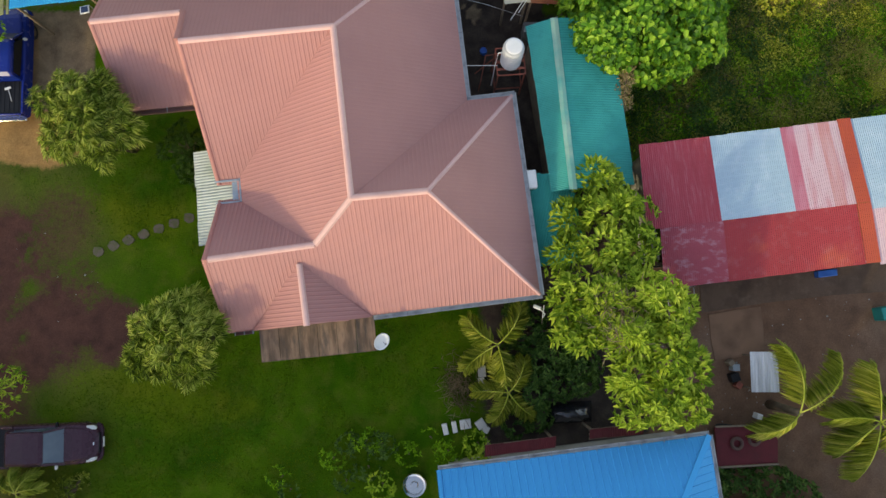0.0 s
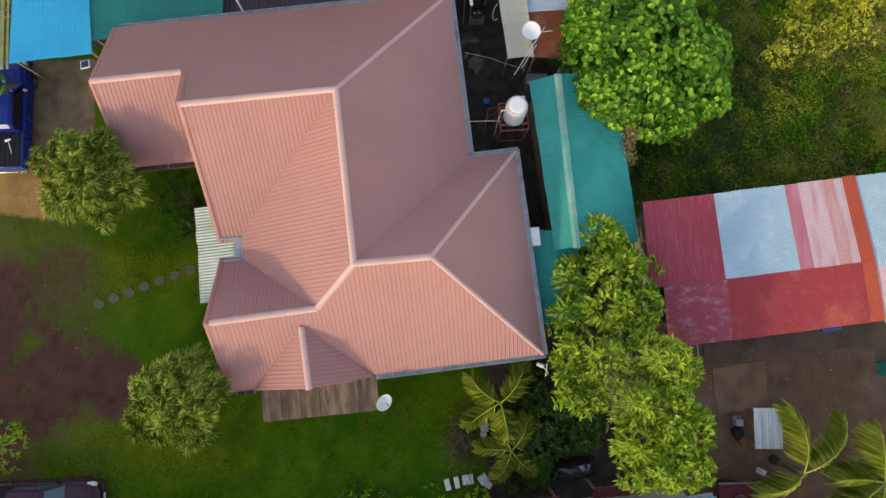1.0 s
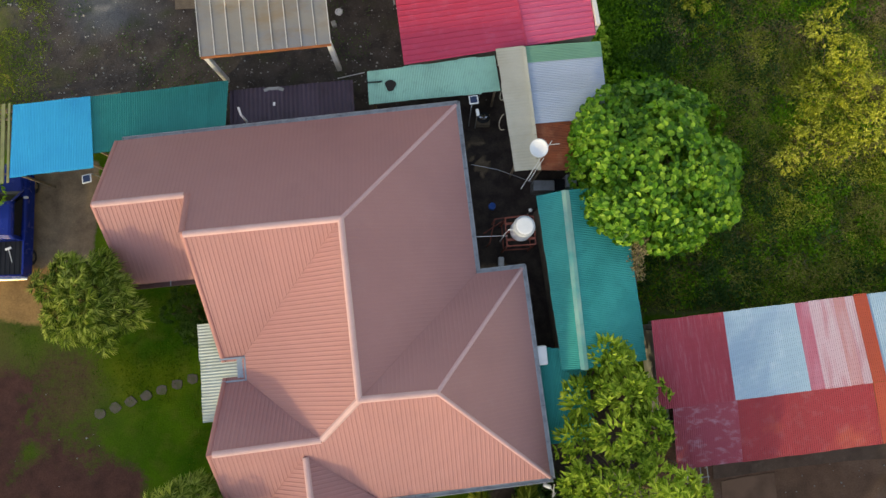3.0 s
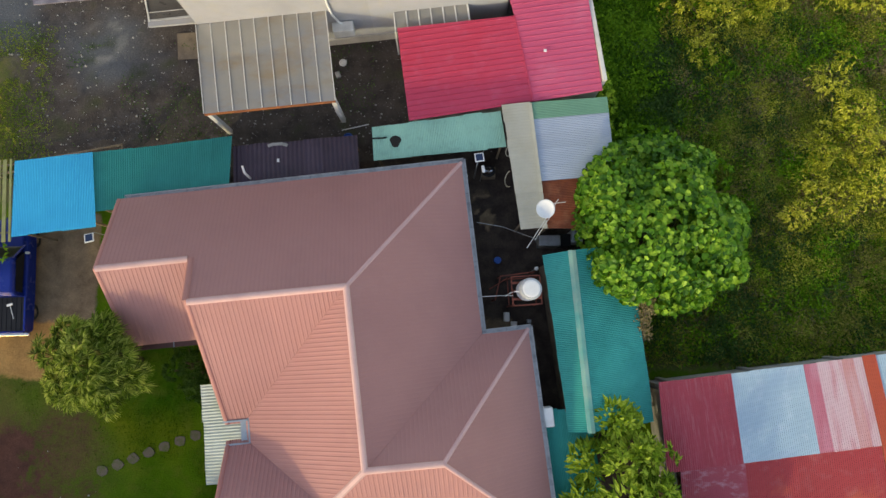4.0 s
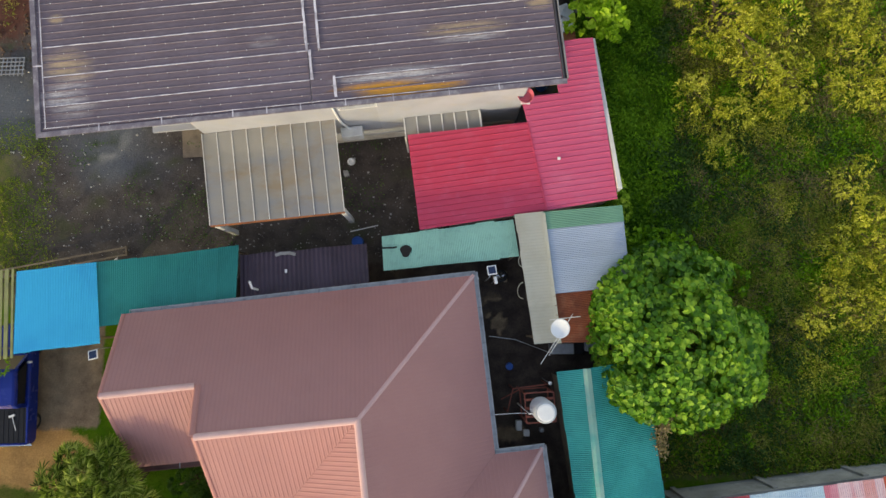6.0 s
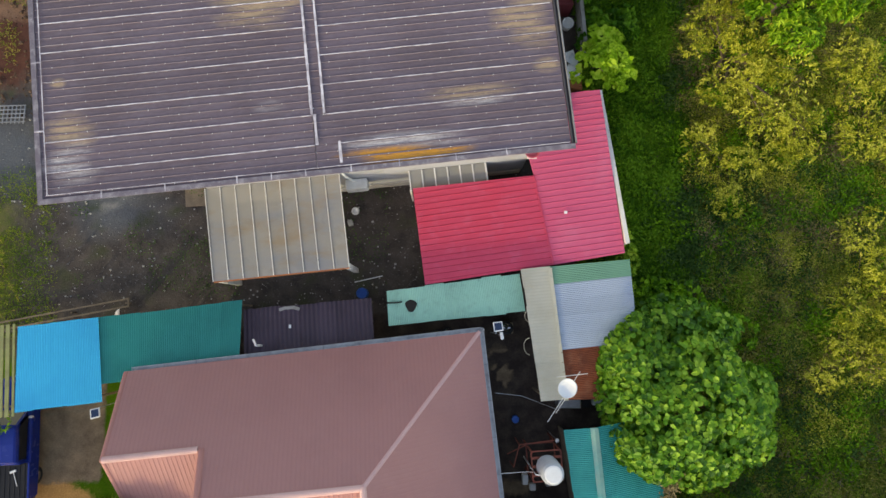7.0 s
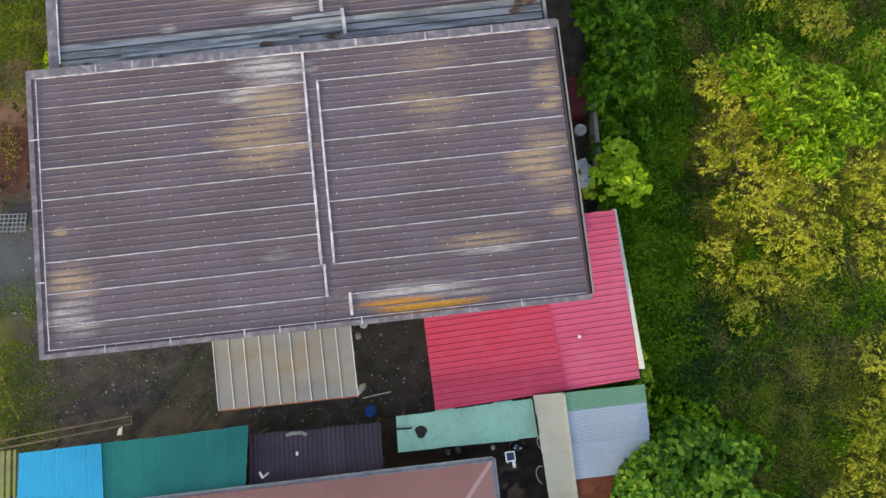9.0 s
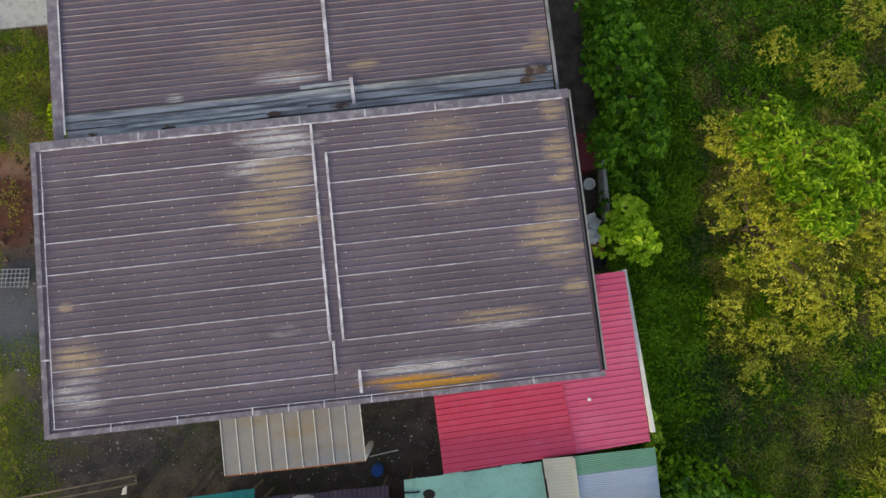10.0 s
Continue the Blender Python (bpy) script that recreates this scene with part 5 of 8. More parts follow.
# clouded plastic carport in front of the white wall
cp = thing("carport", "carport with clouded plastic roof sheets on white posts", "carport", (-8.4, 21.3, 0))
CA, CB, CC, CD = (-11.05, 19.0, 3.2), (-5.34, 19.62, 3.2), (-5.80, 23.58, 3.5), (-11.46, 22.9, 3.5)
for i in range(9):
    s0, s1 = i / 9 + 0.004, (i + 1) / 9 - 0.004
    part("roof_panel", Geo().slab([lerp(CA, CB, s0), lerp(CA, CB, s1), lerp(CD, CC, s1), lerp(CD, CC, s0)], 0.03), M["clear_sheet"], cp)
for i in range(10):
    a, d = lerp(CA, CB, i / 9), lerp(CD, CC, i / 9)
    part("glazing_bar", Geo().bar((a[0], a[1], a[2] + 0.025), (d[0], d[1], d[2] + 0.015), 0.028, 0.03), M["white_metal"], cp, "white glazing bar")
part("edge_beam", Geo().bar((CA[0], CA[1], 3.1), (CB[0], CB[1], 3.1), 0.09, 0.16), M["orange_rust"], cp, "rusty front beam")
part("edge_beam", Geo().bar(lerp(CD, CA, 0.25)[:2] + (3.28,), lerp(CC, CB, 0.25)[:2] + (3.28,), 0.09, 0.12), M["white_metal"], cp)
for p in ((-10.90, 19.1), (-5.45, 19.7)):
    part("post", Geo().box((-0.11, -0.11, -0.05), (0.11, 0.11, 3.1), Matrix.Translation((*p, 0)) @ pose(0, 0, 0, 0, 0, 5.8), 0.015), M["white_metal"], cp, "white square post")
lt = thing("skylight_lean_to", "narrow clouded plastic lean-to beside the raspberry roof", "lean-to", (-0.9, 23.6, 0))
for i in range(6):
    a, b = (-2.78, 23.0, 2.6), (0.55, 23.42, 2.6)
    d, c = (-2.88, 23.88, 2.72), (0.42, 24.26, 2.72)
    s0, s1 = i / 6 + 0.006, (i + 1) / 6 - 0.006
    part("roof_panel", Geo().slab([lerp(a, b, s0), lerp(a, b, s1), lerp(d, c, s1), lerp(d, c, s0)], 0.03), M["clear_sheet"], lt)
    p, q = lerp(a, b, i / 6), lerp(d, c, i / 6)
    part("glazing_bar", Geo().bar((p[0], p[1], p[2] + 0.02), (q[0], q[1], q[2] + 0.02), 0.05, 0.05), M["white_metal"], lt)
part("glazing_bar", Geo().bar((0.57, 23.42, 2.62), (0.44, 24.26, 2.74), 0.07, 0.05), M["white_metal"], lt)
part("post", Geo().bar((-2.8, 23.05, 0), (-2.8, 23.05, 2.55), 0.08, 0.08), M["white_metal"], lt)

# ---------------------------------------------------------------- east side sheds

tq = thing("shed", "turquoise corrugated ridge roof over the long shed", "shed", (5.6, 9, 0))
RN, RS = (4.82, 13.05, 3.42), (5.50, 5.52, 3.42)
WN, WS = (3.66, 12.88, 2.95), (4.66, 5.44, 2.95)
EN, ES = (7.5, 13.4, 2.62), (8.35, 5.85, 2.62)
sheeted(tq, WN, WS, RS, RN, M["turquoise_sheet"], 0.82, seed=21, ragged=0.02)
sheeted(tq, RN, RS, ES, EN, M["turquoise_sheet"], 0.82, seed=22, ragged=0.02)
for k in range(8):
    a, b = lerp(RN, RS, k / 8), lerp(RN, RS, (k + 1) / 8 + 0.005)
    g = Geo()
    for side, dz in ((-0.16, -0.04), (0.17, -0.045)):
        g.slab([(a[0], a[1], a[2] + 0.035), (a[0] + side, a[1], a[2] + 0.035 + dz), (b[0] + side, b[1], b[2] + 0.035 + dz), (b[0], b[1], b[2] + 0.035)] if side < 0 else
               [(b[0], b[1], b[2] + 0.035), (b[0] + side, b[1], b[2] + 0.035 + dz), (a[0] + side, a[1], a[2] + 0.035 + dz), (a[0], a[1], a[2] + 0.035)], 0.012)
    part("ridge_cap", g, M["turquoise_cap"], tq, "paint-worn ridge capping")
for p, q in ((WN, WS), (EN, ES)):
    part("wall_board", Geo().bar((p[0] + (0.3 if p is WN else -0.3), p[1] - 0.3, 1.3), (q[0] + (0.3 if p is WN else -0.3), q[1] + 0.3, 1.3), 0.08, 2.6), M["wood"], tq)
part("rafter", Geo().bar((3.75, 12.75, 2.86), (4.70, 5.5, 2.86), 0.07, 0.1), M["wood"], tq)
t = lean_to("shed_roof", "low flat turquoise roof behind the house corner", [(4.02, 2.25, 2.45), (6.2, 2.5, 2.45), (5.6, 6.45, 2.6), (3.56, 6.30, 2.6)], M["turquoise_sheet"], CORNERS, seed=23)

# patchwork building
pw = thing("workshop", "long concrete workshop under patchwork red, pale blue and pink sheets", "workshop", (14, 5, 0))
E3 = Vector((0.9921, 0.1252, 0))
N3 = Vector((-0.1252, 0.9921, 0))
P0 = Vector((8.92, 3.84, 0))


def P(u, s):
    """A place on the roof: u metres along, s metres north of the lap in the middle."""
    z = 2.97 if s > 0 else 2.97 + 0.12 * s
    return P0 + E3 * (u + (0.024 - 0.012 * (u - 3.0)) * (s - 3.7)) + N3 * s + Vector((0, 0, z))


SN, SS = 3.7, -2.6
PANELS = [(0.0, 3.08, 0.0, SN, "red_sheet", "faded red sheet"), (3.08, 6.16, 0.0, SN, "lightblue_sheet", "pale blue sheet"), (6.16, 6.74, 0.0, SN, "rose_sheet", "worn rose sheet"),
          (6.74, 7.8, 0.0, SN, "pink_sheet", "faded pink sheet with red streaks"), (7.8, 8.3, 0.0, SN, "coral_sheet", "faded coral sheet"), (8.3, 8.68, 0.0, SN, "pink_sheet", "faded pink sheet"),
          (8.68, 9.26, SS, SN + 0.05, "orange_sheet", "orange-red strip"), (9.26, 14.2, -0.3, SN, "lightblue_sheet", "pale blue sheet"),
          (0.55, 3.15, SS, 0.05, "mottled_sheet", "mottled red-grey sheet"), (3.15, 8.68, SS, 0.05, "red_orange_sheet", "patchy red and orange sheet"), (9.26, 14.2, SS - 0.1, -0.25, "pink_sheet", "faded pink sheet")]
for k, (u0, u1, s0, s1, mat_name, lab) in enumerate(PANELS):
    lift = Vector((0, 0, 0.028 if s0 == 0.0 else 0.05 if u0 == 8.68 else 0.012 * (k % 2)))
    for a0, a1 in ([(s0, 0.0), (0.0, s1)] if s0 < -0.1 and s1 > 0.1 else [(s0, s1)]):
        sheeted(pw, tuple(P(u0, a0) + lift), tuple(P(u1, a0) + lift), tuple(P(u1, a1) + lift), tuple(P(u0, a1) + lift), M[mat_name], 0.78, ragged=0.015, label=lab, seed=40 + k, pitch=0.09, amp=0.013)
WB = [(8.85, 7.22), (22.2, 8.95)]
part("wall", Geo().bar((*WB[0], 0.97), (*WB[1], 0.97), 0.18, 1.94), M["concrete"], pw, "grey block wall with buttresses")
for s in (0.04, 0.325, 0.62, 0.9):
    p = lerp((*WB[0], 0), (*WB[1], 0), s)
    part("buttress", Geo().box((-0.12, 0.0, 0), (0.12, 0.2, 1.85), Matrix.Translation(p) @ pose(0, 0, 0, 0, 0, 7), 0.02), M["concrete"], pw)
part("wall", Geo().bar((8.90, 7.10, 1.15), (9.35, 2.6, 1.15), 0.18, 2.2), M["concrete"], pw)
for u in (2.0, 5.5, 9.0, 12.5):
    p = P(u, SS + 0.15)
    part("post", Geo().bar((p.x, p.y, 0), (p.x, p.y, p.z - 0.08), 0.1, 0.1), M["rust_steel"], pw)
part("beam", Geo().bar(P(0.6, SS + 0.1) - Vector((0, 0, 0.09)), P(14.2, SS + 0.1) - Vector((0, 0, 0.09)), 0.06, 0.1), M["white_metal"], pw)
# added wall; its black colour stands in for shade under the roof
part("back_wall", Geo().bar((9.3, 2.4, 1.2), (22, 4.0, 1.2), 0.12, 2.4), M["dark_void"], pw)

# cobalt roof in the south
bl = thing("house", "house with a cobalt-blue ribbed hip roof and white gutters", "house", (5, -9, 0))
BA, BB = Vector((-0.18, -6.06, 3.3)), Vector((10.84, -4.68, 3.3))
down = Vector((0.124, -0.992, 0))
along = Vector((0.992, 0.124, 0))
BR0, BR1 = BA + down * 5 + Vector((0, 0, 2.4)), BB + down * 5 - along * 4.2 + Vector((0, 0, 2.4))
BC, BD = BB + down * 10, BA + down * 10
for poly, way in (([BA, BR0, BR1, BB], down), ([BB, BR1, BC], along), ([BC, BR1, BR0, BD], down)):
    sl = part("roof_slope", Geo().slab(poly, 0.06), M["cobalt_sheet"], bl)
    for one in Geo().ribs(poly, way, 0.30, 0.03, 0.035).split(8):
        part("rib", one, M["cobalt_sheet"], sl)
part("hip_cap", Geo().bar(BB + Vector((0, 0, 0.04)), BR1 + Vector((0, 0, 0.04)), 0.24, 0.05), M["cobalt_sheet"], bl)
part("verge", Geo().bar(BA + Vector((0, 0, 0.03)), BR0 + Vector((0, 0, 0.03)), 0.16, 0.06), M["cobalt_sheet"], bl)
for a, b, s in ((BA, BB, -down), (BB, BC, along)):
    trough = part("gutter", Geo().bar(a + s * 0.09 - Vector((0, 0, 0.08)), b + s * 0.1 - Vector((0, 0, 0.08)), 0.13, 0.02), M["gutter"], bl, "pale grey gutter")
    for k in (0.03, 0.15):
        part("gutter_lip", Geo().bar(a + s * k - Vector((0, 0, 0.04)), b + s * k - Vector((0, 0, 0.04)), 0.022, 0.10), M["gutter"], trough)
for i in range(13):
    c = BA.lerp(BB, i / 12)
    part("bracket", Geo().bar(c + down * 0.05 + Vector((0, 0, 0.04)), c - down * 0.2 + Vector((0, 0, 0.04)), 0.03, 0.02), M["grey_metal"], bl)
for a, b in ((BA, BB), (BB, BC), (BC, BD), (BD, BA)):
    c0 = (BA + BC) / 2
    p, q = a.lerp(c0, 0.08), b.lerp(c0, 0.08)
    part("wall", Geo().bar((p.x, p.y, 1.6), (q.x, q.y, 1.6), 0.16, 3.2), M["wall_cream"], bl)

# ---------------------------------------------------------------- plants
RNG = np.random.RandomState(7)


def unit(a):
    return a / np.maximum(np.linalg.norm(a, axis=-1, keepdims=True), 1e-6)


def leaf_object(name, base, way, length, width, material, parent=None, broad=False, droop=0.25, fold=0.18, label="", roll=0.35):
    """One mesh of many single leaves: base points, directions, lengths and widths."""
    count = len(base)
    way = unit(way)
    side = unit(np.cross(way, np.array([0, 0, 1.0])) + 1e-4)
    side = unit(side + roll * RNG.randn(count, 3) * np.array([1, 1, 0.8]))
    side = unit(side - way * np.sum(side * way, 1, keepdims=True))
    up = np.cross(side, way)
    flip = np.where(up[:, 2:3] < 0, -1.0, 1.0)
    up *= flip
    L, W = np.broadcast_to(length, count)[:, None], np.broadcast_to(width, count)[:, None] / 2
    drop = np.array([0, 0, 1.0]) * L * droop
    if broad:
        pts = [base, base + way * L * 0.22 + side * W * 0.92 + up * W * fold, base + way * L * 0.66 + side * W * 0.86 + up * W * fold - drop * 0.4, base + way * L - drop,
               base + way * L * 0.66 - side * W * 0.86 + up * W * fold - drop * 0.4, base + way * L * 0.22 - side * W * 0.92 + up * W * fold]
        quads = [(0, 1, 2, 3), (0, 3, 4, 5)]
    else:
        pts = [base, base + way * L * 0.5 + side * W + up * W * fold - drop * 0.3, base + way * L - drop, base + way * L * 0.5 - side * W + up * W * fold - drop * 0.3]
        quads = [(0, 1, 2), (0, 2, 3)]
    k = len(pts)
    verts = np.stack(pts, 1).reshape(-1, 3)
    off = (np.arange(count) * k)[:, None, None]
    faces = (np.array(quads)[None] + off).reshape(-1, len(quads[0]))
    me = bpy.data.meshes.new(name)
    me.from_pydata(verts.tolist(), [], faces.tolist())
    me.materials.append(material)
    ob = new(name, me)
    if parent is not None:
        ob.parent = parent
        ob.matrix_parent_inverse = parent.matrix_world.inverted()
    return tagged(ob, label)


WAYS = unit(np.random.RandomState(31).randn(7, 3))


def lumps(p, size):
    """A smooth uneven field over space, about -1 to 1, with lumps of the given size in metres."""
    q = p + 0.35 * size * np.sin(p[:, [1, 2, 0]] * 2.1 / size)
    return np.sin(q @ WAYS.T * (3.1 / size) + np.arange(7) * 1.7).sum(1) / 3.2


def on_lobes(lobes, density, low=-0.25, rough=0.18, swell=0.0, gaps=0.0, lump=0.9):
    """Points and outward directions over a set of ellipsoid lobes (x, y, z, rx, ry, rz), inner points dropped, the surface lumpy and open in places."""
    P_, D_ = [], []
    for i, (x, y, z, rx, ry, rz) in enumerate(lobes):
        n = int(density * (rx * ry + rx * rz + ry * rz) * 2.2)
        d = unit(RNG.randn(n, 3))
        d = d[d[:, 2] > low]
        r = 1 - rough * RNG.rand(len(d)) ** 1.5 + 0.10 * np.sin(5 * d[:, 0] + i) * np.sin(4 * d[:, 1] + 2 * i)
        p = np.array([x, y, z]) + d * r[:, None] * np.array([rx, ry, rz])
        keep = np.ones(len(p), bool)
        for j, (a, b, c, ra, rb, rc) in enumerate(lobes):
            if j != i:
                keep &= (((p - np.array([a, b, c])) / np.array([ra, rb, rc])) ** 2).sum(1) > 0.62
        if swell:
            p = p + d * (swell * lumps(p, lump * 1.6))[:, None]
        if gaps:
            keep &= (lumps(p + 7.0, lump) > -0.75 + gaps) | (RNG.rand(len(p)) < 0.22)
        P_.append(p[keep])
        D_.append(unit(d / np.array([rx, ry, rz]))[keep])
    return np.concatenate(P_), np.concatenate(D_)


def tufted(lobes, k, seed, shrink=0.55):
    """Breaks each lobe of a crown into k smaller, uneven ones round its upper side."""
    rnd = np.random.RandomState(seed)
    out = []
    for x, y, z, rx, ry, rz in lobes:
        for d in unit(rnd.randn(k, 3) + np.array([0, 0, 0.25])):
            f = shrink * rnd.uniform(0.7, 1.25)
            reach = rnd.uniform(0.45, 0.85)
            out.append((x + d[0] * rx * reach, y + d[1] * ry * reach, z + d[2] * rz * reach * 0.8, rx * f, ry * f, rz * f))
    return out


def rosettes(points, out, per, spread=0.9, lift=0.35):
    """Leaves radiating round each point's outward direction."""
    n = len(points)
    base = np.repeat(points, per, 0)
    axis = np.repeat(out, per, 0)
    t = unit(np.cross(axis, RNG.randn(n * per, 3)))
    return base, unit(axis * lift + t * spread + 0.15 * RNG.randn(n * per, 3))


def limbs(parent, foot, lobes, r=0.16, material="bark", height=None):
    """A tapered trunk and a limb to each lobe."""
    cx, cy = foot
    zt = height if height is not None else max(0.8, min(l[2] for l in lobes) * 0.6)
    part("trunk", Geo().tube([(cx, cy, -0.1), (cx + 0.05, cy, zt * 0.5), (cx, cy + 0.04, zt)], [r * 1.25, r, r * 0.8], 9), M[material], parent, smooth=True)
    for x, y, z, rx, ry, rz in lobes:
        mid = ((cx + x) / 2 + 0.1, (cy + y) / 2, (zt + z) / 2 + 0.15)
        part("limb", Geo().tube([(cx, cy, zt - 0.1), mid, (x, y, z + 0.2 * rz)], [r * 0.6, r * 0.4, r * 0.15], 6), M[material], parent, smooth=True)


def tree(name, label, category, foot, lobes, material, density, per, length, width, broad=False, droop=0.3, spread=0.9, lift=0.35, low=-0.3, twigs=True, inner=0.0, rough=0.22, group="", swell=0.0, gaps=0.0, lump=0.9, tufts=0):
    t = thing(name, label, category, (*foot, 0), group)
    tall = max(l[2] for l in lobes)
    limbs(t, foot, lobes, 0.16 if tall > 2 else 0.035, height=None if tall > 2 else 0.12)
    p, d = on_lobes(tufted(lobes, tufts, len(lobes) + tufts) if tufts else lobes, density, low, rough, swell, gaps, lump)
    if per > 1:
        b, w = rosettes(p, d, per, spread, lift)
    else:
        b, w = p, unit(d * lift + spread * unit(np.cross(d, RNG.randn(len(d), 3))) + np.array([0, 0, -0.1]))
    n = len(b)
    leaf_object("crown", b, w, length * RNG.uniform(0.65, 1.15, n), width * RNG.uniform(0.7, 1.15, n), M[material], t, broad, droop)
    if inner:
        p, d = on_lobes([(x, y, z, rx * 0.72, ry * 0.72, rz * 0.72) for x, y, z, rx, ry, rz in lobes], density * inner, low, 0.3)
        leaf_object("inner_crown", p, unit(d + RNG.randn(len(p), 3) * 0.5), length * 1.1, width * 1.3, M[material], t, broad, droop)
    return t


# big-leaved dome over the shed, creeper-grown
DOME = [(8.58, 14.0, 2.6, 3.2, 3.0, 2.7), (10.48, 13.6, 2.2, 2.3, 2.2, 2.3), (6.98, 15.6, 2.3, 1.9, 1.8, 2.2), (8.88, 16.6, 1.8, 2.5, 1.9, 1.9), (7.18, 12.4, 2.5, 1.6, 1.6, 2.1), (9.48, 11.7, 2.1, 1.5, 1.2, 1.9), (11.3, 12.6, 1.7, 1.3, 1.1, 1.5)]
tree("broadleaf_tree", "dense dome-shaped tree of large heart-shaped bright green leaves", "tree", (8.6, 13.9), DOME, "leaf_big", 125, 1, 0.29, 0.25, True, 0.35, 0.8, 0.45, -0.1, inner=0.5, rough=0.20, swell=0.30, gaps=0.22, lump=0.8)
# yellow-green tree beside the house
ETREE = [(6.27, 5.94, 3.9, 1.06, 1.16, 1.1), (5.2, 4.3, 4.0, 0.87, 0.96, 0.9), (7.13, 4.5, 4.3, 1.16, 1.06, 1.1), (5.05, 2.84, 4.1, 0.95, 0.86, 0.9), (6.38, 2.94, 4.9, 1.05, 1.05, 1.0), (7.81, 3.03, 4.5, 0.95, 1.14, 1.0), (5.05, 0.65, 4.5, 0.95, 1.05, 0.9), (6.28, 0.94, 5.2, 1.14, 1.05, 1.1), (7.8, 1.22, 5.2, 1.14, 1.05, 1.1), (5.62, -0.49, 4.6, 1.05, 0.86, 0.9), (9.14, 0.56, 4.7, 1.05, 1.24, 1.0), (7.23, -0.58, 5.3, 1.14, 1.05, 1.1), (8.75, -1.06, 5.2, 1.14, 1.14, 1.1), (9.71, -1.73, 4.7, 0.86, 1.14, 0.9), (7.23, -2.11, 4.9, 0.86, 1.05, 1.0), (8.57, -2.78, 5.0, 1.05, 0.95, 1.0), (9.72, -3.35, 4.5, 0.86, 0.76, 0.8), (7.81, -3.35, 4.5, 0.86, 0.67, 0.8)]
ETREE = [(x * (31.9 - z) / (31 - z), (y - 4.2) * (31.9 - z) / (31 - z) + 4.2, z - 0.9, a, b, c) for x, y, z, a, b, c in ETREE]
tree("yellow_green_tree", "spreading yellow-green tree with star-shaped leaf clusters", "tree", (7.6, 0.6), ETREE, "leaf_star", 15, 10, 0.40, 0.115, False, 0.35, 0.95, 0.30, -0.15, inner=5, rough=0.3, swell=0.25, gaps=0.30, lump=0.8, tufts=5)
dead = thing("dry_twigs", "bleached dry twigs caught in the tree crown", "twigs", (6.6, 0.1, 5.4))
p = np.array([6.6, 0.05, 5.45]) + RNG.randn(140, 3) * np.array([0.45, 0.7, 0.16])
tagged(leaf_object("brushwood", p, RNG.randn(140, 3) * np.array([1, 1, 0.3]), 0.42, 0.035, M["dry"], dead), kind="stuff")


def strap_palm(name, label, at, radius, heads, top, material="leaf_fan", seed=1, blades=16, length=0.95):
    """A clump of stems, each with a head of strap leaves bending outwards."""
    rnd = np.random.RandomState(seed)
    t = thing(name, label, "palm", (*at, 0), "clumped palms")
    ribs, leaf_b, leaf_w, leaf_l = [], [], [], []
    for i in range(heads):
        a, r = i * 2.399, radius * 0.74 * math.sqrt((i + 0.3) / heads)
        hx, hy, hz = at[0] + r * math.cos(a), at[1] + r * math.sin(a), top - 0.9 * (r / radius) ** 2 * radius * 0.7 + rnd.uniform(-0.5, 0.35)
        part("stem", Geo().tube([(at[0] + 0.15 * math.cos(a), at[1] + 0.15 * math.sin(a), -0.05), ((at[0] + hx) / 2, (at[1] + hy) / 2, hz * 0.55), (hx, hy, hz)], [0.09, 0.07, 0.05], 7), M["bark"], t, smooth=True)
        lean = np.array([math.cos(a), math.sin(a), 0]) * 0.7 * r / radius
        for k in range(blades):
            az, el = k * 2.399 + rnd.uniform(-0.3, 0.3), rnd.uniform(-0.1, 1.2)
            w = unit(np.array([math.cos(az) * math.cos(el), math.sin(az) * math.cos(el), math.sin(el)]) + lean)
            L = length * rnd.uniform(0.7, 1.15)
            c = np.array([hx, hy, hz])
            side = unit(np.cross(w, [0, 0, 1.0]) + 1e-3)
            # a stalk, then a pleated fan of pointed segments
            stalk = L * rnd.uniform(0.45, 0.85)
            q = c + w * stalk - np.array([0, 0, 0.22 * stalk])
            d = unit(w - np.array([0, 0, 0.45]))
            for j in range(19):
                f = (j - 9) / 9
                a_ = 1.35 * f
                leaf_b.append(q)
                leaf_w.append(d * math.cos(a_) + side * math.sin(a_) + np.array([0, 0, -0.22 * abs(f)]) + 0.11 * rnd.randn(3))
                leaf_l.append(0.44 * length * (1.0 - 0.25 * f * f) * rnd.uniform(0.75, 1.15))
            ribs.append((c, w, stalk))
    leaf_object("inner_crown", np.array([q[0] for q in ribs]), np.array([q[1] for q in ribs]), np.array([q[2] for q in ribs]), 0.035, M[material], t, droop=0.25)
    leaf_object("crown", np.array(leaf_b), np.array(leaf_w), np.array(leaf_l), 0.042 * length, M[material], t, droop=0.4)
    return t


strap_palm("clump_palm", "bushy clump palm with narrow drooping leaves beside the drive", (-14.75, 8.15), 2.15, 15, 5.0, seed=3, blades=30, length=0.95)
strap_palm("clump_palm", "bushy clump palm with pale leaf tips on the lawn", (-10.75, -0.75), 2.0, 13, 4.6, seed=5, blades=30, length=0.95)
# low grassy shrubs behind the drive palm
strap_palm("low_clump", "low dark strap-leaved clump beside the house wall", (-12.0, 7.9), 1.25, 7, 1.1, "leaf_dark", seed=8, blades=13, length=0.7)
strap_palm("low_clump", "low dark strap-leaved clump at the awning", (-11.5, 7.0), 0.9, 5, 0.8, "leaf_dark", seed=9, blades=13, length=0.6)


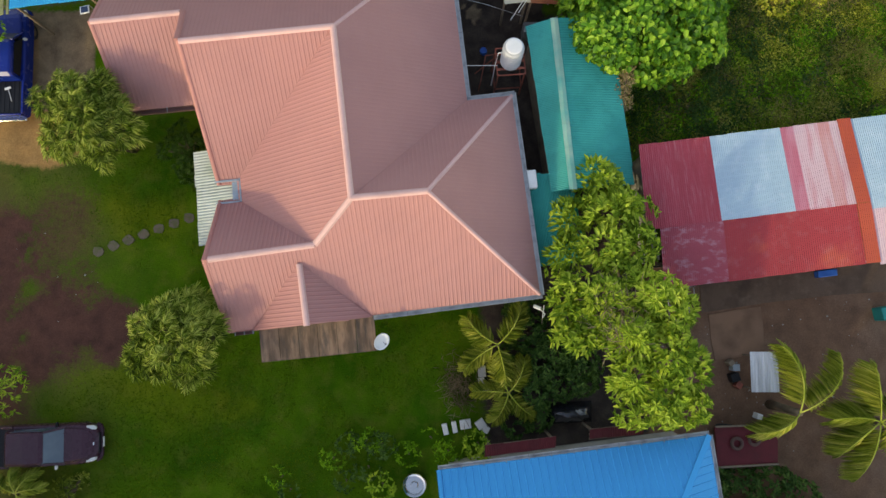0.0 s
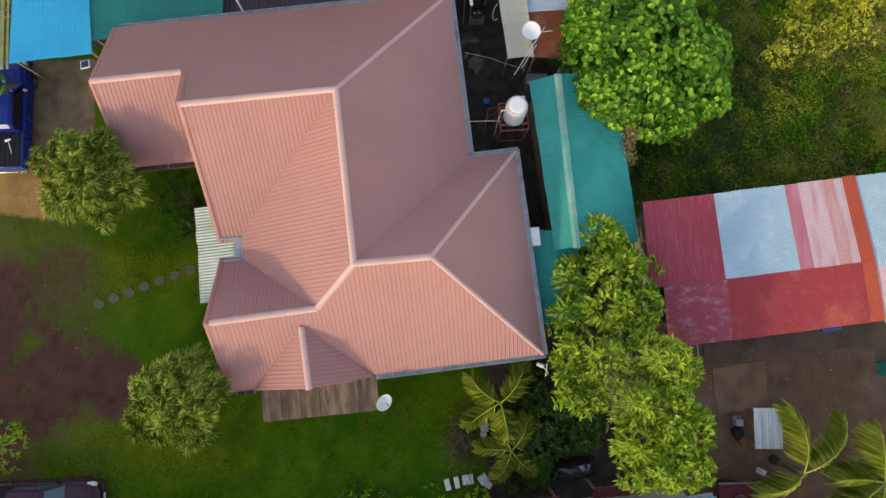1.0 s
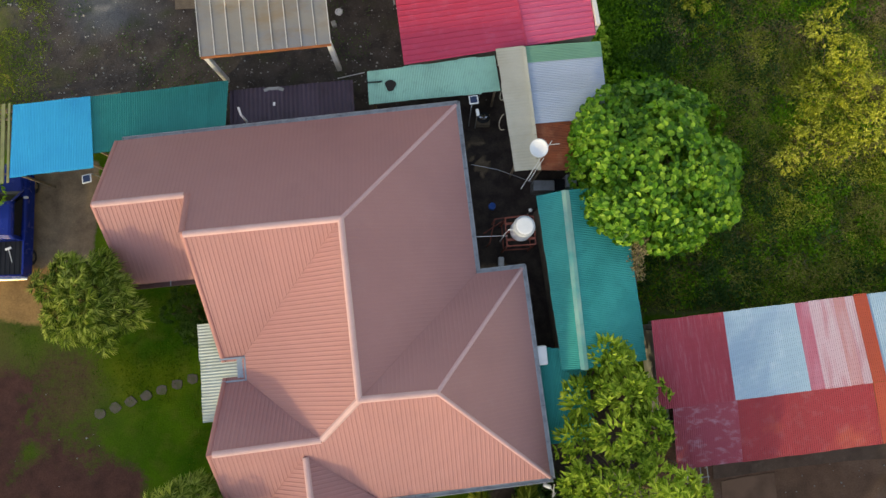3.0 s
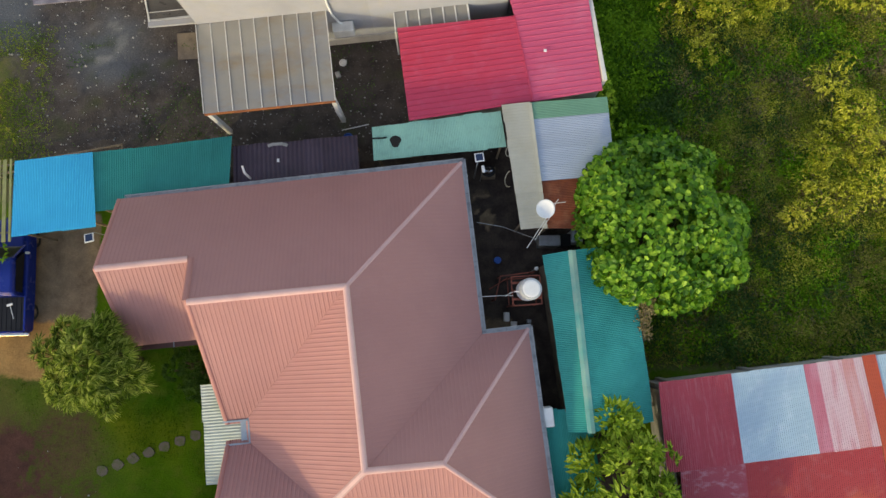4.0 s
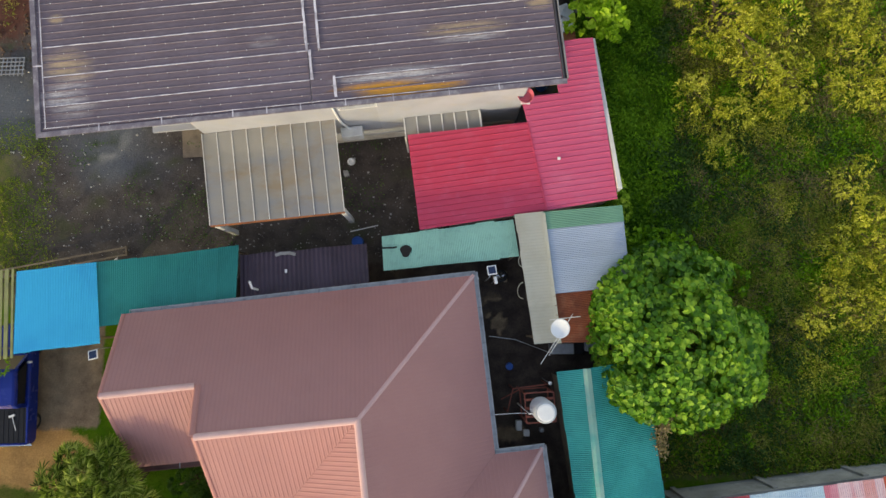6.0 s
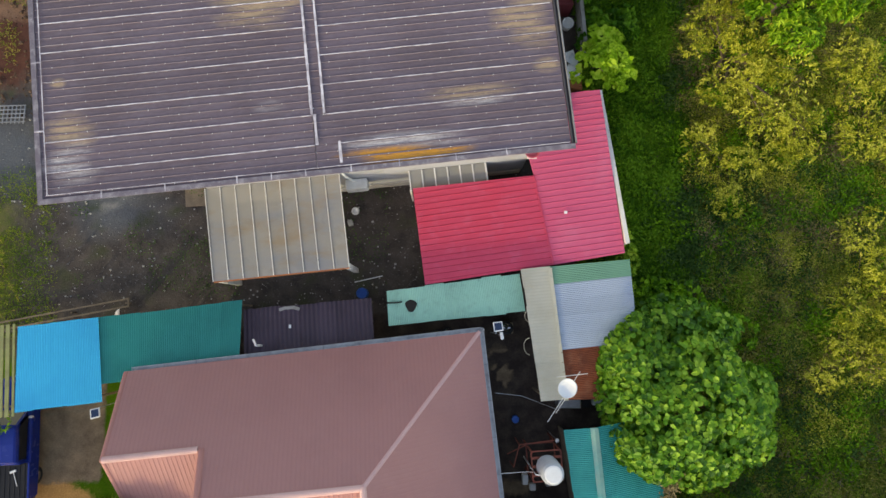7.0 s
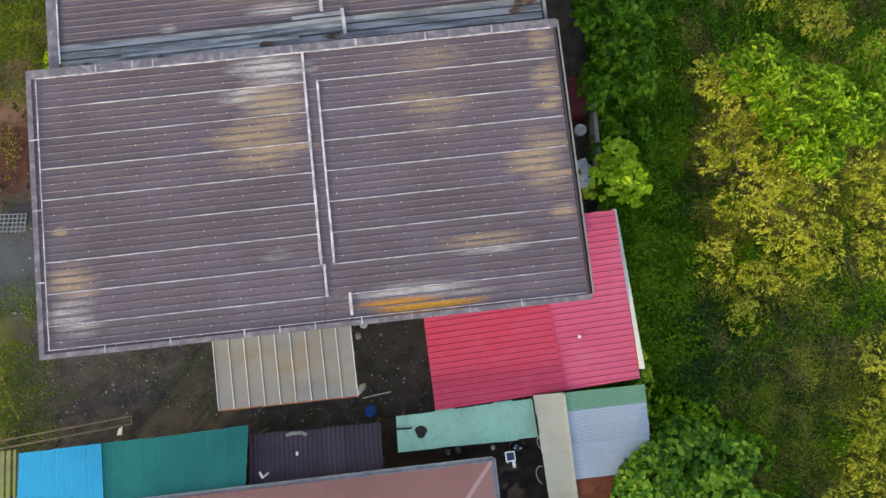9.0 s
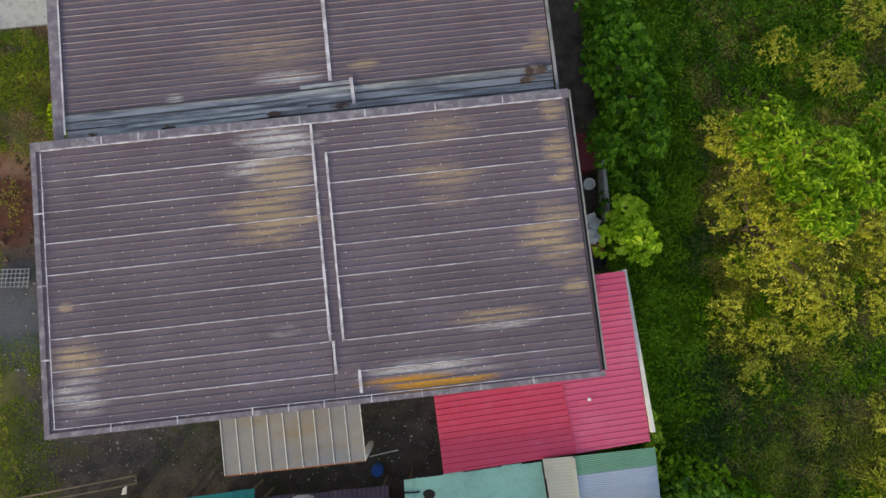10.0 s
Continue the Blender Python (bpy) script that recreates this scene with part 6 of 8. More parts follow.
def frond_palm(name, label, at, crown_z, fronds, length, seed, leaflet=0.5, group="", material="leaf_palm", trunk_r=0.12):
    """A feather palm: arching ribs with leaflets on both sides. fronds: (azimuth, lift) in degrees."""
    rnd = np.random.RandomState(seed)
    t = thing(name, label, "palm", (*at, 0), group)
    part("trunk", Geo().tube([(at[0] + 0.1, at[1], -0.05), (at[0] + 0.05, at[1], crown_z * 0.5), (at[0], at[1], crown_z)], [trunk_r * 1.3, trunk_r, trunk_r * 0.9], 10), M["bark"], t, smooth=True)
    for az, lift, *more in fronds:
        a = radians(az)
        L = length * (more[0] if more else rnd.uniform(0.88, 1.08))
        rib, twist = [], rnd.uniform(-0.35, 0.35) * (1 if length < 2.5 else 1.6)
        twist = more[1] if len(more) > 1 else twist
        for i in range(15):
            s = i / 14
            out = L * (s - 0.16 * s * s)
            rib.append(np.array([at[0] + math.cos(a + twist * s) * out, at[1] + math.sin(a + twist * s) * out, crown_z + math.sin(radians(lift)) * L * s - 0.55 * L * s * s]))
        fr = part("frond", Geo().tube([tuple(p) for p in rib], [0.035 * (1 - 0.75 * i / 14) for i in range(15)], 5), M["leaf_palm"], t, smooth=True)
        b, w, ll = [], [], []
        dense = 95 if length < 2.5 else 120
        for i in range(dense):
            s = 0.10 + 0.90 * i / (dense - 1)
            k = min(13, int(s * 14))
            f = s * 14 - k
            c = rib[k] * (1 - f) + rib[k + 1] * f
            before, after = rib[k] - rib[max(0, k - 1)] if k else rib[1] - rib[0], rib[k + 1] - rib[k]
            d = unit(before * (1 - f) + after * f)
            sd = np.cross(d, [0, 0, 1.0])
            sd = sd / np.linalg.norm(sd)
            for side in (-1, 1):
                b.append(c)
                w.append(sd * side * 0.85 + d * (0.55 + 0.6 * s) + np.array([0, 0, (-0.22 if length < 2.5 else -0.85) + rnd.uniform(-0.35, 0.15)]) + (0.16 if length < 2.5 else 0.07) * rnd.randn(3))
                ll.append(leaflet * (0.55 + 0.9 * math.sin(math.pi * min(1, 0.12 + 0.83 * s)) * 0.6) * rnd.uniform(0.85, 1.1))
        leaf_object("foliage", np.array(b), np.array(w), np.array(ll) * 1.15, 0.07, M[material], fr, droop=0.75, fold=0.3, roll=0.12)
    return t


frond_palm("feather_palm", "young feather palm with arching yellow-green fronds", (2.35, -1.05), 2.3, [(158, 34), (42, 38), (285, 28), (205, 8)], 2.25, 11, 0.58, "young palms")
frond_palm("feather_palm", "young feather palm beside the stacked blocks", (2.85, -3.15), 1.7, [(172, 12), (48, 32), (305, 14), (255, 20), (120, 40)], 2.0, 12, 0.52, "young palms")
frond_palm("coconut_palm", "young coconut palm with long drooping fronds", (14.89, -3.85), 2.8, [(88, 42, 1.1, 0.3), (228, 24, 0.74, -0.35), (30, 42, 1.1, 0.45)], 3.1, 13, 0.66, trunk_r=0.17)
frond_palm("coconut_palm", "young coconut palm with drooping fronds behind the first", (18.1, -4.2), 3.0, [(160, 34, 0.8, 0.3), (112, 50, 0.95, -0.2), (40, 40), (205, 24, 0.85, 0.3), (300, 30), (350, 30), (250, 20)], 2.9, 14, 0.75, trunk_r=0.16)
# plants at the western edge of the lawn
tree("shrub", "yellow-green shrub at the lawn's edge", "shrub", (-19.6, -2.9), [(-19.6, -2.9, 0.9, 0.9, 0.9, 0.8), (-19.2, -3.7, 0.7, 0.6, 0.7, 0.6)], "leaf_lime", 10, 8, 0.30, 0.07, twigs=False)
frond_palm("feather_palm", "small feather palm beside the parked pickup", (-18.6, -7.5), 1.2, [(60, 30), (110, 40), (20, 30), (160, 30), (300, 20)], 1.4, 15, 0.32, "young palms")
strap_palm("low_clump", "low strap-leaved clump at the lawn's edge", (-16.7, -7.6), 0.7, 4, 0.7, seed=10, blades=13, length=0.5)
tree("shrub", "leafy shrub over the blue pickup", "shrub", (-21.2, 13.3), [(-20.7, 13.1, 2.2, 0.8, 0.7, 0.6), (-21.5, 12.6, 2.2, 0.8, 0.8, 0.7)], "leaf_mid", 12, 7, 0.24, 0.07)
tree("shrub", "thin olive foliage at the slatted roof", "shrub", (-22.0, 19.8), [(-22.6, 20.0, 1.2, 1.4, 1.6, 1.0), (-21.6, 18.2, 1.0, 1.0, 0.9, 0.7), (-22.8, 22.2, 1.0, 1.0, 1.2, 0.8)], "weed", 18, 8, 0.15, 0.035)

# southern bed
SB = [(-7.3, -7.0, 0.6), (-6.9, -7.6, 0.5), (-5.0, -6.2, 0.55), (-4.2, -5.6, 0.6), (-3.5, -5.4, 0.7), (-2.8, -5.6, 0.7), (-1.6, -6.0, 0.6), (-3.4, -6.6, 0.6), (0.2, -5.9, 0.6), (-4.4, -7.2, 0.5), (-0.6, -5.3, 0.45)]
for i, (x, y, r) in enumerate(SB):
    tree("garden_bush", "dark green garden bush in the bed by the lawn", "bush", (x, y), [(x, y, 0.35 * r + 0.2, r, r * 0.9, r * 0.8)], "leaf_dark" if i % 2 else "leaf_mid", 26, 8, 0.22, 0.07, group="garden bushes", gaps=0.25)
tree("garden_bush", "bright yellow-green garden bush beside the drum", "bush", (-2.75, -7.35), [(-2.75, -7.35, 0.7, 0.55, 0.6, 0.7)], "leaf_lime", 16, 8, 0.28, 0.09, group="garden bushes")
tree("garden_bush", "bright yellow-green garden bush by the blue roof", "bush", (1.55, -5.55), [(1.55, -5.55, 1.0, 0.6, 0.65, 0.8)], "leaf_lime", 16, 8, 0.26, 0.085, group="garden bushes")
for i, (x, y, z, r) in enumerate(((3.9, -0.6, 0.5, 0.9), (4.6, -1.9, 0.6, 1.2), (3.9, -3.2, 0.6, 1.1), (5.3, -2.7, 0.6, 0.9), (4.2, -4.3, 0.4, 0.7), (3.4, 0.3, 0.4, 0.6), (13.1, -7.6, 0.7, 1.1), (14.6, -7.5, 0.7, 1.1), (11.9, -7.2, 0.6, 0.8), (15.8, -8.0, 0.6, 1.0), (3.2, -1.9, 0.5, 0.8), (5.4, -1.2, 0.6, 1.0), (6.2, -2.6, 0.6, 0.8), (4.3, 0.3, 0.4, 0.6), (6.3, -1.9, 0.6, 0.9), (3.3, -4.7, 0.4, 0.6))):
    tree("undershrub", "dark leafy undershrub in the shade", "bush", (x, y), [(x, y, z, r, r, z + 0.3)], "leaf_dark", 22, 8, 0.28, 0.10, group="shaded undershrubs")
p = np.array([0.75, -3.0, 0.35]) + RNG.randn(420, 3) * np.array([0.35, 0.6, 0.25])
dry = thing("dry_branches", "heap of dry bare branches at the lawn's edge", "branches", (0.75, -3.0, 0))
tagged(leaf_object("brushwood", p, RNG.randn(420, 3) * np.array([1, 1, 0.6]), 0.6, 0.03, M["dry"], dry), kind="stuff")

# trees and bushes of the overgrown field
FIELD = [("leaf_yellow", [(10.3, 33.6, 2.2, 1.3, 1.4, 1.2), (11.5, 32.6, 2.7, 1.4, 1.4, 1.3), (10.6, 30.6, 2.3, 1.4, 1.4, 1.2), (12.1, 29.2, 2.6, 1.6, 1.5, 1.3), (11.3, 28.0, 2.0, 1.3, 1.2, 1.1), (14.3, 28.6, 2.3, 1.5, 1.4, 1.2), (13.0, 26.6, 1.9, 1.4, 1.2, 1.0), (14.9, 26.0, 1.8, 1.3, 1.2, 1.0)], (11.8, 29.6), 0.17, 0.05),
         ("leaf_tier", [(10.6, 33.2, 4.2, 0.9, 0.8, 0.7), (11.6, 32.0, 4.4, 0.9, 0.8, 0.7), (12.0, 30.9, 4.3, 0.8, 0.8, 0.6), (13.6, 29.6, 4.2, 1.0, 0.8, 0.7), (12.36, 32.44, 4.6, 1.1, 1.0, 0.8), (13.8, 32.05, 4.8, 1.2, 1.1, 0.8), (14.96, 30.9, 4.7, 1.2, 1.1, 0.8), (12.65, 30.61, 4.7, 1.0, 0.9, 0.8), (11.4, 33.51, 4.4, 0.9, 0.9, 0.7), (15.84, 32.83, 4.3, 1.2, 1.2, 0.8)], (14.0, 32.0), 0.25, 0.105),
         ("leaf_yellow", [(10.4, 25.6, 1.2, 1.0, 1.1, 0.9), (12.4, 24.6, 1.1, 1.2, 1.0, 0.8), (14.3, 25.2, 1.1, 1.2, 1.1, 0.8), (11.6, 22.9, 0.8, 1.0, 0.9, 0.7)], (12.2, 24.6), 0.15, 0.045),
         ("leaf_yellow", [(17.5, 25.6, 1.6, 1.4, 1.4, 1.1), (19.3, 25.4, 1.5, 1.3, 1.4, 1.1), (18.8, 28.0, 1.6, 1.6, 1.5, 1.2), (17.0, 29.5, 1.8, 1.3, 1.4, 1.2)], (18.1, 26.6), 0.16, 0.045),
         ("leaf_yellow", [(17.3, 21.3, 1.3, 1.2, 1.2, 1.0), (18.5, 19.6, 1.4, 1.2, 1.3, 1.0), (19.4, 18.0, 1.4, 1.2, 1.3, 1.0), (16.8, 18.0, 1.1, 1.1, 1.2, 0.9)], (18.1, 19.4), 0.16, 0.045),
         ("leaf_yellow", [(17.6, 15.7, 1.2, 1.2, 1.1, 0.9), (19.0, 16.0, 1.3, 1.2, 1.2, 1.0), (15.9, 15.0, 0.9, 1.0, 0.9, 0.7), (16.4, 16.6, 0.9, 1.0, 0.9, 0.7)], (17.6, 15.8), 0.15, 0.045),
         ("leaf_deep", [(4.96, 36.14, 2.7, 1.4, 1.7, 1.3), (6.12, 34.98, 2.8, 1.3, 1.4, 1.3), (6.31, 33.44, 2.4, 1.1, 1.1, 1.0), (5.16, 33.25, 2.1, 0.8, 0.9, 0.8), (5.63, 37.88, 2.6, 1.4, 1.4, 1.2), (5.2, 39.6, 2.3, 1.2, 1.3, 1.1)], (5.9, 35.6), 0.26, 0.17),
         ("leaf_bright", [(6.05, 29.2, 2.3, 1.0, 0.85, 0.6), (5.3, 28.7, 2.2, 0.7, 0.6, 0.5), (6.5, 28.7, 2.0, 0.8, 0.8, 0.6), (5.9, 30.1, 1.8, 0.9, 0.8, 0.6)], (6.1, 29.3), 0.25, 0.20),
         ("leaf_deep", [(5.9, 30.9, 0.8, 0.9, 1.1, 0.7), (6.9, 31.5, 0.7, 0.8, 0.8, 0.6)], (6.2, 31.0), 0.26, 0.17),
         ("leaf_yellow", [(12.9, 37.8, 1.5, 1.1, 1.0, 0.8), (15.6, 36.4, 1.6, 1.4, 1.1, 1.0), (18.2, 34.8, 1.8, 1.5, 1.5, 1.2), (17.2, 39.6, 1.5, 1.3, 1.1, 1.0)], (15.2, 37.8), 0.17, 0.05),
         ("leaf_lime", [(7.0, 20.6, 1.2, 0.45, 0.9, 0.8), (6.75, 19.2, 1.6, 0.3, 0.7, 0.6)], (7.0, 20.3), 0.20, 0.11),
         ("leaf_mid", [(8.0, 18.6, 0.8, 1.2, 1.0, 0.8), (9.6, 18.4, 0.7, 1.2, 1.1, 0.7), (11.2, 17.0, 0.8, 1.2, 1.2, 0.8)], (9.4, 18.0), 0.22, 0.12)]
for i, (mat_name, lobes, foot, L, W) in enumerate(FIELD):
    broad = W > 0.1
    tree("field_tree" if max(l[2] for l in lobes) > 2.1 else "field_bush", {"leaf_yellow": "olive-yellow small-leaved bush of the overgrown field", "leaf_lime": "lime-green broad-leaved young tree in the field", "leaf_bright": "bright lime-green broad-leaved bush by the passage", "leaf_tier": "lime-green young tree with tiered leaves in the field", "leaf_mid": "fresh green leafy bush beside the buildings", "leaf_deep": "deep green broad-leaved growth beside the buildings"}[mat_name],
         "tree" if max(l[2] for l in lobes) > 2.1 else "bush", foot, lobes, mat_name, 22 if not broad else 26 if mat_name != "leaf_tier" else 46, 12 if not broad else 5, L * 1.2, W * 1.3, broad, 0.35, 0.9, 0.45, -0.1, inner=3.0 if not broad else 1.2, rough=0.30, group="field bushes", swell=0.24, gaps=0.30, lump=0.8, tufts=0 if mat_name in ("leaf_tier", "leaf_bright") else 4)


def undergrowth(name, label, n, box, height, length, width, material, seed, weight=5, patch=3.0, threshold=0.0, broad=False, where=None):
    """Loose low growth over a stretch of ground, where the ground's own share of weeds allows it."""
    rnd = np.random.RandomState(seed)
    x, y = rnd.uniform(box[0], box[2], n), rnd.uniform(box[1], box[3], n)
    w_all = ground_weights(x, y)
    keep = (sum(w_all) * rnd.uniform(0.7, 3.0, n) < 0.42) if weight == "lawn" else (w_all[weight] > rnd.uniform(0.25, 0.9, n)) if weight is not None else np.ones(n, bool)
    mound = fractal(x, y, patch, seed)
    keep &= mound > threshold
    if where is not None:
        keep &= where(x, y)
    x, y, mound = x[keep], y[keep], mound[keep]
    z = height * np.clip((mound - 0.3) * 1.8, 0.05, 1) * rnd.uniform(0.1, 1.0, len(x)) ** 0.6
    base = np.stack([x, y, z], 1)
    az = rnd.rand(len(x)) * 2 * np.pi
    w = np.stack([np.cos(az), np.sin(az), rnd.uniform(0.0, 1.1, len(x))], 1)
    ob = leaf_object(name, base, w, length * rnd.uniform(0.6, 1.3, len(x)), width * rnd.uniform(0.7, 1.2, len(x)), material, None, broad, 0.35)
    tagged(ob, label, "undergrowth", kind="stuff")


def mounds(name, label, n, box, radius, leaf, wide, per, material, seed, broad=False, where=None):
    """Many small leafy mounds over the weedy ground, all one growth."""
    rnd = np.random.RandomState(seed)
    x, y = rnd.uniform(box[0], box[2], n), rnd.uniform(box[1], box[3], n)
    keep = ground_weights(x, y)[5] > 0.6
    keep &= fractal(x, y, 3.2, seed) > rnd.uniform(0.34, 0.56, n)
    if where is not None:
        keep &= where(x, y)
    x, y = x[keep], y[keep]
    r = radius * rnd.uniform(0.45, 1.35, len(x))
    count = np.maximum(12, (per * (r / radius) ** 2).astype(int))
    c = np.repeat(np.stack([x, y, 0.25 * r], 1), count, 0)
    rr = np.repeat(r, count)[:, None]
    d = unit(rnd.randn(len(c), 3) * np.array([1, 1, 0.8]))
    d[:, 2] = np.abs(d[:, 2])
    base = c + d * rr * rnd.uniform(0.6, 1.05, (len(c), 1)) * np.array([1.15, 1.15, 0.85])
    way = unit(0.6 * d + 0.8 * unit(np.cross(d, rnd.randn(len(c), 3))) + np.array([0, 0, 0.15]))
    ob = leaf_object(name, base, way, leaf * rnd.uniform(0.6, 1.25, len(c)), wide * rnd.uniform(0.7, 1.2, len(c)), material, None, broad, 0.35)
    tagged(ob, label, "undergrowth", kind="stuff")


M["brown_scrub"] = leaf_material("brown_dry_scrub", (0.14, 0.11, 0.046), (0.27, 0.205, 0.09), (0.40, 0.31, 0.15), through_light=0.2, patch=0.3)
undergrowth("field_grass", "rough olive and green grass of the overgrown field", 130000, (8.6, 8, 26, 46), 0.45, 0.24, 0.045, M["weed"], 61, where=lambda x, y: ((x > 10.0) | (y < 17.5)) & ((y < 34.0) | (fractal(x, y, 2.0, 405) > 0.5)))
undergrowth("field_herbs", "low mid-green leafy weeds in the field", 32000, (5.5, 8, 26, 46), 0.6, 0.20, 0.085, M["leaf_mid"], 71, 5, 1.8, 0.50, True)
undergrowth("dark_weeds", "dark low weeds between the bushes", 16000, (9.5, 8, 24, 46), 0.35, 0.22, 0.09, M["leaf_dark"], 91, 5, 2.0, 0.42, True)
undergrowth("dry_stems", "brown dry stems among the field weeds", 20000, (10.0, 9, 25, 46), 0.7, 0.34, 0.03, M["dry"], 95, 5, 1.5, 0.50)
M["straw"] = leaf_material("straw_green_blade", (0.18, 0.25, 0.025), (0.36, 0.42, 0.05), (0.58, 0.52, 0.16), through_light=0.2, patch=0.5, patch_scale=0.5)
undergrowth("straw_grass", "straw-green grass among the field weeds", 60000, (9.2, 8.4, 26, 36), 0.55, 0.22, 0.035, M["straw"], 66, 5, 1.6, 0.46, where=lambda x, y: (x > 10.3) | (y < 16))
mounds("green_mounds", "leafy green weed mounds in the field", 480, (9.6, 9, 24, 46), 0.48, 0.17, 0.075, 150, M["leaf_mid"], 301, True)
mounds("olive_mounds", "olive scrub mounds in the field", 1000, (9.6, 9, 24, 46), 0.50, 0.15, 0.045, 190, M["weed"], 302)
mounds("brown_mounds", "dry brown scrub mounds in the field", 560, (10.0, 15, 24, 43), 0.50, 0.17, 0.035, 170, M["brown_scrub"], 303)
mounds("yellow_mounds", "yellow-green scrub mounds in the field", 950, (10.4, 10.5, 24, 46), 0.50, 0.15, 0.045, 190, M["leaf_yellow"], 304, False, lambda x, y: ((x > 14.6 - 0.28 * (y - 12)) | (y > 23.5)) & ((y < 34.2) | (fractal(x, y, 1.6, 404) > 0.60)))
# Bright tussocks and dark mounds put lit tufts and shaded gaps into leaf colour.
mounds("field_tussocks", "green and straw tussocks in the open field", 620, (8.2, 8.6, 19, 25), 0.34, 0.20, 0.045, 90, M["leaf_lime"], 309)
mounds("field_hollows", "dark leafy mounds standing in for shaded gaps between the tussocks", 520, (8.2, 8.6, 19, 25), 0.42, 0.16, 0.07, 90, M["leaf_dark"], 310, True)
# dark leaves here draw the shadow strip along the thicket
mounds("shaded_mounds", "dark leafy mounds standing in for the shadowed gap by the thicket", 150, (9.0, 18.5, 10.7, 35), 0.40, 0.18, 0.08, 120, M["leaf_dark"], 305, True)
mounds("thicket_mounds", "deep green leafy mounds at the far end of the field", 520, (8.2, 33.8, 22, 46), 0.50, 0.18, 0.08, 150, M["leaf_deep"], 307, True, lambda x, y: (x < 15.0) | (y > 35.5))
mounds("lush_mounds", "lush green weed mounds beside the annex", 620, (5.6, 17.8, 9.6, 45), 0.42, 0.19, 0.085, 120, M["lush"], 306, True)
M["verge_green"] = leaf_material("fresh_verge_leaf", (0.13, 0.27, 0.008), (0.33, 0.50, 0.014), (0.60, 0.70, 0.035), patch=0.45, patch_scale=0.6)
OFF_APRON = lambda x, y: y < 39.1 + 0.11 * (x + 22.5)
undergrowth("verge_weeds", "rank grass and weeds beside the rear building", 30000, (-26, 32, -15.8, 41), 0.5, 0.22, 0.04, M["meadow"], 101, 5, 1.5, 0.46, where=OFF_APRON)
undergrowth("verge_scrub", "brown dry stems and scrub beside the rear building", 16000, (-26, 32, -15.8, 41), 0.45, 0.24, 0.035, M["brown_scrub"], 103, 5, 1.4, 0.44, where=OFF_APRON)
mounds("verge_clumps", "bright yellow-green weed clumps beside the rear building", 260, (-24.5, 32, -19.5, 40), 0.34, 0.16, 0.06, 110, M["verge_green"], 308, True, lambda x, y: OFF_APRON(x, y) & (fractal(x, y, 1.6, 406) > 0.47))
undergrowth("verge_grass", "bright mossy grass at the yard's western edge", 20000, (-26, 16.5, -18.0, 25.5), 0.12, 0.15, 0.030, M["meadow"], 111, 5, 2.0, 0.36)
undergrowth("rubble_weeds", "sparse weeds on the brown rubble", 5000, (-26, 27, -17.5, 34), 0.25, 0.2, 0.04, M["weed"], 118, None, 1.4, 0.55)
undergrowth("yard_weeds", "small weeds in the gravel yard", 5000, (-19, 18.4, -4, 23.5), 0.15, 0.13, 0.04, M["leaf_dark"], 121, 2, 1.6, 0.58)
undergrowth("lawn_tufts", "short uneven lawn grass", 60000, (-24, -10, 2.5, 9.5), 0.05, 0.12, 0.030, M["turf"], 131, "lawn", 2.6, 0.40)
undergrowth("lush_grass", "lush green grass strip beside the annex and the big building", 80000, (4.5, 19.0, 10.3, 44), 0.40, 0.24, 0.05, M["lush"], 141, 5, 2.4, 0.25)

# unseen tall trees added south-west and south of the lot to shade lawn and yard
for i, (x, y, h, r) in enumerate(((-29.5, -7.5, 8.6, 3.0), (-26.8, -10.5, 9.2, 3.2), (-23.8, -13.2, 8.8, 3.0), (-20.6, -16.0, 9.4, 3.3), (-17.4, -18.8, 8.8, 3.1), (-14.2, -21.6, 9.2, 3.2), (-11.6, -17.6, 8.4, 2.8), (-8.4, -17.0, 7.4, 2.6), (11.0, -12.4, 5.7, 3.0), (14.6, -12.6, 5.7, 3.0), (18.2, -12.4, 5.7, 3.0))):
    tree("shade_tree", "unseen tall leafy tree added to shade the lawn and yard", "tree", (x, y), [(x, y, h - 2.6, r, r, 2.6), (x + 0.9, y - 1.1, h - 4.6, r * 0.9, r * 0.9, 2.4), (x - 0.8, y + 0.9, h - 4.2, r * 0.8, r * 0.9, 2.2)], "leaf_mid", 12, 4, 0.45, 0.22, True, low=-0.9, group="shade trees")

# ---------------------------------------------------------------- vehicles


def loft(sections):
    """A body from cross-sections (x, half width, z low, z high, rounding), ends closed."""
    g, n = [], 0
    for x, hw, z0, z1, r in sections:
        r = min(r, hw * 0.9, (z1 - z0) * 0.9)
        ring = [(-hw, z0), (hw, z0), (hw, z1 - r), (hw - 0.3 * r, z1 - 0.3 * r), (hw - r, z1), (-hw + r, z1), (-hw + 0.3 * r, z1 - 0.3 * r), (-hw, z1 - r)]
        n = len(ring)
        g += [(x, y, z) for y, z in ring]
    faces = [tuple(range(n)), tuple(range((len(sections) - 1) * n, len(sections) * n))[::-1]]
    for j in range(len(sections) - 1):
        faces += [(j * n + i, (j + 1) * n + i, (j + 1) * n + (i + 1) % n, j * n + (i + 1) % n) for i in range(n)]
    return g, faces


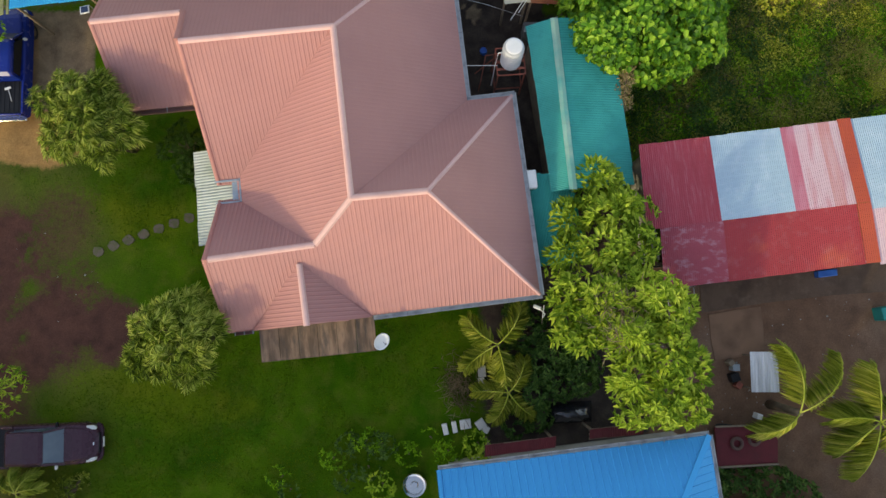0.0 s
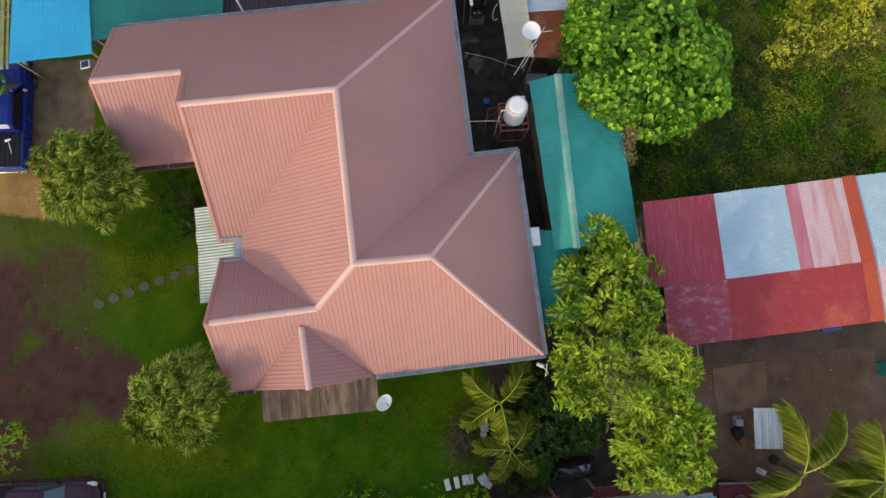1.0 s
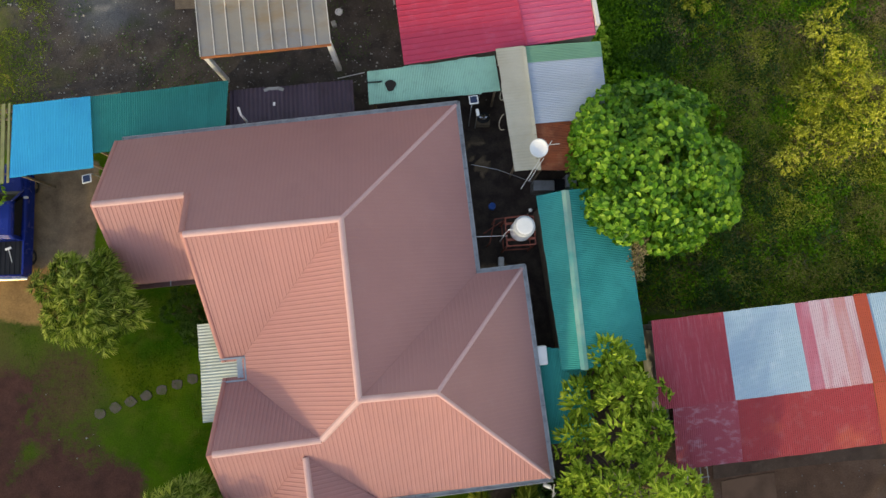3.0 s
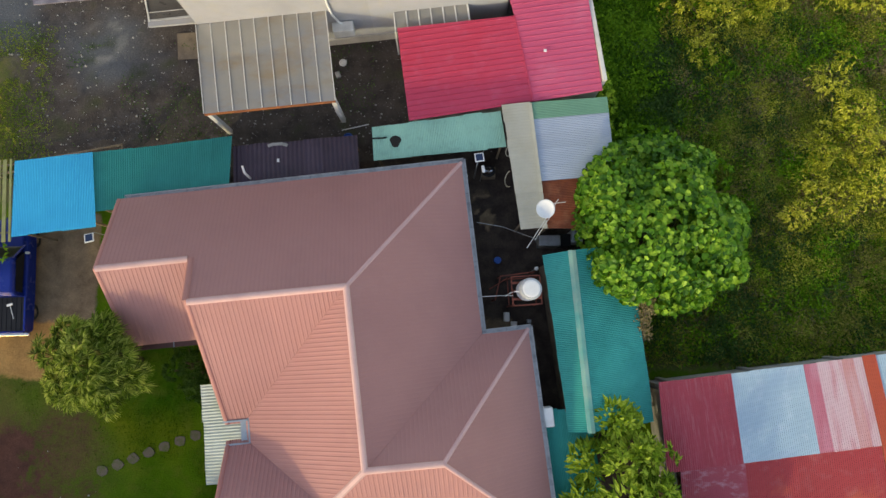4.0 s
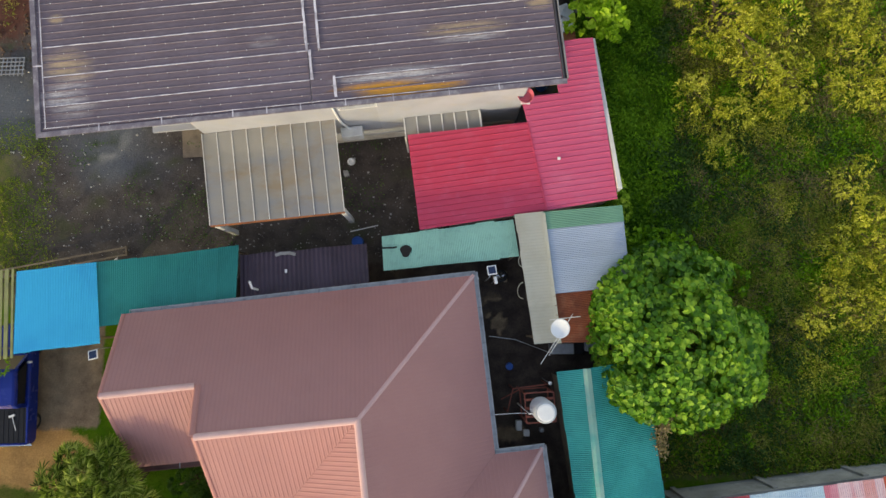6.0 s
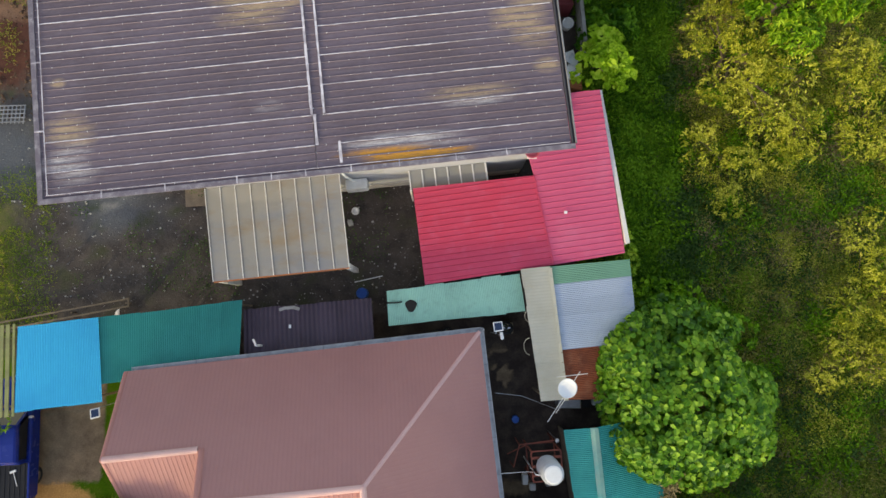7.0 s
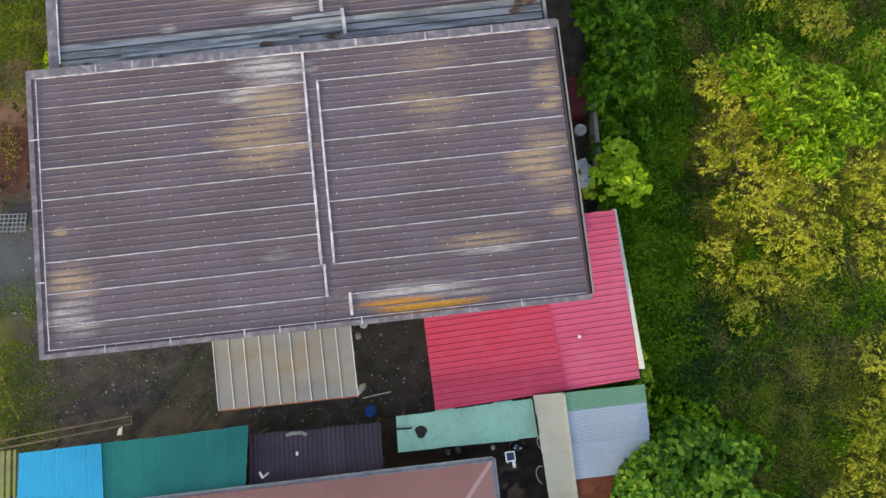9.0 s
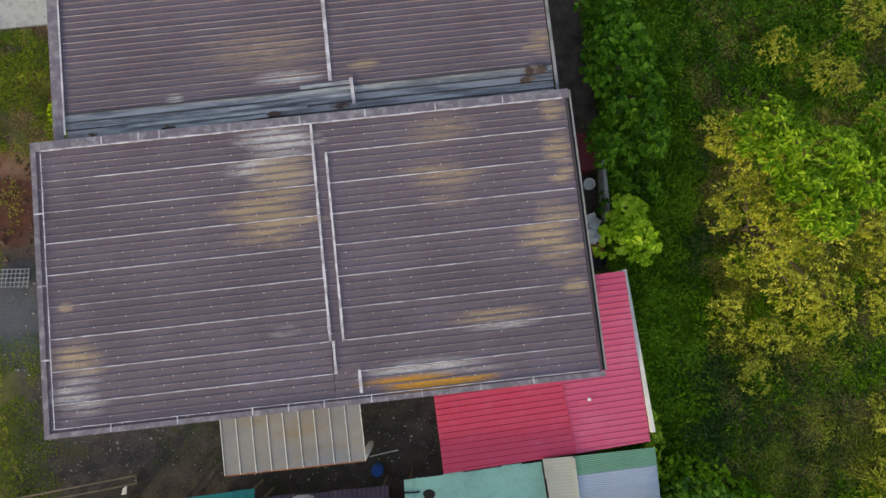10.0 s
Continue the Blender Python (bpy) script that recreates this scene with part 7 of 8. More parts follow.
def pickup(label, paint, at, turn, glass="glass"):
    """A double-cab pickup, nose towards its own +x."""
    t = thing("pickup_truck", label, "pickup truck", (0, 0, 0))
    body = part("body", Geo().add(*loft([(-2.62, 0.84, 0.48, 0.98, 0.06), (-2.5, 0.88, 0.42, 1.02, 0.06), (-1.0, 0.90, 0.40, 1.02, 0.06), (0.9, 0.90, 0.40, 1.02, 0.12), (1.3, 0.90, 0.40, 1.03, 0.2), (1.9, 0.89, 0.41, 1.0, 0.22), (2.25, 0.84, 0.43, 0.95, 0.22), (2.45, 0.74, 0.45, 0.90, 0.2), (2.58, 0.58, 0.47, 0.82, 0.12), (2.64, 0.40, 0.48, 0.76, 0.08)])), paint, t, smooth=False)
    hood = part("bonnet", Geo().add(*loft([(1.2, 0.76, 1.0, 1.11, 0.08), (1.6, 0.74, 0.98, 1.10, 0.09), (2.05, 0.68, 0.94, 1.06, 0.1), (2.3, 0.58, 0.88, 0.99, 0.08), (2.46, 0.42, 0.84, 0.92, 0.06)])), paint, t)
    for y in (-0.46, 0.46):
        part("crease", Geo().bar((1.22, y * 1.15, 1.115), (2.28, y * 0.8, 1.0), 0.045, 0.03), paint, hood)
    cab = part("cab", Geo().add(*loft([(-1.0, 0.78, 1.0, 1.62, 0.16), (-0.85, 0.72, 1.0, 1.76, 0.14), (-0.1, 0.72, 1.0, 1.80, 0.12), (0.55, 0.70, 1.0, 1.77, 0.12), (0.72, 0.69, 1.0, 1.71, 0.12)])), paint, t)
    part("windscreen", Geo().add([(0.70, -0.62, 1.71), (0.70, 0.62, 1.71), (1.30, 0.72, 1.09), (1.30, -0.72, 1.09), (0.66, -0.62, 1.4), (0.66, 0.62, 1.4), (1.2, 0.72, 1.0), (1.2, -0.72, 1.0)],
                                 [(0, 3, 2, 1), (4, 5, 6, 7), (0, 1, 5, 4), (1, 2, 6, 5), (2, 3, 7, 6), (3, 0, 4, 7)]), M[glass], t, "tinted windscreen")
    for y in (-1, 1):
        part("side_window", Geo().add([(-0.85, y * 0.755, 1.1), (1.02, y * 0.80, 1.1), (0.6, y * 0.715, 1.58), (-0.8, y * 0.735, 1.58), (-0.85, y * 0.70, 1.1), (1.02, y * 0.74, 1.1), (0.6, y * 0.66, 1.58), (-0.8, y * 0.68, 1.58)],
                                      [(0, 1, 2, 3), (7, 6, 5, 4), (0, 4, 5, 1), (1, 5, 6, 2), (2, 6, 7, 3), (3, 7, 4, 0)]), M[glass], t)
        part("pillar", Geo().bar((0.70, y * 0.67, 1.71), (1.32, y * 0.79, 1.07), 0.09, 0.06), paint, t)
        part("mirror", Geo().box((0.92, y * 0.92 - 0.09, 1.05), (1.02, y * 0.92 + 0.09, 1.18), None, 0.03), M["white_plastic"] if y < 0 else M["black_plastic"], t)
        lamp = part("headlight", Geo().add(*loft([(2.18, 0.14, 0.74, 0.93, 0.05), (2.42, 0.12, 0.72, 0.885, 0.05), (2.54, 0.06, 0.70, 0.82, 0.03)])), M["lamp_glass"], t)
        lamp.location.y = y * 0.66
        part("bed_side", Geo().box((-2.6, y * 0.86 - 0.05, 0.98), (-1.02, y * 0.86 + 0.05, 1.10), None, 0.02), paint, t)
        for x in (-1.72, 1.66):
            w = part("wheel", Geo().lathe((x, y * 0.64, 0.37), (x, y * 0.87, 0.37), [(0, 0.3), (0.1, 0.37), (0.9, 0.37), (1, 0.3)], 22), M["rubber"], t, smooth=False)
            part("rim", Geo().lathe((x, y * 0.86, 0.37), (x, y * 0.885, 0.37), [(0, 0.21), (1, 0.17)], 14), M["chrome"], w)
    part("tailgate", Geo().box((-2.66, -0.82, 0.55), (-2.58, 0.82, 1.08), None, 0.02), paint, t)
    part("bed_floor", Geo().slab([(-2.56, -0.80, 1.045), (-1.04, -0.80, 1.045), (-1.04, 0.80, 1.045), (-2.56, 0.80, 1.045)], 0.03), M["black_plastic"], t, "dark ribbed bed liner")
    g = Geo()
    for i in range(7):
        g.bar((-2.54, -0.66 + 0.22 * i, 1.052), (-1.06, -0.66 + 0.22 * i, 1.052), 0.07, 0.02)
    part("liner_ribs", g, M["black_plastic"], t)
    part("grille", Geo().box((2.56, -0.45, 0.55), (2.66, 0.45, 0.76), None, 0.02), M["black_plastic"], t)
    part("bumper", Geo().add(*loft([(2.45, 0.86, 0.40, 0.56, 0.06), (2.62, 0.78, 0.40, 0.56, 0.06), (2.72, 0.60, 0.42, 0.54, 0.04)])), paint, t)
    part("number_plate", Geo().box((2.72, -0.22, 0.43), (2.74, 0.22, 0.55)), M["white_plastic"], t)
    part("emblem", Geo().box((2.47, -0.06, 0.90), (2.53, 0.06, 0.93), pose(0, 0, 0)), M["chrome"], t)
    part("rear_bumper", Geo().box((-2.80, -0.8, 0.45), (-2.64, 0.8, 0.6), None, 0.03), M["chrome"], t)
    t.matrix_world = pose(*at, 0, 0, turn)
    return t


pickup("dark plum double-cab pickup parked on the lawn", M["plum_paint"], (-17.95, -5.55, 0), 2.5)
pickup("deep blue double-cab pickup on the concrete drive", M["blue_paint"], (-20.5, 12.1, 0), 92, "dark_glass")
rod = thing("tool", "white-handled tool lying in the pickup bed", "tool", (-20.1, 10.6, 1.05))
part("handle", Geo().tube([(-20.05, 10.1, 1.09), (-20.25, 10.7, 1.09)], 0.018, 6), M["white_plastic"], rod)
part("head", Geo().box((-0.14, -0.05, 0), (0.14, 0.05, 0.05), pose(-20.27, 10.73, 1.06, 0, 0, 20), 0.01), M["white_plastic"], rod)

# ---------------------------------------------------------------- water tank yard

tank = thing("water_tank", "white ribbed plastic water tank on a rusty steel stand", "water tank", (2.8, 10.85, 0))
cx, cy, zb, zt, r = 2.98, 11.38, 2.75, 4.3, 0.46
prof = [(0, r * 0.96), (0.02, r)]
for i in range(5):
    s = 0.1 + i * 0.16
    prof += [(s, r), (s + 0.03, r * 0.95), (s + 0.06, r * 0.95), (s + 0.09, r)]
prof += [(0.86, r), (0.92, r * 0.97), (0.955, r * 0.86), (0.965, r * 0.84), (0.97, r * 0.88), (1.0, r * 0.85), (1.0, 0.02)]
part("tank", Geo().lathe((cx, cy, zb), (cx, cy, zt), prof, 32), M["ac_grey"], tank, smooth=False)
part("lid", Geo().lathe((cx, cy, zt - 0.01), (cx, cy, zt + 0.05), [(0, 0.36), (0.6, 0.36), (1, 0.30)], 24), M["white_plastic"], tank)
M4 = pose(cx, cy, 0, 0, 0, 4)
for x in (-0.62, 0.62):
    for y in (-0.62, 0.62):
        part("leg", Geo().bar(M4 @ Vector((x, y, -0.05)), M4 @ Vector((x * 0.95, y * 0.95, 2.75)), 0.06, 0.06), M["rust_steel"], tank)
for z in (1.0, 2.7):
    for a, b in (((-0.62, -0.62), (0.62, -0.62)), ((0.62, -0.62), (0.62, 0.62)), ((0.62, 0.62), (-0.62, 0.62)), ((-0.62, 0.62), (-0.62, -0.62))):
        part("rail", Geo().bar(M4 @ Vector((*a, z)), M4 @ Vector((*b, z)), 0.05, 0.06), M["rust_steel"], tank)
for y in (-0.35, 0, 0.35):
    part("slat", Geo().bar(M4 @ Vector((-0.62, y, 2.73)), M4 @ Vector((0.62, y, 2.73)), 0.1, 0.04), M["rust_steel"], tank)
part("pipe", Geo().tube([(cx - 0.46, cy - 0.1, 3.9), (cx - 0.62, cy - 0.1, 3.85), (cx - 0.66, cy - 0.1, 2.6), (cx - 0.66, cy - 0.15, 0.1)], 0.025, 6), M["white_plastic"], tank)
trestle = thing("trestle", "rusty steel trestle beside the water tank", "trestle", (2.0, 11.6, 0))
for a, b in (((1.95, 12.05, 1.7), (3.45, 12.25, 1.75)), ((1.75, 11.0, 1.2), (1.95, 12.05, 1.7)), ((1.95, 12.05, 1.7), (1.95, 12.05, 0)), ((3.45, 12.25, 1.75), (3.45, 12.25, 0)), ((1.75, 11.0, 1.2), (1.7, 11.0, 0)), ((1.5, 11.5, 0.9), (2.3, 12.0, 1.4))):
    part("bar", Geo().bar(a, b, 0.045, 0.045), M["rust_steel"], trestle)
bulb = thing("lamp_post", "white lamp on a thin post near the tank", "lamp", (3.45, 12.3, 0))
part("post", Geo().tube([(3.47, 12.35, 0), (3.47, 12.35, 2.3)], 0.018, 6), M["grey_metal"], bulb)
part("globe", Geo().lathe((3.47, 12.35, 2.28), (3.47, 12.35, 2.46), [(0, 0.03), (0.3, 0.085), (0.7, 0.085), (1, 0.03)], 12), M["white_plastic"], bulb, smooth=True)
for name, label, pts, rr, mt in (("washing_line", "thin cable sagging across the yard", [(0.85, 14.35, 2.6), (2.0, 14.2, 2.3), (3.6, 13.6, 2.4)], 0.012, "grey_metal"),
                                 ("washing_line", "thin cable from gutter to water tank", [(1.0, 11.1, 2.9), (2.0, 11.15, 2.8), (2.4, 11.15, 2.8)], 0.012, "white_metal")):
    single(name, Geo().tube(pts, rr, 5), M[mt], label, "cable")


def barrel(name, label, at, r, h, material, open_top=True, category="barrel"):
    t = thing(name, label, category, at)
    x, y, z = at
    part("wall", Geo().lathe((x, y, z), (x, y, z + h), [(0, r * 0.92), (0.3, r), (0.33, r * 1.03), (0.36, r), (0.64, r), (0.67, r * 1.03), (0.7, r), (1, r * 0.95), (1.0, r * 0.86), (0.86, r * 0.84), (0.86, 0.01)], 24), material, t)
    return t


barrel("blue_bucket", "blue plastic bucket on the dark earth", (1.95, 12.9, 0), 0.17, 0.3, M["blue_plastic"], category="bucket")
barrel("blue_barrel", "open blue plastic barrel beside the purple roof", (-5.1, 18.62, 0), 0.26, 0.75, M["blue_plastic"])
barrel("blue_barrel", "blue plastic barrel in the gap beside the red roof", (3.6, 26.3, 0), 0.3, 0.9, M["blue_plastic"])
tub = thing("pink_tub", "pink plastic tub on a wall bracket at the corner", "tub", (2.35, 24.45, 3.7))
part("bowl", Geo().lathe((2.35, 24.5, 3.75), (2.35, 24.5, 3.98), [(0, 0.24), (0.9, 0.33), (1, 0.35), (0.98, 0.32), (0.2, 0.24), (0.2, 0.01)], 22), M["pink_plastic"], tub)
part("bracket", Geo().bar((2.35, 24.8, 3.7), (2.35, 24.2, 3.7), 0.4, 0.05), M["white_metal"], tub)


def solar_lamp(label, at, tilt, turn, pole):
    t = thing("solar_lamp", label, "solar lamp", pole)
    m = pose(*at, tilt, 0, turn)
    part("frame", Geo().box((-0.2, -0.2, -0.02), (0.2, 0.2, 0.02), m, 0.01), M["white_plastic"], t)
    part("panel", Geo().box((-0.155, -0.155, 0.02), (0.155, 0.155, 0.028), m), M["solar"], t, "dark solar cell")
    part("pole", Geo().tube([pole, (pole[0], pole[1], at[2] - 0.1), at], 0.022, 6), M["grey_metal"], t)
    return m


m = solar_lamp("solar lamp panel at the corner of the blue roof", (-15.75, 13.55, 3.15), -12, 14, (-15.6, 13.8, 0))
m = solar_lamp("solar lamp panel over the yard at the house corner", (0.95, 17.15, 3.0), -10, 8, (0.85, 16.85, 0))
t = thing("yard_lamp", "small white lamp hanging below the solar panel", "lamp", (1.1, 16.8, 0))
part("head", Geo().box((-0.07, -0.16, 2.45), (0.07, 0.16, 2.53), pose(1.15, 16.75, 0, 0, 0, 10), 0.03), M["white_plastic"], t)
part("pole", Geo().tube([(1.15, 16.75, 0), (1.15, 16.75, 2.45)], 0.02, 6), M["grey_metal"], t)


def wheel(label, at, r=0.31, tilt=0.0, turn=0.0, rim=True, tyre="rubber"):
    t = thing("car_wheel" if rim else "tyre", label, "wheel" if rim else "tyre", at)
    m = pose(0, 0, 0, tilt, 0, turn)
    part("tyre", Geo().torus(at, r * 0.76, r * 0.25, m), M[tyre], t, smooth=True)
    if rim:
        c = Vector(at)
        for k in range(6):
            a = k * math.pi / 3
            part("spoke", Geo().bar(c, c + m @ Vector((math.cos(a) * r * 0.62, math.sin(a) * r * 0.62, 0.02)), 0.06, 0.05), M["chrome"], t)
        part("hub", Geo().lathe(c - m @ Vector((0, 0, 0.04)), c + m @ Vector((0, 0, 0.05)), [(0, 0.09), (1, 0.07)], 14), M["chrome"], t)
        part("rim", Geo().torus(at, r * 0.60, 0.025, m), M["chrome"], t)


wheel("car wheel with a spoked alloy rim leaning in the yard", (1.5, 17.05, 0.75), 0.33, -25, 0)
single("crate", Geo().box((1.2, 16.8, 0), (1.85, 17.3, 0.5), None, 0.02), M["wood"], "dark wooden crate under the leaning wheel", "crate")
wheel("old bicycle-size wheel on the dark earth under the eave", (-1.6, 16.75, 0.15), 0.25)
wheel("second old wheel on the dark earth under the eave", (-1.15, 16.85, 0.15), 0.25)
wheel("spoked wheel beside the mint roof", (-1.2, 19.35, 0.6), 0.36, -35)
for x, y in ((-0.55, 17.0),):
    barrel("paint_can", "small pale paint can on the dark earth", (x + 1.0, y - 0.05, 0.0), 0.1, 0.22, M["white_plastic"], category="can")
hose = thing("garden_hose", "pale hose hanging in loops from the cream roof", "hose", (2.35, 16.2, 2.5))
for cy_, rr in ((17.6, 0.25), (16.3, 0.35)):
    part("loop", Geo().tube([(2.32 - 0.5 * rr * math.sin(a), cy_ + rr * math.cos(a), 2.55 - 0.5 * math.sin(a)) for a in [k * math.pi / 10 for k in range(11)]], 0.018, 6), M["cream_sheet"], hose)
vent = thing("vent_pipe", "white vent pipe rising through the purple roof", "pipe", (-9.15, 16.35, 2.3))
part("pipe", Geo().tube([(-9.15, 16.3, 2.2), (-9.15, 16.35, 3.3), (-9.2, 16.6, 3.55)], 0.05, 8), M["white_plastic"], vent)
single("scrap", Geo().box((-8.0, 17.05, 2.42), (-7.9, 17.2, 2.46)), M["white_plastic"], "white scrap lying on the purple roof", "scrap")
single("scrap", Geo().box((-0.06, -0.06, 2.86), (0.07, 0.06, 2.90), pose(3.9, 22.05, -0.02)), M["white_plastic"], "white scrap lying on the red roof", "scrap")

# clutter at the shed end under the rusty roof
for (x, y, z0, sx, sy, h, mt, nm, lb) in ((4.3, 13.75, 0, 0.5, 0.25, 1.0, "grey_metal", "metal_cabinet", "grey metal cabinet under the rusty roof"), (5.0, 13.8, 0, 0.3, 0.3, 0.8, "black_plastic", "black_crate", "black crate under the rusty roof"),
                                          (5.55, 13.95, 0, 0.25, 0.3, 1.1, "zinc", "zinc_box", "zinc box under the rusty roof"), (2.35, 10.25, 0, 0.13, 0.22, 0.4, "white_plastic", "jerrycan", "white jerrycan by the water tank"),
                                          (2.7, 9.9, 0, 0.14, 0.14, 0.3, "white_plastic", "jerrycan", "small white jerrycan by the water tank"), (3.4, 10.05, 0, 0.1, 0.1, 0.35, "grey_metal", "tin", "grey tin by the water tank")):
    single(nm, Geo().box((x - sx, y - sy, z0), (x + sx, y + sy, z0 + h), None, 0.03), M[mt], lb, nm.replace("_", " "))

# ---------------------------------------------------------------- western slatted roof and rails

sl = thing("slatted_roof", "mossy weathered slats beside the blue roof", "pergola", (-20.6, 15.3, 0))
for i in range(7):
    x0 = -19.95 - 0.26 * i
    part("slat", Geo().bar((x0, 17.2 - 0.03 * i, 2.2), (x0 + 0.75, 13.4 - 0.03 * i, 3.05), 0.17 if i % 3 else 0.1, 0.04), M["bamboo"], sl)
for y, z in ((13.7, 2.92), (16.8, 2.22)):
    part("bearer", Geo().bar((-21.6, y, z), (-19.2 if y < 15 else -19.9, y + 0.1, z), 0.07, 0.08), M["wood"], sl)
for x, y, z in ((-21.4, 13.7, 2.9), (-21.5, 16.8, 2.2)):
    part("post", Geo().bar((x, y, 0), (x, y, z), 0.09, 0.09), M["wood"], sl)
fr = thing("timber_frame", "weathered timber frame lying along the yard's edge", "timber", (-17.7, 18.0, 0))
for a, b in (((-21.9, 17.2, 0.45), (-15.9, 18.35, 0.45)), ((-21.9, 16.85, 0.45), (-15.9, 18.0, 0.45)), ((-15.9, 18.4, 0.45), (-15.85, 17.95, 0.45))):
    part("rail", Geo().bar(a, b, 0.07, 0.07), M["wood"], fr)
for a in ((-21.5, 17.1), (-18.5, 17.7), (-16.0, 18.15)):
    part("post", Geo().bar((*a, 0), (*a, 0.42), 0.07, 0.07), M["wood"], fr)
single("plastic_sheet_scrap", Geo().slab([(-16.6, 17.45, 0.25), (-16.35, 17.5, 0.3), (-16.3, 17.9, 0.4), (-16.5, 17.75, 0.35)], 0.03), M["white_plastic"], "white plastic scrap caught on the rail", "scrap")
grate = thing("grating", "stack of grey wire gratings on the gravel", "grating", (-22.1, 27.1, 0))
for i in range(7):
    part("wire", Geo().bar((-22.7 + i * 0.2, 26.7, 0.12), (-22.65 + i * 0.2, 27.6, 0.12), 0.05, 0.05), M["grey_metal"], grate)
for i in range(5):
    part("wire", Geo().bar((-22.75, 26.75 + i * 0.2, 0.16), (-21.4, 26.8 + i * 0.2, 0.16), 0.04, 0.05), M["grey_metal"], grate)
single("board", Geo().slab([(-13.58, 22.71, 0.06), (-12.6, 22.77, 0.06), (-12.7, 24.1, 0.06), (-13.68, 24.03, 0.06)], 0.05), M["wood"], "brown board lying beside the carport", "board")
single("pipe", Geo().tube([(-5.5, 19.15, 0.2), (-4.2, 19.45, 0.2)], 0.025, 6), M["white_plastic"], "thin white pipe lying on the ground", "pipe")
toilet = thing("drain_ring", "white drain ring below the air conditioner", "drain", (-5.5, 22.6, 0))
part("ring", Geo().torus((-5.5, 22.5, 0.25), 0.14, 0.05), M["white_plastic"], toilet, smooth=True)
part("stem", Geo().cyl((-5.5, 22.5, 0), (-5.5, 22.5, 0.25), 0.09), M["white_plastic"], toilet)
single("stone_block", Geo().box((-0.12, -0.14, 0), (0.12, 0.14, 0.2), pose(-5.75, 21.95, 0, 0, 0, 20), 0.03), M["stone"], "pale stone block on the yard", "block")


def pebbles(name, label, n, box, lo, hi, material, seed, weight=None):
    """Loose stones scattered on the ground."""
    rnd = np.random.RandomState(seed)
    g = Geo()
    x, y = rnd.uniform(box[0], box[2], n), rnd.uniform(box[1], box[3], n)
    if weight is not None:
        k = ground_weights(x, y)[weight] > 0.6
        x, y = x[k], y[k]
    for px, py in zip(x, y):
        r = rnd.uniform(lo, hi) * (0.5 + rnd.rand() ** 2)
        a = rnd.rand() * 6.28
        pts = [Vector((px + r * math.cos(a + k * 1.257) * rnd.uniform(0.7, 1.2), py + r * math.sin(a + k * 1.257) * rnd.uniform(0.6, 1.1), 0.0)) for k in range(5)]
        top = [p.lerp(Vector((px, py, 0)), 0.45) + Vector((0, 0, r * rnd.uniform(0.6, 1.0))) for p in pts]
        g.add(pts + top, [(5, 6, 7, 8, 9)] + [(i, (i + 1) % 5, 5 + (i + 1) % 5, 5 + i) for i in range(5)])
    tagged(new(name, g.mesh(name, material)), label, "stones", kind="stuff")


pebbles("gravel_stones", "pale stones scattered over the gravel yard", 1500, (-22.5, 18, 3, 27), 0.015, 0.055, M["stone"], 201, 2)
pebbles("rubble", "brown clods and broken stones on the bare earth", 700, (-26, 27, -18, 34), 0.03, 0.10, M["slab_dark"], 204)
pebbles("yard_stones", "small pale stones on the brown earth", 160, (10, -6, 20, 3), 0.02, 0.05, M["stone"], 202, 0)
pebbles("lawn_stones", "small pale stones on the bare lawn patch", 10, (-21, -3, -16, 5), 0.02, 0.05, M["stone"], 203)
for i in range(7):
    a = lerp((-16.2, 3.2, 0), (-12.0, 4.8, 0), i / 6)
    single("stepping_stone", Geo().slab([(a[0] + 0.27 * math.cos(k * 0.785) * (1 + 0.12 * math.sin(3 * k + i)), a[1] + 0.24 * math.sin(k * 0.785) * (1 + 0.15 * math.cos(2 * k + i)), 0.03) for k in range(8)], 0.1), M["step_stone"], "grey-brown stepping stone sunk in the lawn", "stepping stone", "stepping stones")

# ---------------------------------------------------------------- southern clutter

for i, (x, y, w, h, a) in enumerate(((1.78, -2.35, 0.36, 0.5, 4), (1.95, -3.05, 0.40, 0.34, 8), (1.75, -2.75, 0.3, 0.25, 12), (0.10, -4.95, 0.24, 0.5, 14), (0.52, -4.85, 0.22, 0.5, 12), (1.02, -4.72, 0.5, 0.42, 8), (1.72, -4.72, 0.42, 0.4, 35), (1.95, -4.95, 0.3, 0.3, 60))):
    single("concrete_block", Geo().box((-w / 2, -h / 2, 0), (w / 2, h / 2, 0.22), pose(x, y, 0, 0, 0, a), 0.015), M["block"], "pale concrete block dumped at the lawn's edge", "block", "dumped blocks")
drum = thing("washing_drum", "shiny metal washing drum on the ground", "drum", (-1.27, -7.3, 0))
part("shell", Geo().lathe((-1.27, -7.3, 0), (-1.27, -7.3, 0.75), [(0, 0.46), (0.05, 0.54), (0.92, 0.54), (1, 0.50), (0.96, 0.42), (0.75, 0.38), (0.75, 0.18), (0.9, 0.14), (0.9, 0.01)], 34), M["chrome"], drum, smooth=False)
for q, nm in (([(1.75, -5.75, 2.25), (4.75, -5.35, 2.25), (4.8, -4.95, 2.15), (1.8, -5.3, 2.15)], 301), ([(6.2, -5.05, 2.2), (8.5, -4.8, 2.2), (8.55, -4.4, 2.1), (6.25, -4.65, 2.1)], 302)):
    lean_to("low_roof", "dark red sheet strip below the blue eave", q, M["brick_red"], ((0.05, 0.9), (0.95, 0.9)), 0.8, seed=nm)
tarp = thing("tarpaulin", "crumpled shiny black tarpaulin over a heap", "tarpaulin", (5.7, -4.0, 0))
g = Geo()
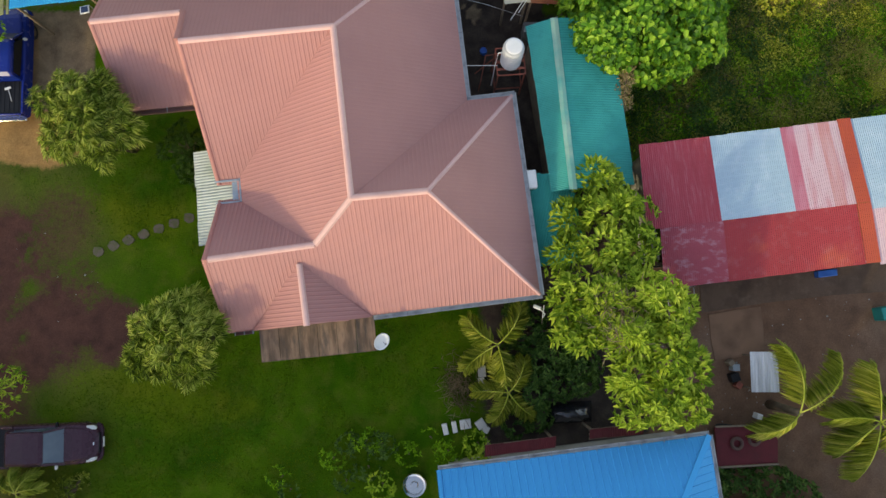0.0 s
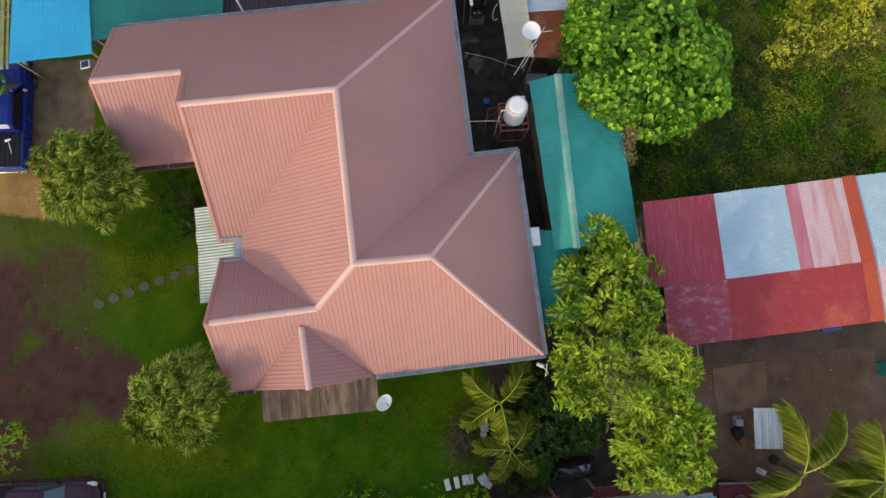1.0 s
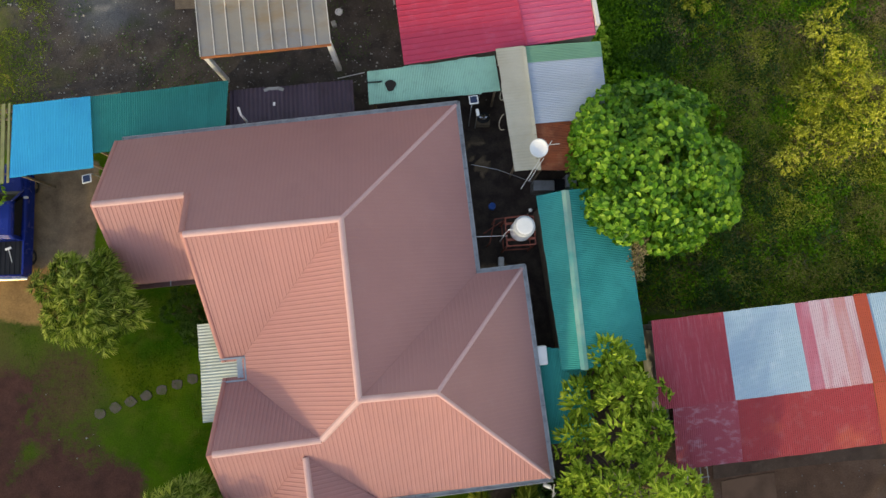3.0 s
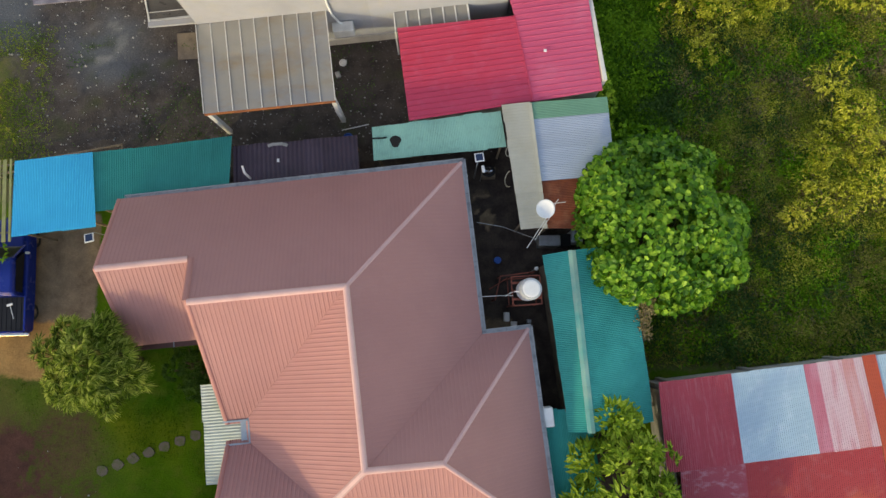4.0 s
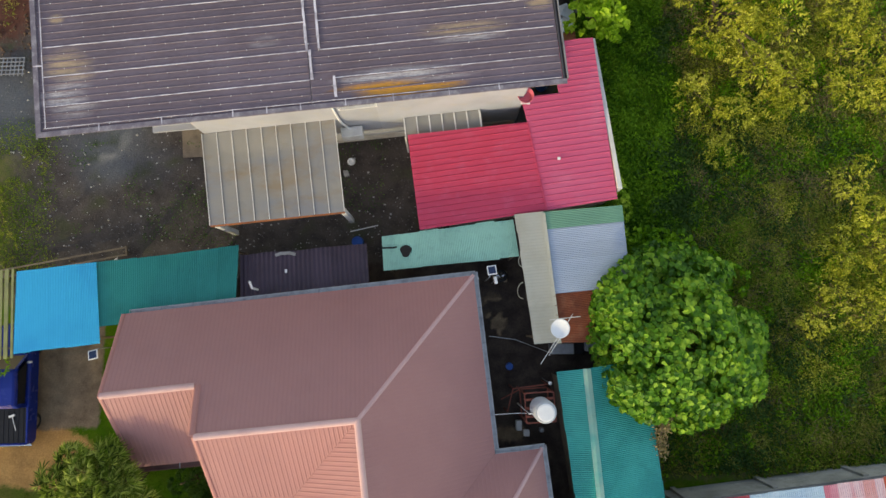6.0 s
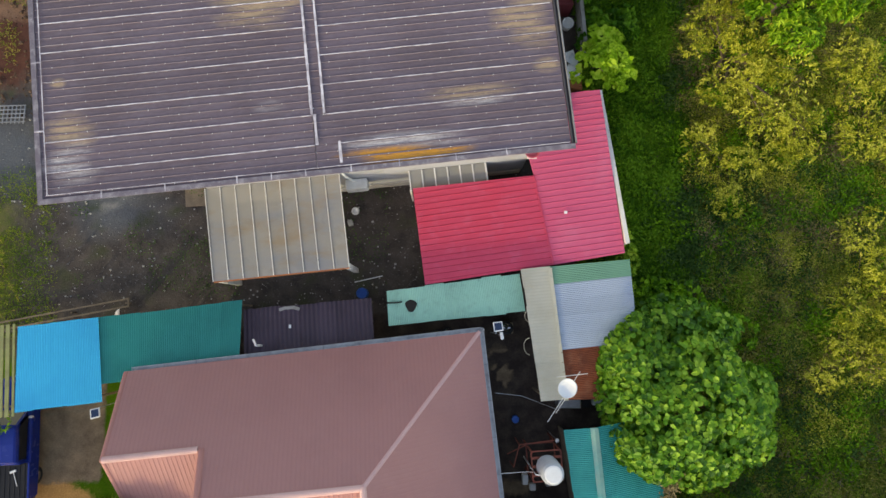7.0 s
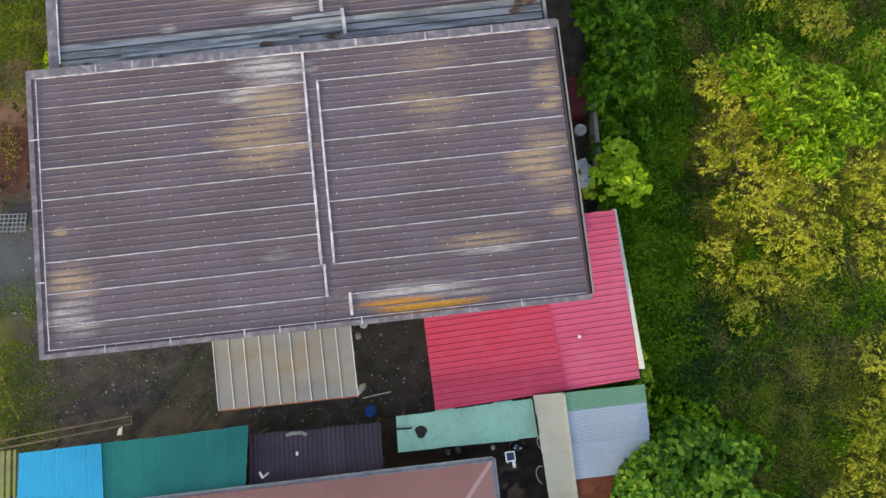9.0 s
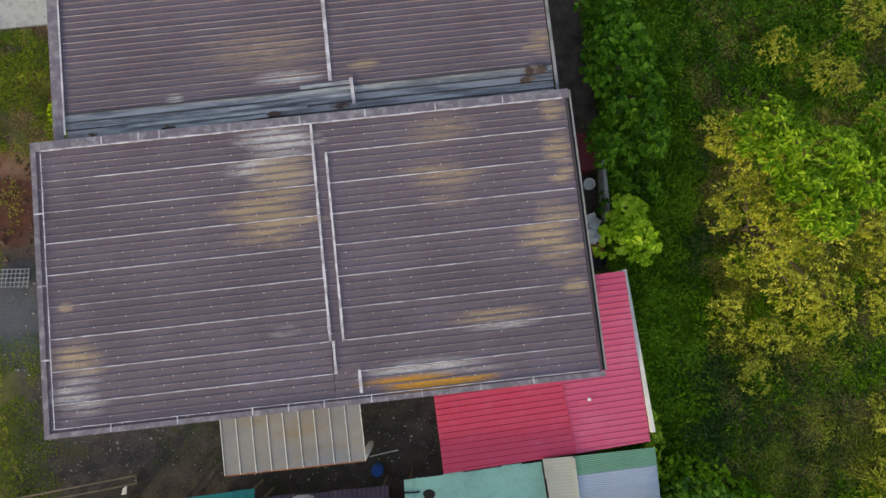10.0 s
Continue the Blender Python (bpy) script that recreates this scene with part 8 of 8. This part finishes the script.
nx, ny = 26, 12
pts = []
for j in range(ny + 1):
    for i in range(nx + 1):
        u, v = i / nx, j / ny
        x, y = 4.7 + 2.1 * u, -4.75 + 0.95 * v + 0.12 * u
        z = 0.95 * max(0.0, math.sin(math.pi * min(1, max(0, u)))) ** 0.5 * max(0.0, math.sin(math.pi * v)) ** 0.5 + 0.10 * noise.noise((x * 3, y * 4, 0)) * 1.4
        pts.append((x, y, max(0.02, z)))
g.add(pts, [(j * (nx + 1) + i, j * (nx + 1) + i + 1, (j + 1) * (nx + 1) + i + 1, (j + 1) * (nx + 1) + i) for j in range(ny) for i in range(nx)])
part("cover", g, M["tarp"], tarp, smooth=True)
floodlight = thing("floodlight", "white floodlight on a thin post at the house corner", "floodlight", (4.3, 0.35, 0))
part("head", Geo().box((-0.2, -0.1, 2.2), (0.14, 0.06, 2.32), pose(4.1, 0.55, 0, 0, 0, -22), 0.03), M["white_plastic"], floodlight)
part("arm", Geo().tube([(4.15, 0.5, 2.22), (4.4, 0.25, 2.3), (4.3, 0.1, 2.3)], 0.022, 6).tube([(4.36, 0.62, 2.3), (4.28, 0.08, 2.3)], 0.022, 6), M["white_metal"], floodlight)
part("post", Geo().tube([(4.55, -0.4, 0), (4.3, 0.25, 2.3)], 0.02, 6), M["wood"], floodlight)

# yard of the workshop
table = thing("tin_table", "weathered zinc sheet lying on a low rack", "rack", (14.35, -2.3, 0))
for i in range(2):
    a, b = (13.72 + 0.62 * i, -3.2), (13.72 + 0.62 * (i + 1), -1.42)
    part("sheet", Geo().sheet((a[0], a[1], 1.0), (b[0], a[1], 1.0), (b[0], b[1], 1.02), (a[0], b[1], 1.02), 0.15, 0.02), M["zinc_pale"], table)
for x in (13.85, 14.85):
    for y in (-3.05, -1.6):
        part("leg", Geo().bar((x, y, 0), (x, y, 0.96), 0.07, 0.07), M["wood"], table)
for i, (x, y, s, mt) in enumerate(((13.35, -2.15, 0.16, "zinc"), (13.3, -2.6, 0.2, "black_plastic"), (13.15, -1.95, 0.13, "wood"), (13.45, -2.95, 0.14, "rust_steel"), (14.3, -4.35, 0.13, "white_plastic"))):
    single("odd_box", Geo().box((-s, -s, 0), (s, s * 0.9, 0.45), pose(x, y, 0, 0, 0, 17 * i), 0.02), M[mt], "small grey box beside the zinc rack", "box", "boxes by the rack")
tr = thing("trailer", "flat oxide-red trailer deck carrying two old tyres", "trailer", (13.3, -5.5, 0))
part("deck", Geo().slab([(12.1, -6.45, 0.95), (14.75, -6.3, 0.95), (14.85, -4.62, 0.95), (12.05, -4.72, 0.95)], 0.12), M["brick_red"], tr)
for a, b in (((12.05, -4.70, 1.0), (14.85, -4.60, 1.0)), ((12.1, -6.45, 1.0), (14.75, -6.3, 1.0))):
    part("side_rail", Geo().bar(a, b, 0.07, 0.12), M["wood"], tr)
for x in (12.7, 14.2):
    for y in (-6.3, -4.8):
        part("wheel", Geo().lathe((x, y - 0.1, 0.4), (x, y + 0.1, 0.4), [(0, 0.32), (0.2, 0.4), (0.8, 0.4), (1, 0.32)], 18), M["rubber"], tr)
wheel("old dusty tyre lying on the trailer deck", (12.95, -5.42, 1.06), 0.30, 0, 0, False, "old_tyre")
wheel("second old dusty tyre lying on the trailer deck", (13.72, -5.25, 1.06), 0.30, 0, 0, False, "old_tyre")
single("bench", Geo().box((-0.45, -0.16, 0.0), (0.45, 0.16, 0.4), pose(17.8, 2.15, 0, 0, 0, 7), 0.03), M["blue_plastic"], "blue plastic trough under the workshop eave", "trough")
single("green_bin", Geo().box((-0.3, -0.3, 0), (0.3, 0.3, 0.7), pose(20.3, 0.3, 0, 0, 0, 10), 0.03), M["teal_sheet"], "dark green bin on the brown earth", "bin")
single("apron", Geo().slab([(12.0, 0.32, 0.06), (15.0, 0.78, 0.06), (18.2, 1.15, 0.06), (21.5, 1.35, 0.06), (21.5, 3.2, 0.06), (12.0, 2.2, 0.06)], 0.14), M["slab_dark"], "dusty earth-coloured apron along the workshop wall", "apron", kind="structure")
single("slab", Geo().slab([(12.55, -1.85, 0.05), (13.6, -1.72, 0.05), (14.82, -1.36, 0.05), (14.86, -0.3, 0.05), (14.78, 0.62, 0.05), (13.4, 0.42, 0.05), (12.35, 0.22, 0.05), (12.4, -0.9, 0.05)], 0.14), M["slab_brown"], "dusty brown concrete slab in the yard", "slab", kind="structure")
rack = thing("wire_rack", "bent wire rack leaning at the workshop corner", "rack", (10.6, 0.9, 0))
for i in range(5):
    part("wire", Geo().tube([(9.9 + 0.3 * i, 1.3 + 0.03 * i, 1.6), (10.05 + 0.3 * i, 0.65, 1.4), (10.2 + 0.3 * i, -0.1, 0.9)], 0.02, 5), M["grey_metal"], rack)
for a, b in (((9.85, 1.35, 1.6), (11.1, 1.5, 1.6)), ((10.0, 0.6, 1.4), (11.3, 0.75, 1.4)), ((10.15, -0.1, 0.9), (11.4, 0.0, 0.9)), ((11.15, 1.5, 1.6), (11.2, 1.4, 0)), ((9.9, 1.3, 1.6), (9.95, 1.2, 0))):
    part("wire", Geo().tube([a, lerp(a, b, 0.5), b], 0.024, 5), M["grey_metal"], rack)

# narrow gap east of the big building
single("red_shed", Geo().box((3.9, 32.2, 0), (4.75, 33.9, 1.25), None, 0.04), M["brick_red"], "dark red metal shed box beside the building", "shed")
stool = thing("bucket", "white plastic bucket on the dark passage floor", "bucket", (4.62, 31.66, 0))
part("shell", Geo().lathe((4.62, 31.66, 0), (4.62, 31.66, 0.5), [(0, 0.2), (0.9, 0.27), (1, 0.28), (0.98, 0.24), (0.3, 0.2), (0.3, 0.01)], 20), M["white_plastic"], stool)
pile = thing("sheet_pile", "heap of pale crumpled zinc scraps", "scrap pile", (4.78, 29.5, 0))
for k, (x, y, z, a, b, c, w, h) in enumerate(((4.62, 30.05, 0.35, 14, -8, 20, 0.32, 0.2), (4.85, 29.8, 0.5, -16, 12, -30, 0.24, 0.3), (4.72, 29.45, 0.45, 10, 18, 55, 0.28, 0.16), (4.9, 29.15, 0.4, -8, -14, 8, 0.26, 0.22), (4.7, 29.0, 0.52, 22, 6, -12, 0.2, 0.14))):
    part("scrap", Geo().box((-w, -h, -0.012), (w, h, 0.012), pose(x, y, z, a, b, c)).box((-w * 0.8, -h * 0.7, -z), (w * 0.8, h * 0.7, -0.06), pose(x, y, z)), M["zinc_pale"] if k % 2 else M["white_plastic"], pile)
planks = thing("plank_stack", "rusty orange boards stacked by the wall", "boards", (4.92, 28.6, 0))
for k in range(4):
    part("board", Geo().box((-0.34, -0.06, 0), (0.34, 0.06, 0.5 - 0.05 * k), pose(4.9, 28.45 + 0.13 * k, 0, 0, 0, -8 + 6 * k), 0.01), M["orange_rust"], planks)
basin = thing("basin", "dark plastic basin at the end of the passage", "basin", (5.1, 28.05, 0))
part("shell", Geo().lathe((5.1, 28.05, 0), (5.1, 28.05, 0.3), [(0, 0.22), (0.9, 0.28), (1, 0.3), (0.97, 0.26), (0.3, 0.22), (0.3, 0.01)], 20), M["black_plastic"], basin)
gw = thing("garden_wall", "low grey block wall along the passage", "wall", (5.2, 31.4, 0))
for i in range(8):
    a, b = lerp((5.34, 29.9, 0), (5.06, 33.4, 0), i / 8), lerp((5.34, 29.9, 0), (5.06, 33.4, 0), (i + 0.98) / 8)
    part("block", Geo().bar((a[0], a[1], 0.6), (b[0], b[1], 0.6), 0.16, 1.2), M["concrete"], gw)
# withered creeper hanging from the dome tree over the turquoise eave
creeper = thing("dry_creeper", "withered brown creeper hanging over the turquoise eave", "creeper", (8.0, 9.9, 0))
stem = [(8.2, 11.2, 2.9), (8.05, 10.4, 2.75), (7.98, 9.7, 2.62), (8.1, 9.1, 2.2), (8.3, 8.8, 0.0)]
part("stem", Geo().tube(stem, 0.03, 6), M["bark"], creeper)
rnd = np.random.RandomState(77)
seat = rnd.uniform(0, 2.6, 520)
base = np.array([lerp(stem[int(q)], stem[int(q) + 1], q - int(q)) for q in seat]) + rnd.randn(520, 3) * np.array([0.16, 0.12, 0.12])
tagged(leaf_object("withered_leaves", base, rnd.randn(520, 3) * np.array([1, 1, 0.5]), 0.16, 0.06, M["brown_scrub"], creeper), kind="stuff")
single("fallen_leaf", Geo().slab([(5.93, 10.36, 3.10), (6.03, 10.38, 3.10), (6.08, 10.46, 3.10), (5.98, 10.52, 3.10), (5.90, 10.46, 3.10)], 0.07), M["bamboo"], "yellow fallen leaf on the turquoise roof", "leaf")
for x, y, w, a in ((-8.34, 17.88, 0.16, 20), (-7.72, 17.9, 0.12, -15), (-8.0, 17.93, 0.2, 5)):
    single("rubble_scrap", Geo().box((-w, -0.07, 2.1), (w, 0.07, 2.24), pose(x, y, 0, 0, 0, a), 0.015), M["concrete"], "grey rubble scrap on the edge of the purple roof", "scrap")
single("paved_corner", Geo().slab([(-25.5, 39.0, 0.12), (-17.2, 39.9, 0.12), (-17.4, 43.5, 0.12), (-25.5, 43.0, 0.12)], 0.2), M["stone"], "pale grey concrete apron behind the rear building", "apron", kind="structure")
